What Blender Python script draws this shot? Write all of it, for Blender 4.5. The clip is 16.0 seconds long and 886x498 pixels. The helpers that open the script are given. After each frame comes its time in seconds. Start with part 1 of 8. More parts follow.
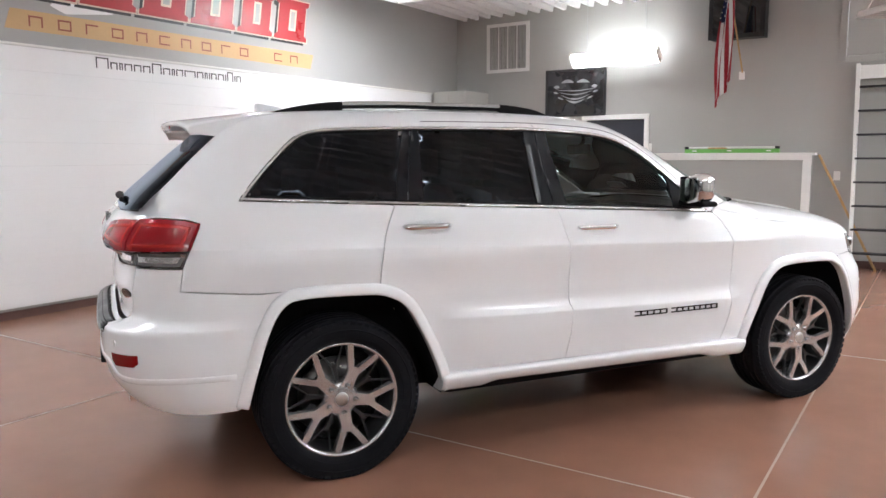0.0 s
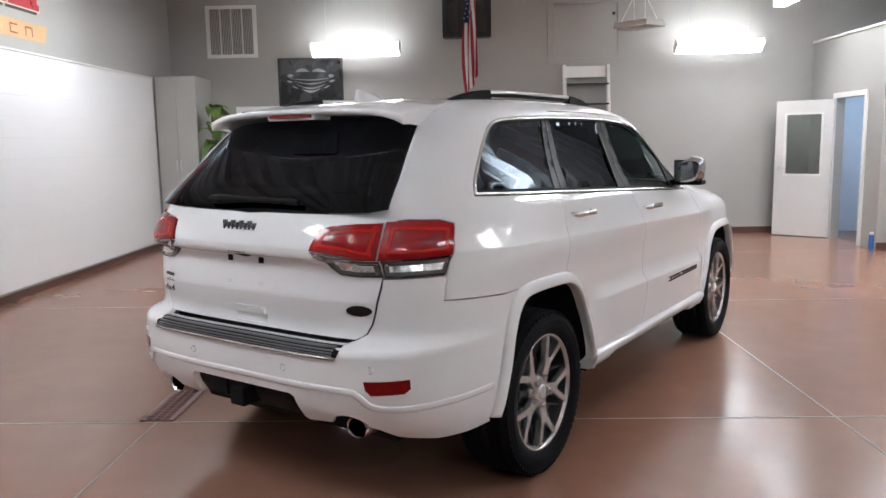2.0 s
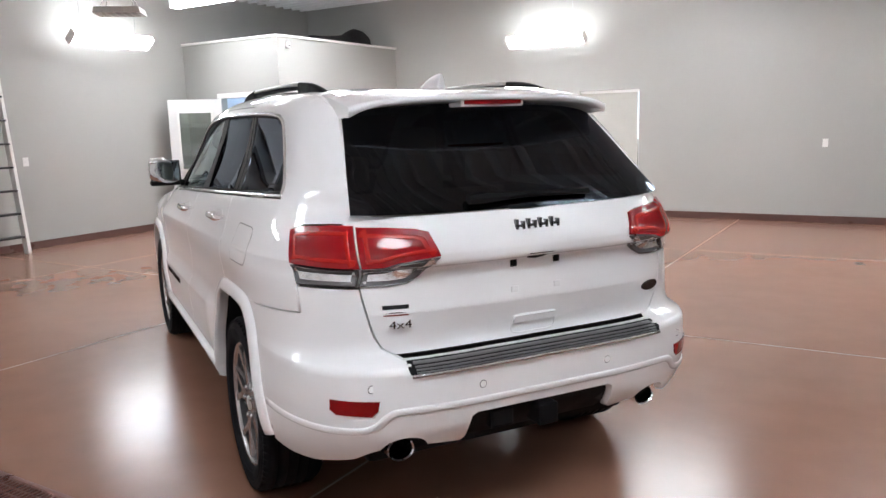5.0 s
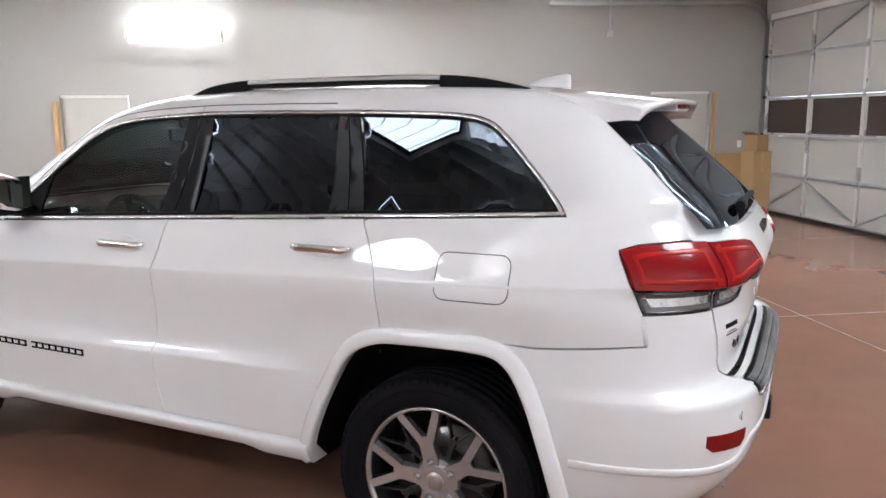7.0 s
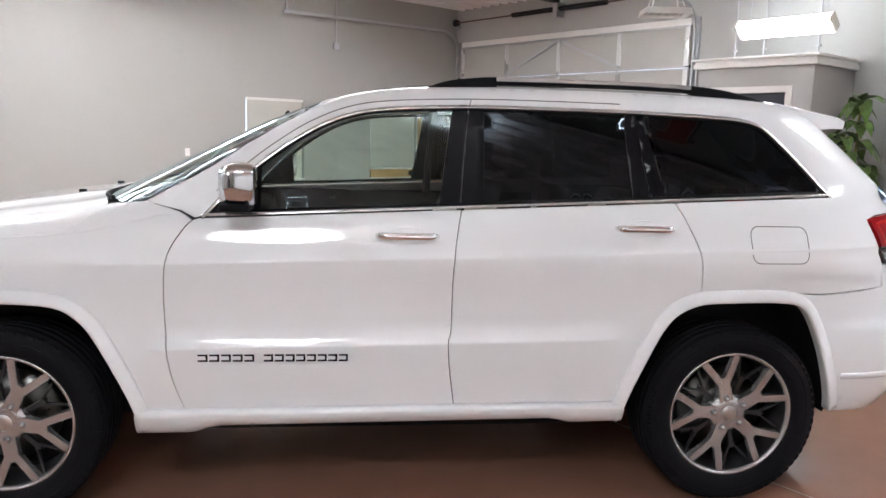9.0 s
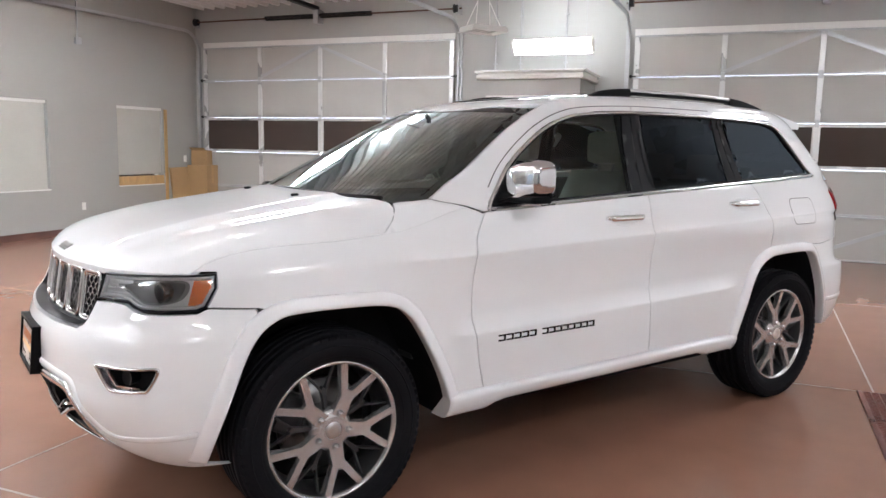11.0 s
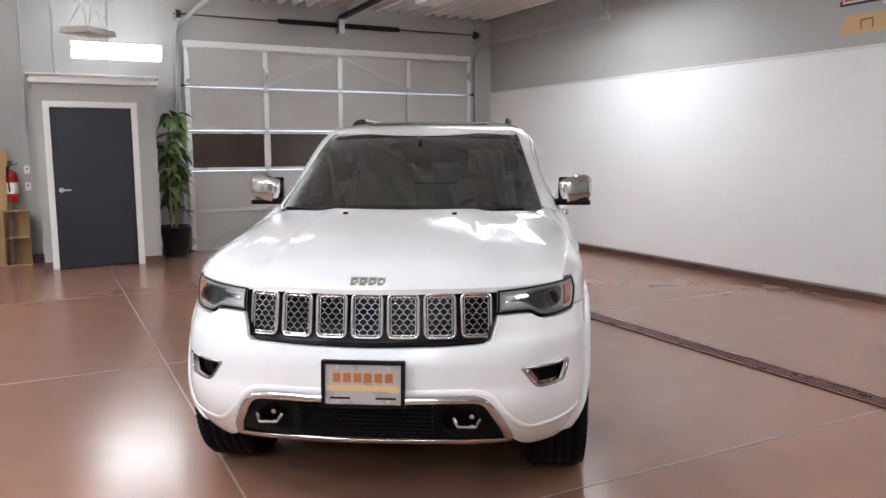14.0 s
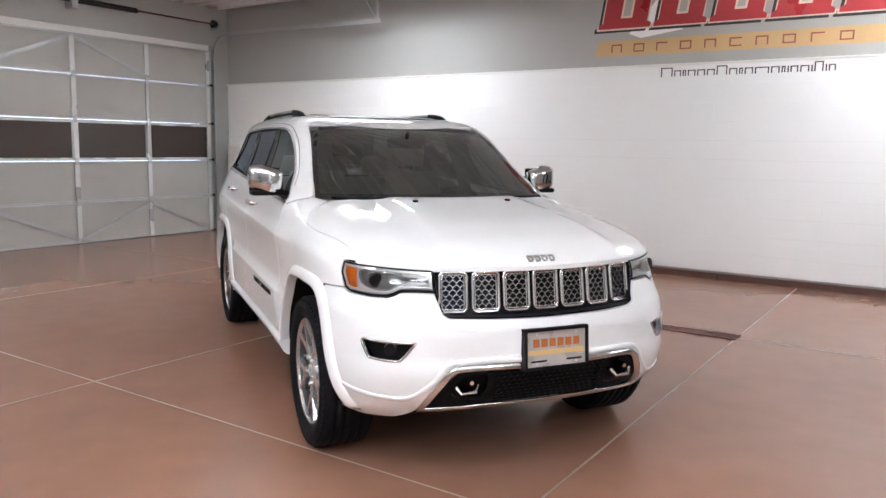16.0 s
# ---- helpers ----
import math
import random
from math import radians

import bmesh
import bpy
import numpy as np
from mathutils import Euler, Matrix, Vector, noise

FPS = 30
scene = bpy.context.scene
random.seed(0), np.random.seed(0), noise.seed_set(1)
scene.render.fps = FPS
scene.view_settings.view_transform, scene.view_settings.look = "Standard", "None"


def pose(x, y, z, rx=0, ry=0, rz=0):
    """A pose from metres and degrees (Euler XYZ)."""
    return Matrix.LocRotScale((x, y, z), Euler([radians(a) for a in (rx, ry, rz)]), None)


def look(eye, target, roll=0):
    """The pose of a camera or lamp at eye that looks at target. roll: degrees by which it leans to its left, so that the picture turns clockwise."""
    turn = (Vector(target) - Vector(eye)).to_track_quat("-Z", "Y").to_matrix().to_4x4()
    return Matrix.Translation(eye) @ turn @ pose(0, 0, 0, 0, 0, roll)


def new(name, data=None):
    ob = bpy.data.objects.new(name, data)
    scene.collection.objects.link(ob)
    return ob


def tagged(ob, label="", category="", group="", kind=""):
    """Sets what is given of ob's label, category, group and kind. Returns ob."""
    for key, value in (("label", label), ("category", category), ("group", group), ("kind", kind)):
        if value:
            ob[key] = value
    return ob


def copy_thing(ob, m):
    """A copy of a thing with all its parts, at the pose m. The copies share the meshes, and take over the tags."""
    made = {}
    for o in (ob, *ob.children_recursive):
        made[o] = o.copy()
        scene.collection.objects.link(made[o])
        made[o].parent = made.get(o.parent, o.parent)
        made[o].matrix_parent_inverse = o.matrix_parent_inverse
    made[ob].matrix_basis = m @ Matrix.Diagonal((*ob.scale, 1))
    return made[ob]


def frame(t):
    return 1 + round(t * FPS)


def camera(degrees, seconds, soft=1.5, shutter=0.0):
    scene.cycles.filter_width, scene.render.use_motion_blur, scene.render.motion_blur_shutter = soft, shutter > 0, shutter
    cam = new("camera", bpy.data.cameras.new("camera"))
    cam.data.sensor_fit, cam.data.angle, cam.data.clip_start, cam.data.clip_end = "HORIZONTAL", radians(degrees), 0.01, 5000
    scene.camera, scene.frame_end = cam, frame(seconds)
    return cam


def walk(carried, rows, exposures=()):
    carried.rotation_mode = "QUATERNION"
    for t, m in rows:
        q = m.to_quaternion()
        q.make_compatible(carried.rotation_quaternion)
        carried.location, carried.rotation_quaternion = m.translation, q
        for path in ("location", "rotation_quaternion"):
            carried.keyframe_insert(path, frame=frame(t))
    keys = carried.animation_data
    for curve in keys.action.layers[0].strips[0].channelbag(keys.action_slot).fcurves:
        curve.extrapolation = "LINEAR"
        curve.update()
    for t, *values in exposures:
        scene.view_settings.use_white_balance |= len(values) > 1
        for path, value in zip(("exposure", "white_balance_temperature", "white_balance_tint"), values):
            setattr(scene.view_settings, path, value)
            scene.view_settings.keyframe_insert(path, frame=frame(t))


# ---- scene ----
cam = camera(60.20, 16.0)

PATH = [
    (0, (-4.292, -2.043, 1.486), (-2.629, -0.958, 1.247), -0.18),
    (0.5, (-4.648, -1.442, 1.501), (-2.858, -0.585, 1.257), -0.43),
    (1, (-4.881, -0.792, 1.507), (-2.995, -0.178, 1.254), -0.67),
    (1.5, (-5.045, -0.096, 1.510), (-3.092, 0.243, 1.248), -0.82),
    (2, (-5.068, 0.578, 1.516), (-3.088, 0.628, 1.239), -1.00),
    (2.5, (-4.976, 1.261, 1.526), (-3.014, 1.006, 1.231), -1.16),
    (3, (-4.809, 1.934, 1.540), (-2.922, 1.349, 1.230), -1.25),
    (3.5, (-4.513, 2.580, 1.547), (-2.755, 1.681, 1.227), -1.42),
    (3.7, (-4.377, 2.825, 1.550), (-2.688, 1.804, 1.228), -1.46),
    (4.2, (-3.955, 3.370, 1.553), (-2.477, 2.062, 1.228), -1.61),
    (4.75, (-3.407, 3.830, 1.557), (-2.225, 2.250, 1.231), -1.69),
    (5.3, (-2.769, 4.128, 1.565), (-1.932, 2.341, 1.240), -1.62),
    (5.8, (-2.116, 4.230, 1.580), (-1.612, 2.321, 1.256), -1.37),
    (6, (-1.847, 4.265, 1.614), (-1.473, 2.327, 1.292), -1.21),
    (6.5, (-1.149, 4.207, 1.595), (-1.101, 2.235, 1.267), -0.90),
    (7, (-0.446, 4.145, 1.602), (-0.692, 2.189, 1.265), -0.60),
    (7.5, (0.247, 4.011, 1.576), (-0.292, 2.114, 1.245), 0.08),
    (8, (0.968, 3.885, 1.560), (0.169, 2.081, 1.232), 0.92),
    (8.5, (1.591, 3.618, 1.527), (0.544, 1.943, 1.211), 1.48),
    (9, (2.221, 3.328, 1.518), (0.962, 1.803, 1.219), 1.69),
    (9.5, (2.787, 2.993, 1.509), (1.344, 1.640, 1.215), 1.81),
    (9.7, (2.999, 2.806, 1.520), (1.486, 1.529, 1.234), 1.94),
    (10.2, (3.481, 2.360, 1.506), (1.822, 1.278, 1.228), 1.87),
    (10.75, (3.942, 1.813, 1.463), (2.155, 0.955, 1.193), 1.36),
    (11.3, (4.328, 1.216, 1.433), (2.442, 0.606, 1.167), 0.70),
    (11.8, (4.614, 0.635, 1.454), (2.663, 0.284, 1.183), 0.19),
    (12, (4.700, 0.394, 1.471), (2.734, 0.154, 1.195), 0.10),
    (12.5, (4.852, -0.237, 1.511), (2.873, -0.180, 1.232), -0.23),
    (13, (4.876, -0.879, 1.523), (2.929, -0.515, 1.247), -0.37),
    (13.5, (4.856, -1.535, 1.560), (2.984, -0.880, 1.293), -0.49),
    (14, (4.696, -2.155, 1.550), (2.939, -1.237, 1.288), -0.25),
    (14.5, (4.498, -2.776, 1.544), (2.885, -1.622, 1.282), 0.06),
    (15, (4.212, -3.262, 1.531), (2.758, -1.915, 1.270), 0.34),
    (15.5, (3.842, -3.754, 1.528), (2.569, -2.234, 1.263), 0.62),
    (16, (3.413, -4.128, 1.516), (2.312, -2.479, 1.250), 0.90),
]
EXPOSURES = ((0.0, 1.24), (1.0, 1.02), (2.0, 0.82), (3.0, 1.10), (4.5, 1.10), (6.0, 1.08), (7.0, 1.27), (8.0, 1.32), (9.0, 1.34), (10.5, 1.36), (12.0, 1.28), (13.0, 1.12), (14.0, 1.00), (15.0, 1.02), (16.0, 1.10))
walk(cam, [(t, look(eye, target, roll)) for t, eye, target, roll in PATH], EXPOSURES)

# ---- light ----
world = bpy.data.worlds.new("world")
scene.world = world
world.use_nodes = True
world.node_tree.nodes["Background"].inputs["Color"].default_value = (0.70, 0.80, 1.0, 1)
world.node_tree.nodes["Background"].inputs["Strength"].default_value = 2.6
TUBE, LENS, BAY, UPLIGHT = 4.8, 18.0, 12.0, 32.0

# ---- materials ----


def material(name, colour, rough=0.5, metal=0.0, coat=0.0, spec=0.5):
    m = bpy.data.materials.new(name)
    m.use_nodes = True
    b = m.node_tree.nodes["Principled BSDF"]
    b.inputs["Base Color"].default_value = (*colour, 1)
    b.inputs["Roughness"].default_value = rough
    b.inputs["Metallic"].default_value = metal
    b.inputs["Coat Weight"].default_value = coat
    b.inputs["Coat Roughness"].default_value = 0.03
    b.inputs["Specular IOR Level"].default_value = spec
    return m


def worn(name, colour, rough=0.5, metal=0.0, coat=0.0, grain=60.0, stain=1.2, depth=0.12, bump=0.05, rvar=0.1, stretch=(1, 1, 1), spec=0.5):
    """A surface with fine grain, broad stains and slight relief at real size."""
    m = material(name, colour, rough, metal, coat, spec)
    nt = m.node_tree
    b = nt.nodes["Principled BSDF"]
    geo = nt.nodes.new("ShaderNodeTexCoord")
    mp = nt.nodes.new("ShaderNodeMapping")
    mp.inputs["Scale"].default_value = stretch
    nt.links.new(geo.outputs["Object"], mp.inputs["Vector"])
    fine, broad = nt.nodes.new("ShaderNodeTexNoise"), nt.nodes.new("ShaderNodeTexNoise")
    for n, s, d in ((fine, grain, 4), (broad, stain, 5)):
        n.inputs["Scale"].default_value, n.inputs["Detail"].default_value = s, d
        nt.links.new(mp.outputs[0], n.inputs["Vector"])
    mixed = nt.nodes.new("ShaderNodeMath")
    mixed.operation = "ADD"
    half = nt.nodes.new("ShaderNodeMath")
    half.operation = "MULTIPLY"
    half.inputs[1].default_value = 0.5
    nt.links.new(fine.outputs["Fac"], half.inputs[0])
    nt.links.new(half.outputs[0], mixed.inputs[0])
    nt.links.new(broad.outputs["Fac"], mixed.inputs[1])
    ramp = nt.nodes.new("ShaderNodeMapRange")
    ramp.inputs["From Min"].default_value, ramp.inputs["From Max"].default_value = 0.45, 1.05
    ramp.inputs["To Min"].default_value, ramp.inputs["To Max"].default_value = 1 - depth, 1 + depth
    nt.links.new(mixed.outputs[0], ramp.inputs["Value"])
    tint = nt.nodes.new("ShaderNodeVectorMath")
    tint.operation = "SCALE"
    tint.inputs[0].default_value = colour
    nt.links.new(ramp.outputs[0], tint.inputs["Scale"])
    nt.links.new(tint.outputs[0], b.inputs["Base Color"])
    rr = nt.nodes.new("ShaderNodeMapRange")
    rr.inputs["From Min"].default_value, rr.inputs["From Max"].default_value = 0.3, 0.7
    rr.inputs["To Min"].default_value, rr.inputs["To Max"].default_value = max(0.02, rough - rvar), min(1, rough + rvar)
    nt.links.new(broad.outputs["Fac"], rr.inputs["Value"])
    nt.links.new(rr.outputs[0], b.inputs["Roughness"])
    if bump:
        bp = nt.nodes.new("ShaderNodeBump")
        bp.inputs["Strength"].default_value, bp.inputs["Distance"].default_value = bump, 0.01
        nt.links.new(fine.outputs["Fac"], bp.inputs["Height"])
        nt.links.new(bp.outputs[0], b.inputs["Normal"])
    return m


def glowing(name, colour, strength):
    m = material(name, (0.9, 0.9, 0.9), 0.4)
    b = m.node_tree.nodes["Principled BSDF"]
    b.inputs["Emission Color"].default_value = (*colour, 1)
    b.inputs["Emission Strength"].default_value = strength
    return m


def glassy(name, colour, clear, rough=0.0, gain=1.3, sheen=(1, 1, 1)):
    """Thin glass: part passes straight through, tinted; the rest reflects as a glossy sheet."""
    m = bpy.data.materials.new(name)
    m.use_nodes = True
    nt = m.node_tree
    nt.nodes.clear()
    out = nt.nodes.new("ShaderNodeOutputMaterial")
    mix = nt.nodes.new("ShaderNodeMixShader")
    fres = nt.nodes.new("ShaderNodeFresnel")
    fres.inputs["IOR"].default_value = 1.52
    tr, gl = nt.nodes.new("ShaderNodeBsdfTransparent"), nt.nodes.new("ShaderNodeBsdfGlossy")
    tr.inputs["Color"].default_value = tuple(c * clear for c in colour) + (1,)
    gl.inputs["Color"].default_value = (*sheen, 1)
    gl.inputs["Roughness"].default_value = rough
    amount = nt.nodes.new("ShaderNodeMath")
    amount.operation = "MULTIPLY_ADD"
    amount.use_clamp = True
    amount.inputs[1].default_value, amount.inputs[2].default_value = gain, 0.01
    nt.links.new(fres.outputs[0], amount.inputs[0])
    nt.links.new(amount.outputs[0], mix.inputs[0])
    nt.links.new(tr.outputs[0], mix.inputs[1])
    nt.links.new(gl.outputs[0], mix.inputs[2])
    nt.links.new(mix.outputs[0], out.inputs[0])
    return m


M = {
    "wall": worn("wall_paint", (0.39, 0.382, 0.358), 0.55, grain=90, stain=0.7, depth=0.04, bump=0.06),
    "wall_grey": worn("wall_grey_paint", (0.42, 0.415, 0.40), 0.6, grain=120, stain=0.6, depth=0.05, bump=0.08),
    "panel_white": worn("white_panel_board", (0.90, 0.90, 0.90), 0.30, grain=40, stain=0.8, depth=0.015, bump=0.02, rvar=0.012),
    "trim": worn("trim_white_paint", (0.80, 0.79, 0.76), 0.4, grain=30, stain=2, depth=0.04, bump=0.02),
    "base": worn("brown_baseboard", (0.11, 0.055, 0.045), 0.35, grain=50, stain=3, depth=0.2, bump=0.04),
    "ceiling": worn("white_ribbed_steel", (0.84, 0.84, 0.83), 0.35, grain=30, stain=1.0, depth=0.06, bump=0.02),
    "door": worn("dark_blue_grey_paint", (0.020, 0.021, 0.032), 0.4, grain=80, stain=2, depth=0.15, bump=0.05),
    "white_door": worn("white_door_paint", (0.70, 0.69, 0.67), 0.4, grain=50, stain=2, depth=0.05, bump=0.03),
    "steel": worn("galvanised_steel", (0.50, 0.51, 0.52), 0.40, metal=0.85, grain=45, stain=3, depth=0.10, bump=0.02, rvar=0.04),
    "gd_panel": worn("garage_panel_steel", (0.455, 0.445, 0.42), 0.5, grain=150, stain=1.5, depth=0.05, bump=0.12),
    "black": worn("black_plastic", (0.012, 0.012, 0.013), 0.5, grain=120, stain=5, depth=0.3, bump=0.05),
    "spring": worn("black_spring_steel", (0.02, 0.02, 0.022), 0.45, metal=0.5, grain=60, stain=8, depth=0.3),
    "wood": worn("oak_wood", (0.50, 0.31, 0.13), 0.5, grain=14, stain=4, depth=0.25, stretch=(6, 6, 0.8), bump=0.1),
    "dark_wood": worn("dark_wood", (0.10, 0.045, 0.025), 0.5, grain=14, stain=4, depth=0.3, stretch=(6, 6, 0.8), bump=0.1),
    "card": worn("brown_cardboard", (0.42, 0.27, 0.13), 0.75, grain=80, stain=3, depth=0.12, bump=0.08),
    "aluminium": worn("brushed_aluminium", (0.62, 0.62, 0.62), 0.32, metal=1.0, grain=40, stain=5, depth=0.1),
    "blind": worn("white_blind_vinyl", (0.56, 0.54, 0.49), 0.5, grain=30, stain=3, depth=0.05),
    "leaf": worn("plant_leaf", (0.12, 0.20, 0.05), 0.4, grain=20, stain=9, depth=0.35, bump=0.05),
    "stem": worn("plant_stem", (0.30, 0.26, 0.10), 0.6, grain=30, stain=9, depth=0.25),
    "soil": worn("potting_soil", (0.04, 0.028, 0.02), 0.95, grain=90, stain=9, depth=0.4, bump=0.4),
    "red": worn("red_enamel", (0.42, 0.012, 0.015), 0.3, grain=40, stain=5, depth=0.12),
    "green": worn("green_level_paint", (0.16, 0.46, 0.10), 0.4, grain=40, stain=5, depth=0.12),
    "office": worn("office_wall_paint", (0.60, 0.66, 0.74), 0.6, grain=70, stain=1, depth=0.05),
    # Pane colour holds the brown floor's reflection.
    "brown_pane": material("floor_reflection_pane", (0.060, 0.042, 0.036), 0.10),
    "stile": worn("white_coated_stile", (0.68, 0.68, 0.67), 0.28, metal=0.45, grain=45, stain=2, depth=0.05, bump=0.01, rvar=0.02),
    "clear": glassy("clear_glass", (0.9, 0.95, 0.93), 0.92),
    "tube": glowing("fluorescent_tube", (0.89, 0.935, 1.0), TUBE),
    "lamp_lens": glowing("glowing_acrylic_lens", (0.89, 0.935, 1.0), LENS),
    "fill_uplight": glowing("fill_trough_tube", (0.89, 0.935, 1.0), UPLIGHT),
    "bay": glowing("fill_bay_diffuser", (0.89, 0.935, 1.0), BAY),
    "grate": worn("rusty_drain_grate", (0.16, 0.062, 0.05), 0.34, metal=0.2, grain=60, stain=8, depth=0.35, bump=0.15),
    "joint": worn("floor_joint_filler", (0.30, 0.205, 0.155), 0.5, grain=60, stain=6, depth=0.15),
    "tan": worn("tan_sign_vinyl", (0.62, 0.40, 0.19), 0.35, grain=30, stain=2, depth=0.06, bump=0.0),
    "sign_red": worn("red_sign_vinyl", (0.42, 0.03, 0.035), 0.35, grain=30, stain=2, depth=0.15, bump=0.0),
    "cream": worn("cream_sign_vinyl", (0.74, 0.62, 0.50), 0.4, grain=30, stain=2, depth=0.06, bump=0.0),
    "sign_black": worn("black_sign_vinyl", (0.02, 0.02, 0.022), 0.4, grain=30, stain=2, depth=0.2, bump=0.0),
    "rust_text": worn("rust_red_sign_vinyl", (0.30, 0.08, 0.045), 0.4, grain=30, stain=2, depth=0.1, bump=0.0),
    "fabric_red": worn("flag_red_cloth", (0.40, 0.02, 0.035), 0.8, grain=200, stain=6, depth=0.12, bump=0.1),
    "fabric_white": worn("flag_white_cloth", (0.78, 0.76, 0.74), 0.8, grain=200, stain=6, depth=0.08, bump=0.1),
    "fabric_blue": worn("flag_blue_cloth", (0.02, 0.03, 0.10), 0.8, grain=200, stain=6, depth=0.15, bump=0.1),
    "photo": worn("photo_black", (0.014, 0.014, 0.016), 0.25, grain=10, stain=3, depth=0.5, bump=0.0),
    "photo_grey": worn("photo_grey", (0.33, 0.34, 0.35), 0.3, grain=8, stain=3, depth=0.3, bump=0.0),
    "blue": worn("blue_spray_can", (0.03, 0.09, 0.30), 0.35, grain=30, stain=5, depth=0.1),
    "cabinet": worn("grey_cabinet_enamel", (0.46, 0.45, 0.42), 0.45, grain=60, stain=2, depth=0.05, bump=0.04),
    "foam": worn("black_bag_cloth", (0.012, 0.012, 0.014), 0.7, grain=100, stain=6, depth=0.3, bump=0.2),
}


def floor_material():
    m = worn("sealed_brown_concrete", (0.275, 0.140, 0.095), 0.22, grain=4.5, stain=0.55, depth=0.10, bump=0.0, rvar=0.0, spec=0.5)
    return m


M["floor"] = floor_material()

# ---- mesh helpers ----


def link(name, bm, mat, parent=None, label="", smooth=False):
    me = bpy.data.meshes.new(name)
    bm.to_mesh(me)
    bm.free()
    ob = new(name, me)
    me.materials.append(mat)
    if smooth:
        for p in me.polygons:
            p.use_smooth = True
    if parent:
        ob.parent = parent
    if label:
        ob["label"] = label
    return ob


def part(name, bm, mat, parent, label="", smooth=False):
    return link(name, bm, mat, parent, label, smooth)


def empty(name, m=None):
    ob = new(name)
    ob.empty_display_size = 0.1
    if m is not None:
        ob.matrix_basis = m
    return ob


def box(lo, hi, bevel=0.0, bm=None):
    bm = bm or bmesh.new()
    r = bmesh.ops.create_cube(bm, size=1)
    vs = r["verts"]
    for v in vs:
        v.co = Vector([lo[i] + (v.co[i] + 0.5) * (hi[i] - lo[i]) for i in range(3)])
    if bevel:
        es = list({e for v in vs for e in v.link_edges})
        bmesh.ops.bevel(bm, geom=es, offset=bevel, segments=2, affect="EDGES", profile=0.6)
    return bm


def beam(p, q, w, h, bm=None, up=(0, 0, 1), bevel=0.0):
    """A bar from p to q, w across and h along up."""
    bm = bm or bmesh.new()
    p, q = Vector(p), Vector(q)
    d = (q - p).normalized()
    u = Vector(up)
    if abs(d.dot(u)) > 0.99:
        u = Vector((1, 0, 0))
    s = d.cross(u).normalized()
    u = s.cross(d)
    vs = [bm.verts.new(c + s * (a * w / 2) + u * (b * h / 2)) for c in (p, q) for a, b in ((-1, -1), (1, -1), (1, 1), (-1, 1))]
    fs = [(3, 2, 1, 0), (4, 5, 6, 7), (0, 1, 5, 4), (1, 2, 6, 5), (2, 3, 7, 6), (3, 0, 4, 7)]
    made = [bm.faces.new([vs[i] for i in f]) for f in fs]
    if bevel:
        bmesh.ops.bevel(bm, geom=list({e for f in made for e in f.edges}), offset=bevel, segments=2, affect="EDGES")
    return bm


def rod(p, q, r, n=12, bm=None, r2=None):
    bm = bm or bmesh.new()
    p, q = Vector(p), Vector(q)
    d = q - p
    m = Matrix.Translation((p + q) / 2) @ d.to_track_quat("Z", "Y").to_matrix().to_4x4()
    bmesh.ops.create_cone(bm, cap_ends=True, segments=n, radius1=r, radius2=r if r2 is None else r2, depth=d.length, matrix=m)
    return bm


def tube(points, r, n=8, bm=None, closed=False):
    """A round pipe along points."""
    bm = bm or bmesh.new()
    P = [Vector(p) for p in points]
    rings = []
    up = Vector((0, 0, 1))
    for i, p in enumerate(P):
        a = P[i - 1] if i or closed else p
        b = P[(i + 1) % len(P)] if i + 1 < len(P) or closed else p
        d = (b - a).normalized()
        s = d.cross(up)
        s = s.normalized() if s.length > 1e-3 else Vector((1, 0, 0))
        u = s.cross(d)
        rr = r[i] if isinstance(r, (list, tuple)) else r
        rings.append([bm.verts.new(p + (s * math.cos(k * math.tau / n) + u * math.sin(k * math.tau / n)) * rr) for k in range(n)])
    for i in range(len(rings) - (0 if closed else 1)):
        a, b = rings[i], rings[(i + 1) % len(rings)]
        for k in range(n):
            bm.faces.new((a[k], a[(k + 1) % n], b[(k + 1) % n], b[k]))
    if not closed:
        bm.faces.new(rings[0][::-1])
        bm.faces.new(rings[-1])
    bmesh.ops.recalc_face_normals(bm, faces=bm.faces)
    return bm


def lathe(profile, n=48, axis="Z", bm=None, m=None):
    """Turns (radius, height) points about an axis."""
    bm = bm or bmesh.new()
    rings = []
    for k in range(n):
        a = k * math.tau / n
        ring = []
        for r, h in profile:
            co = Vector((r * math.cos(a), r * math.sin(a), h)) if axis == "Z" else Vector((r * math.cos(a), h, r * math.sin(a)))
            ring.append(bm.verts.new(m @ co if m else co))
        rings.append(ring)
    for k in range(n):
        a, b = rings[k], rings[(k + 1) % n]
        for i in range(len(profile) - 1):
            bm.faces.new((a[i], b[i], b[i + 1], a[i + 1]))
    bmesh.ops.remove_doubles(bm, verts=bm.verts, dist=1e-5)
    bmesh.ops.recalc_face_normals(bm, faces=bm.faces)
    return bm


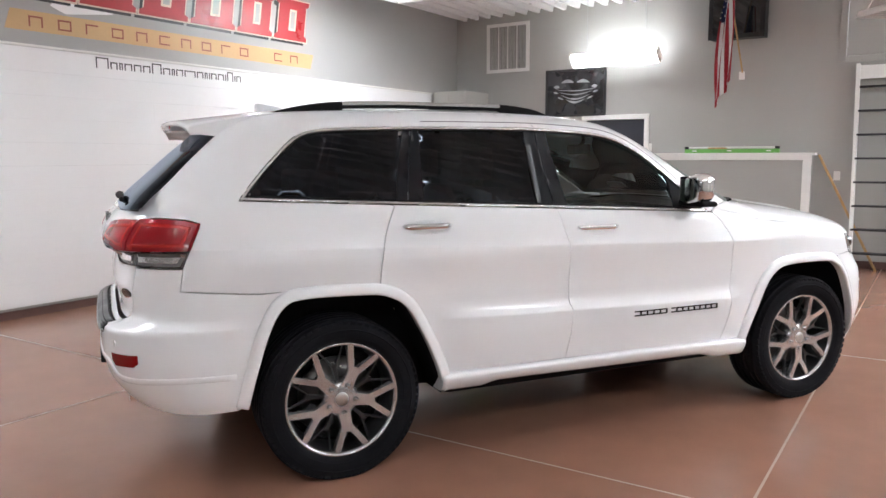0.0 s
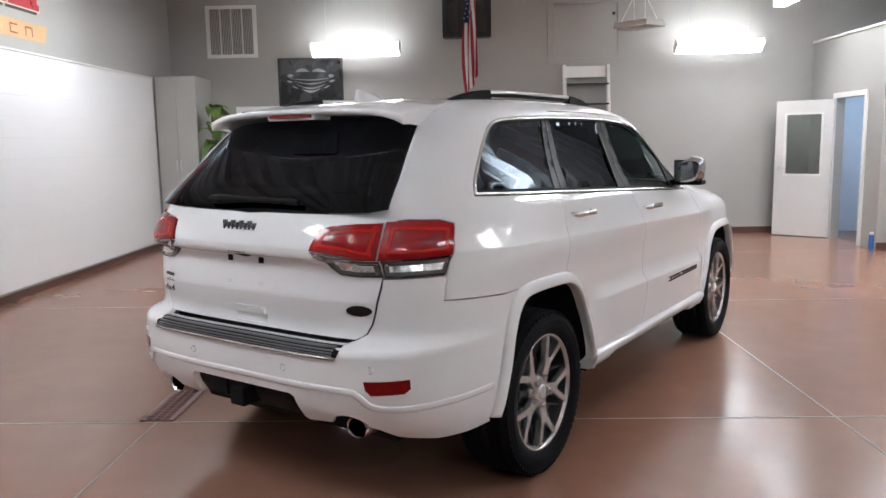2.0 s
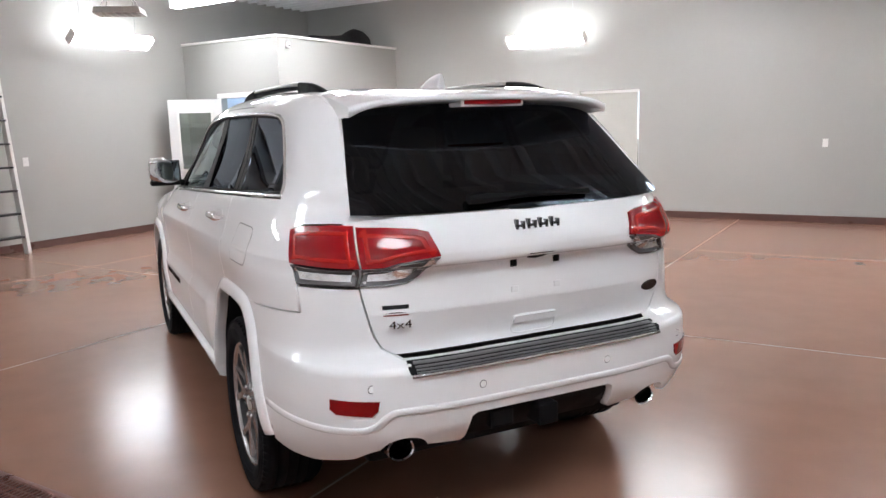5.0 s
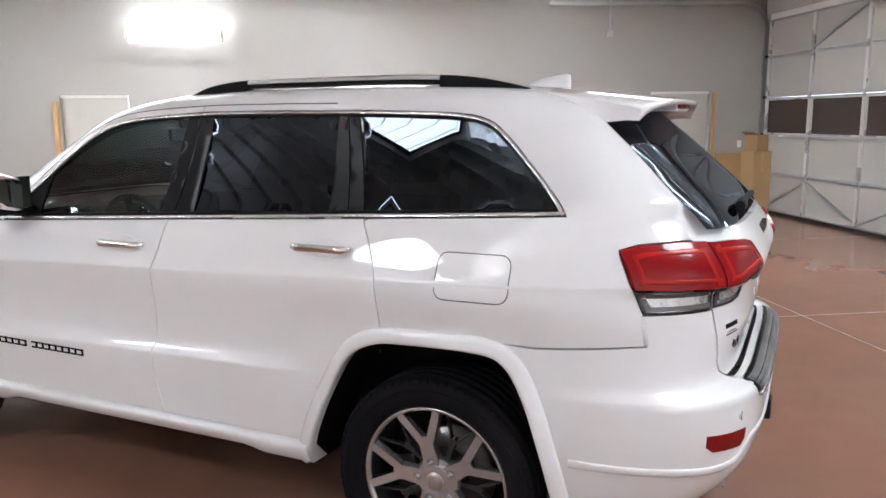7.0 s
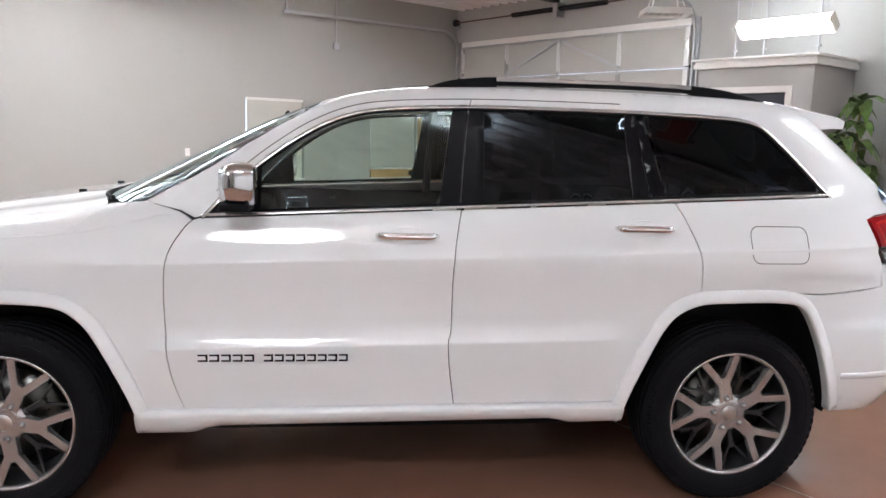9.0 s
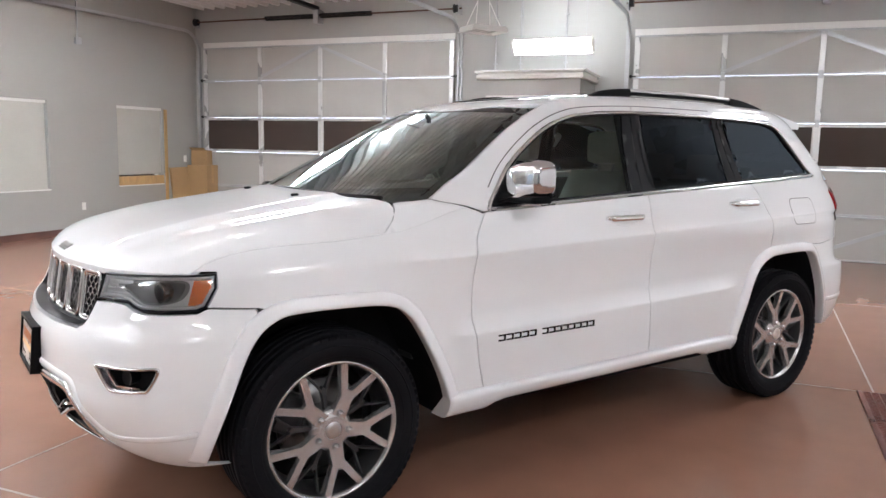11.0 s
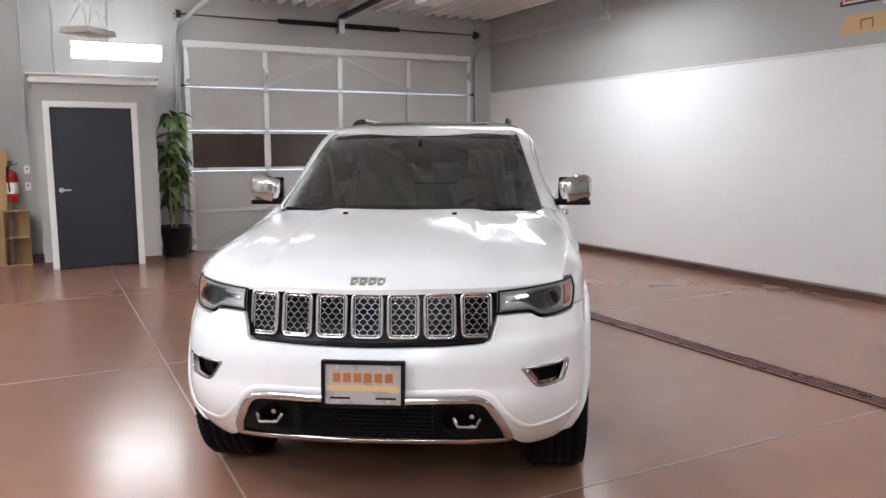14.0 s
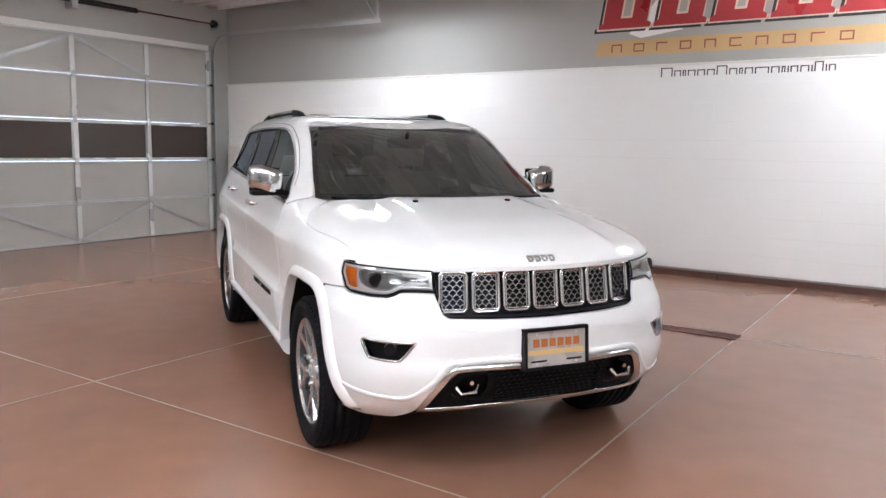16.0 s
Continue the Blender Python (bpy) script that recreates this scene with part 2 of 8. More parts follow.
def wall_with_holes(axis, face, back, lo, hi, holes):
    """An upright wall slab from face to back across lo..hi (along, up), with square openings (a0, a1, z0, z1)."""
    bm = bmesh.new()
    us = sorted({lo[0], hi[0], *(h[0] for h in holes), *(h[1] for h in holes)})
    zs = sorted({lo[1], hi[1], *(h[2] for h in holes), *(h[3] for h in holes)})
    for a, b in zip(us, us[1:]):
        run = []
        for c, d in zip(zs, zs[1:]):
            mu, mz = (a + b) / 2, (c + d) / 2
            if any(h[0] < mu < h[1] and h[2] < mz < h[3] for h in holes):
                continue
            if run and abs(run[-1][1] - c) < 1e-6:
                run[-1][1] = d
            else:
                run.append([c, d])
        for c, d in run:
            if axis == "x":
                box((min(face, back), a, c), (max(face, back), b, d), bm=bm)
            else:
                box((a, min(face, back), c), (b, max(face, back), d), bm=bm)
    bmesh.ops.remove_doubles(bm, verts=bm.verts, dist=1e-4)
    return bm


# ---- room ----
XA, XC, YB, YD, ZC = 7.17, -7.36, 5.135, -8.05, 3.87
XA_OUT, XC_OUT, YB_OUT, YD_OUT = XA + 0.2, XC - 0.2, YB + 0.2, YD - 0.2

fl = tagged(link("floor", box((XC_OUT, YD_OUT, -0.2), (XA_OUT, YB_OUT, 0.0)), M["floor"]), "glossy sealed red-brown stained concrete floor", "floor", kind="structure")
for x in (-4.07, -1.03, 2.03, 5.08):
    part("joint_line", box((x - 0.006, YD, -0.01), (x + 0.006, YB, 0.0012)), M["joint"], fl, "thin pale saw-cut joint")
for y in (-5.1, -1.44):
    part("joint_line", box((XC, y - 0.006, -0.01), (XA, y + 0.006, 0.0010)), M["joint"], fl, "thin pale saw-cut joint")
for a, b in ((XC, -1.04), (2.05, XA)):
    part("joint_line", box((a, 2.284, -0.01), (b, 2.296, 0.0010)), M["joint"], fl, "thin pale saw-cut joint")
tagged(link("ground", box((-60, -60, -0.6), (60, 60, -0.25)), M["soil"]), "plain dark ground outside the building", "ground", kind="structure")

DOORS_A = ((3.09, 4.05), (1.79, 2.72))
wa = link("wall_north", wall_with_holes("x", XA, XA_OUT, (YD_OUT, 0), (YB_OUT, ZC), [(a, b, 0, 2.05) for a, b in DOORS_A] + [(-1.87, -0.88, 2.78, 3.6)]), M["wall"])
tagged(wa, "greige painted drywall wall with two dark doors", "wall", kind="structure")
GD = ((-0.2, 4.69), (-7.85, -2.97))
wc = link("wall_south", wall_with_holes("x", XC, XC_OUT, (YD_OUT, 0), (YB_OUT, ZC), [(a + 0.04, b - 0.04, 0, 3.05) for a, b in GD]), M["wall_grey"])
tagged(wc, "grey painted block wall around two garage doors", "wall", kind="structure")
WIN = ((2.744, 3.746), (0.515, 1.5), (-4.118, -3.083), (-6.45, -5.43))
wd = link("wall_east", wall_with_holes("y", YD, YD_OUT, (XC, 0), (XA, ZC), [(a, b, 0.69, 2.0) for a, b in WIN]), M["wall"])
tagged(wd, "greige painted drywall wall with four small windows", "wall", kind="structure")
wb = link("wall_west", box((XC, YB, 0), (XA, YB_OUT, ZC)), M["wall_grey"])
tagged(wb, "grey painted wall above white panel boards", "wall", kind="structure")

# white horizontal boards on the lower part of the sign wall
BT = 2.51
rows = 11
for i in range(rows):
    z0, z1 = 0.10 + (BT - 0.10) * i / rows, 0.10 + (BT - 0.10) * (i + 1) / rows
    cuts = [XC, -3.9 + 1.22 * (i % 3), 1.0 + 1.22 * (i % 2), 6.35]
    for a, b in zip(cuts, cuts[1:]):
        part("board", box((a + 0.0004, YB - 0.016, z0 + 0.0005), (b - 0.0004, YB, z1 - 0.0005)), M["panel_white"], wb)
tagged(link("trim", box((XC, YB - 0.03, BT), (6.35, YB, BT + 0.025), 0.003), M["trim"]), "white trim strip capping the panel boards", "trim", kind="structure")
bb = [((XC, YB - 0.022, 0), (6.35, YB, 0.075)), ((XA - 0.015, 4.12, 0), (XA, YB, 0.1)), ((XA - 0.015, 2.8, 0), (XA, 3.0, 0.1)), ((XA - 0.015, -4.9, 0), (XA, -0.55, 0.1)),
      ((XC, YD, 0), (5.1, YD + 0.015, 0.1)), ((XC, -2.9, 0), (XC + 0.015, -0.28, 0.1)), ((5.085, YD, 0), (5.1, -4.9, 0.1))]
for lo, hi in bb:
    tagged(link("baseboard", box(lo, hi), M["base"]), "dark brown vinyl baseboard", "baseboard", kind="structure")

# ribbed steel ceiling, ribs along the room
bm = bmesh.new()
prof = []
y = YD
pitch = 0.229
while y < YB:
    prof += [(y, ZC), (y + pitch * 0.62, ZC), (y + pitch * 0.70, ZC - 0.09), (y + pitch * 0.90, ZC - 0.09)]
    y += pitch
prof.append((min(y, YB_OUT), ZC))
va = [bm.verts.new((XC_OUT, min(p[0], YB_OUT), p[1])) for p in prof]
vb = [bm.verts.new((XA_OUT, min(p[0], YB_OUT), p[1])) for p in prof]
for i in range(len(prof) - 1):
    bm.faces.new((va[i], va[i + 1], vb[i + 1], vb[i]))
box((XC_OUT, YD_OUT, ZC + 0.03), (XA_OUT, YB_OUT, ZC + 0.2), bm=bm)
tagged(link("ceiling", bm, M["ceiling"]), "white ribbed steel sheet ceiling", "ceiling", kind="structure")


def casing(name, axis, face, a0, a1, top, mat, w=0.075, t=0.022, out=-1, label="white door casing"):
    """Three boards round a door opening on a wall face; out: the side that they stand proud to."""
    bm = bmesh.new()
    for lo, hi in (((a0 - w, 0), (a0, top + w)), ((a1, 0), (a1 + w, top + w)), ((a0, top), (a1, top + w))):
        f0, f1 = sorted((face, face + out * t))
        if axis == "x":
            box((f0, lo[0], lo[1]), (f1, hi[0], hi[1]), 0.004, bm)
        else:
            box((lo[0], f0, lo[1]), (hi[0], f1, hi[1]), 0.004, bm)
    return bm


def lever(parent, base, out, along):
    """A chrome lever handle: rose, neck and bar."""
    base, out, along = Vector(base), Vector(out), Vector(along)
    bm = rod(base, base + out * 0.012, 0.032, 20)
    rod(base, base + out * 0.05, 0.011, 12, bm)
    beam(base + out * 0.05 - along * 0.012, base + out * 0.052 + along * 0.115, 0.013, 0.02, bm, bevel=0.003)
    return part("door_handle", bm, M["aluminium"], parent, "satin chrome lever handle")


for n, (a, b) in enumerate(DOORS_A):
    d = link("door_%d" % (n + 1), box((XA + 0.012, a + 0.003, 0.012), (XA + 0.055, b - 0.003, 2.045), 0.002), M["door"])
    tagged(d, "closed flush door painted dark blue-grey in white casing", "door", kind="structure")
    part("casing", casing("casing", "x", XA, a, b, 2.05, M["trim"]), M["trim"], d, "white painted casing")
    part("threshold", box((XA - 0.02, a, 0), (XA + 0.1, b, 0.012)), M["aluminium"], d)
    lever(d, (XA + 0.012, (b - 0.07) if n == 0 else (a + 0.07), 1.03), (-1, 0, 0), (0, -1 if n == 0 else 1, 0))

hatch = link("door_3", box((XA + 0.005, -1.865, 2.785), (XA + 0.04, -0.885, 3.595), 0.003), M["wall"])
tagged(hatch, "small painted attic hatch door above the ladder", "door", kind="structure")
bm = bmesh.new()
for lo, hi in (((-1.96, 2.70), (-1.87, 3.69)), ((-0.88, 2.70), (-0.79, 3.69)), ((-1.87, 2.70), (-0.88, 2.78)), ((-1.87, 3.60), (-0.88, 3.69))):
    box((XA - 0.02, lo[0], lo[1]), (XA, hi[0], hi[1]), 0.003, bm)
part("casing", bm, M["wall"], hatch)
part("latch", box((XA - 0.02, -1.83, 3.42), (XA + 0.005, -1.79, 3.46), 0.003), M["black"], hatch, "small black latch")
for z in (2.9, 3.45):
    part("hinge", rod((XA - 0.004, -0.892, z), (XA - 0.004, -0.892, z + 0.07), 0.006, 8), M["steel"], hatch)

# office box in the corner
px0, py1, ptop = 5.1, -4.9, 2.92
wp = link("wall_office_front", box((px0, YD, 0), (px0 + 0.12, py1, ptop)), M["wall"])
tagged(wp, "greige partition wall of the corner office", "wall", kind="structure")
OD = (5.56, 6.36)
wq = link("wall_office_side", wall_with_holes("y", py1, py1 - 0.12, (px0 + 0.12, 0), (XA, ptop), [(OD[0], OD[1], 0, 2.05)]), M["wall"])
tagged(wq, "greige partition wall with the office doorway", "wall", kind="structure")
tagged(link("ceiling_office", box((px0 + 0.12, YD, 2.6), (XA, py1 - 0.12, 2.72)), M["office"]), "plain lid of the corner office", "ceiling", kind="structure")
for lo, hi in (((px0 - 0.03, YD, ptop), (px0 + 0.15, py1 + 0.03, ptop + 0.035)), ((px0 + 0.15, py1 - 0.15, ptop), (XA, py1 + 0.03, ptop + 0.035))):
    tagged(link("trim", box(lo, hi, 0.004), M["trim"]), "white cap board on the partition", "trim", kind="structure")
of = link("floor_office", box((px0 + 0.12, YD, 0.001), (XA, py1 - 0.12, 0.004)), M["floor"])
tagged(of, "brown floor inside the office", "floor", kind="structure")
for lo, hi in (((XA - 0.01, YD, 0.005), (XA, py1 - 0.13, 2.6)), ((px0 + 0.12, YD, 0.005), (px0 + 0.13, py1 - 0.13, 2.6)), ((px0 + 0.13, YD, 0.005), (XA - 0.01, YD + 0.01, 2.6))):
    tagged(link("wall_office_lining", box(lo, hi), M["office"]), "pale blue-white office wall", "wall", kind="structure")
# Cool glowing panel added to stand in for the office's bluish daylight.
olamp = empty("fill_light", pose(6.1, -6.2, 2.6))
tagged(olamp, "added cool panel that gives the office its blue light", "light")
part("frame", box((-0.32, -0.62, -0.03), (0.32, 0.62, 0.0), 0.004), M["trim"], olamp)
part("diffuser", box((-0.3, -0.6, -0.034), (0.3, 0.6, -0.031)), glowing("cool_diffuser", (0.62, 0.80, 1.0), 7.0), olamp)
d = empty("door_4", pose(6.37, -4.875, 0, 0, 0, 52))
tagged(d, "open white half-glazed office door", "door", kind="structure")
bm = bmesh.new()
for lo, hi in (((0, 0.012), (0.80, 0.95)), ((0, 0.95), (0.16, 2.04)), ((0.64, 0.95), (0.80, 2.04)), ((0.16, 1.83), (0.64, 2.04))):
    box((lo[0], -0.02, lo[1]), (hi[0], 0.02, hi[1]), bm=bm)
part("leaf", bm, M["white_door"], d, "white painted door leaf")
part("pane", box((0.16, -0.004, 0.95), (0.64, 0.004, 1.83)), M["clear"], d, "clear glass pane")
bm = bmesh.new()
for s in (-1, 1):
    for lo, hi in (((0.13, 0.92), (0.16, 1.86)), ((0.64, 0.92), (0.67, 1.86)), ((0.16, 0.92), (0.64, 0.95)), ((0.16, 1.83), (0.64, 1.86))):
        y0, y1 = sorted((s * 0.02, s * 0.03))
        box((lo[0], y0, lo[1]), (hi[0], y1, hi[1]), bm=bm)
part("glazing_bead", bm, M["trim"], d)
lever(d, (0.73, 0.02, 1.03), (0, 1, 0), (-1, 0, 0))
tagged(link("trim", casing("casing", "y", py1, OD[0], OD[1], 2.05, M["trim"], out=1), M["trim"]), "white casing round the office doorway", "trim", kind="structure")

# windows with closed slat blinds
for n, (a, b) in enumerate(WIN):
    w = empty("window_%d" % (n + 1), pose((a + b) / 2, YD, 0.69))
    hw, hh = (b - a) / 2, 1.31
    tagged(w, "small window with closed white slat blind", "window", kind="structure")
    bm = bmesh.new()
    for lo, hi in (((-hw, 0), (-hw + 0.04, hh)), ((hw - 0.04, 0), (hw, hh)), ((-hw + 0.04, 0), (hw - 0.04, 0.04)), ((-hw + 0.04, hh - 0.04), (hw - 0.04, hh))):
        box((lo[0], -0.17, lo[1]), (hi[0], -0.12, hi[1]), bm=bm)
    part("window_frame", bm, M["trim"], w)
    part("pane", box((-hw + 0.04, -0.15, 0.04), (hw - 0.04, -0.144, hh - 0.04)), M["clear"], w)
    part("window_sill", box((-hw, -0.12, 0.0), (hw, 0.012, 0.018), 0.003), M["trim"], w)
    part("headrail", box((-hw + 0.012, -0.055, hh - 0.045), (hw - 0.012, -0.012, hh - 0.003), 0.003), M["trim"], w)
    low = 0.20 if n == 3 else 0.03
    side = 0.03
    z = hh - 0.06
    while z > low:
        bm = bmesh.new()
        beam((-hw + side, -0.034, z), (hw - side, -0.034, z), 0.047, 0.0022, bm, up=(0, 0.90, 0.44))
        part("slat", bm, M["blind"], w)
        z -= 0.026
    part("bottom_rail", box((-hw + side, -0.05, low - 0.012), (hw - side, -0.02, low + 0.006), 0.002), M["blind"], w)
for n, x, z0, z1, y1 in ((0, 3.78, 0.66, 1.9, 0.13), (3, -6.51, 0.0, 1.98, 0.03)):
    s = link("wood_board", box((x - 0.028, YD + 0.004, z0), (x + 0.028, YD + y1, z1), 0.003), M["wood"])
    tagged(s, "loose oak board leaning beside the window", "board")
s = link("wood_sill_board", box((-6.44, YD - 0.06, 0.708), (-5.44, YD + 0.02, 0.85), 0.004), M["wood"])
tagged(s, "oak board standing on the window sill", "board")


# ---- sectional garage doors ----
def garage_door(n, y0, y1, rise):
    g = empty("garage_door_%d" % n, pose(XC + 0.03, (y0 + y1) / 2, rise))
    tagged(g, "white steel sectional garage door with galvanised stiles", "garage door", kind="structure")
    hw = (y1 - y0) / 2
    seams = (0.0, 0.61, 1.22, 1.83, 2.475, 3.06)
    for s in range(5):
        z0, h = seams[s], seams[s + 1] - seams[s]
        if s == 2:
            for k in range(4):
                a, b = -hw + k * hw / 2, -hw + (k + 1) * hw / 2
                part("pane", box((-0.02, a + 0.05, z0 + 0.045), (-0.012, b - 0.05, z0 + h - 0.045)), M["brown_pane"], g, "dark glass pane with the floor's reflection in its colour")
            bm = bmesh.new()
            for k in range(5):
                c = -hw + k * hw / 2
                box((-0.03, max(-hw, c - 0.05), z0 + 0.003), (0.008, min(hw, c + 0.05), z0 + h - 0.003), bm=bm)
            for lo in (z0 + 0.003, z0 + h - 0.048):
                for k in range(4):
                    a, b = -hw + k * hw / 2, -hw + (k + 1) * hw / 2
                    box((-0.03, a + 0.05, lo), (0.008, b - 0.05, lo + 0.045), bm=bm)
            part("window_section", bm, M["stile"], g)
        else:
            part("section", box((-0.035, -hw, z0 + 0.003), (0.0, hw, z0 + h - 0.003), 0.004), M["gd_panel"], g, "stucco white steel section")
        # top and bottom rails of each section
        for z in (z0 + 0.004, z0 + h - 0.026):
            part("rail", box((0.0, -hw, z), (0.022, hw, z + 0.022), 0.003), M["steel"], g, "galvanised section rail")
        for k in range(5):
            c = max(-hw + 0.045, min(hw - 0.045, -hw + k * hw / 2))
            part("stile", box((0.001, c - 0.036, z0 + 0.028), (0.026, c + 0.036, z0 + h - 0.028), 0.004), M["stile"], g, "galvanised stile")
            if s and 0 < k < 4:
                part("hinge", box((0.02, c - 0.03, z0 - 0.05), (0.034, c + 0.03, z0 + 0.05), 0.004), M["steel"], g)
            if k in (0, 4):
                bm = rod((0.03, c, z0 + 0.01), (0.03, c + (-0.10 if k == 0 else 0.10), z0 + 0.01), 0.008, 8)
                rod((0.03, c + (-0.06 if k == 0 else 0.06), z0 + 0.01), (0.03, c + (-0.085 if k == 0 else 0.085), z0 + 0.01), 0.024, 14, bm)
                part("roller", bm, M["black"], g)
    # diagonal braces on the end sections
    q = hw / 2
    for z0, up in ((0.0, 0), (2.475, 1)):
        for a, b in (((-q, 0), (0, 1)), ((q, 0), (0, 1))) if up else (((-2 * q + 0.1, 0), (-q, 1)), ((0, 0), (-q, 1)), ((0, 0), (q, 1)), ((2 * q - 0.1, 0), (q, 1))):
            part("brace", beam((0.02, a[0], z0 + 0.05 + a[1] * 0.5), (0.02, b[0], z0 + 0.05 + b[1] * 0.5), 0.012, 0.05), M["steel"], g, "galvanised diagonal brace")
    # tracks: upright, bend, level run
    for sgn in (-1, 1):
        y = sgn * (hw + 0.075)
        pts = [(0.03, y, -rise), (0.03, y, 2.95)] + [(0.03 + 0.38 * (1 - math.cos(a)), y, 2.95 + 0.38 * math.sin(a)) for a in [math.pi / 2 * i / 8 for i in range(1, 9)]] + [(3.65, y, 3.30)]
        bm = bmesh.new()
        for p, r in zip(pts, pts[1:]):
            beam(p, r, 0.05, 0.028, bm, up=(0, 1, 0))
        part("track", bm, M["steel"], g, "galvanised roller track")
        part("track_angle", box((-0.028, min(y, y + sgn * 0.05), 0), (0.004, max(y, y + sgn * 0.05), 3.15)), M["steel"], g)
        bm = bmesh.new()
        beam((3.60, y, 3.28), (3.60, y, ZC - rise), 0.032, 0.032, bm)
        beam((3.60, y, 3.30), (3.20, y, ZC - rise), 0.03, 0.004, bm)
        part("track_hanger", bm, M["steel"], g)
    for z in (3.06,):
        part("lintel", box((-0.028, -hw, z), (0.004, hw, z + 0.09), 0.004), M["trim"], g)
    # torsion shaft, springs, drums
    zs = 3.50
    part("shaft", rod((0.11, -hw - 0.12, zs), (0.11, hw + 0.14, zs), 0.013, 10), M["dark_wood"], g, "rusty torsion shaft")
    for a, b in ((-1.02, -0.06), (0.06, 1.02)):
        turns, pts = 46, []
        for i in range(turns * 8 + 1):
            an = i * math.tau / 8
            pts.append((0.11 + 0.034 * math.cos(an), a + (b - a) * i / (turns * 8), zs + 0.034 * math.sin(an)))
        part("spring", tube(pts, 0.0085, 5), M["spring"], g, "black coiled torsion spring", smooth=True)
    for sgn in (-1, 1):
        y = sgn * (hw + 0.05)
        bm = rod((0.11, y - 0.03, zs), (0.11, y + 0.03, zs), 0.055, 20)
        rod((0.11, y - 0.035, zs), (0.11, y - 0.028, zs), 0.068, 20, bm)
        part("drum", bm, M["spring"], g)
        part("bearing_plate", box((-0.028, y + sgn * 0.045 - 0.004, zs - 0.09), (0.14, y + sgn * 0.045 + 0.004, zs + 0.06)), M["steel"], g)
        part("cable", rod((0.06, y, 0.1), (0.1, y, zs), 0.003, 6), M["steel"], g)
    part("centre_bracket", box((-0.028, -0.045, zs - 0.12), (0.16, 0.045, zs + 0.1), 0.004), M["steel"], g)
    part("opener_rail", beam((0.1, 0.0, zs + 0.12), (3.0, 0.0, zs + 0.18), 0.09, 0.06, bevel=0.004), M["spring"], g, "dark steel opener rail")
    part("bottom_seal", box((-0.03, -hw, -rise), (0.004, hw, 0.012)), M["black"], g)
    return g


garage_door(1, *GD[0], 0.0)
garage_door(2, *GD[1], 0.05)

# ---- things along the walls ----


def thing(name, label, category, m=None, group=""):
    return tagged(empty(name, m), label, category, group=group)


def slab_loop(loop, d0, d1, place, bm=None):
    """A flat prism: an outline of the plane, from depth d0 to d1, put in place by place(u, v, d)."""
    bm = bm or bmesh.new()
    a = [bm.verts.new(place(u, v, d0)) for u, v in loop]
    b = [bm.verts.new(place(u, v, d1)) for u, v in loop]
    bm.faces.new(a[::-1])
    bm.faces.new(b)
    for i in range(len(loop)):
        j = (i + 1) % len(loop)
        bm.faces.new((a[i], a[j], b[j], b[i]))
    bmesh.ops.recalc_face_normals(bm, faces=bm.faces)
    return bm


# drain grate let into the floor
gx0, gx1, gy0, gy1 = -1.02, 2.04, 2.21, 2.375
drain = thing("drain_grate", "rusty brown steel trench drain grate in the floor", "drain", pose((gx0 + gx1) / 2, (gy0 + gy1) / 2, 0))
hl_, hw_ = (gx1 - gx0) / 2, (gy1 - gy0) / 2
# Black sheet on the floor; the trench's shade is its colour.
part("trough", box((-hl_, -hw_, 0.0008), (hl_, hw_, 0.0016)), M["spring"], drain, "thin dark sheet standing in for the shaded trench")
bm = bmesh.new()
for s in (-1, 1):
    box((-hl_, s * hw_ - 0.012, 0.0), (hl_, s * hw_ + 0.012, 0.010), 0.002, bm)
part("frame", bm, M["grate"], drain)
n_sec = 5
for k in range(n_sec):
    a = -hl_ + 2 * hl_ * k / n_sec + 0.004
    b = -hl_ + 2 * hl_ * (k + 1) / n_sec - 0.004
    bm = bmesh.new()
    for y in (-0.066, -0.022, 0.022, 0.066):
        box((a, y - 0.004, 0.0018), (b, y + 0.004, 0.0085), bm=bm)
    m_ = 22
    for i in range(m_):
        x = a + (b - a) * (i + 0.5) / m_
        box((x - 0.0048, -0.068, 0.002), (x + 0.0048, 0.068, 0.0095), bm=bm)
    part("grate_section", bm, M["grate"], drain)
crack = link("floor_strip", beam((1.77, -4.93, 0.001), (0.33, -5.05, 0.001), 0.07, 0.008), M["base"], None)
tagged(crack, "thin dark metal strip lying on the floor", "strip")

# vent grille high on the wall
vent = thing("wall_vent", "white framed return-air vent with vertical grey slats", "vent", pose(XA, 4.135, 3.28))
bm = bmesh.new()
for lo, hi in (((-0.40, -0.40), (-0.345, 0.40)), ((0.345, -0.40), (0.40, 0.40)), ((-0.345, -0.40), (0.345, -0.345)), ((-0.345, 0.345), (0.345, 0.40))):
    box((-0.016, lo[0], lo[1]), (0, hi[0], hi[1]), 0.003, bm)
part("frame", bm, M["trim"], vent, "white metal frame")
part("backing", box((-0.004, -0.345, -0.345), (-0.001, 0.345, 0.345)), M["black"], vent)
for k in range(27):
    y = -0.338 + k * 0.026
    part("slat", beam((-0.010, y, -0.345), (-0.010, y, 0.345), 0.018, 0.002, up=(0.75, 0.6, 0)), M["cabinet"], vent)
for k in range(5):
    y = -0.345 + k * 0.1725
    part("mullion", box((-0.017, y - 0.008, -0.345), (-0.004, y + 0.008, 0.345)), M["trim"], vent)

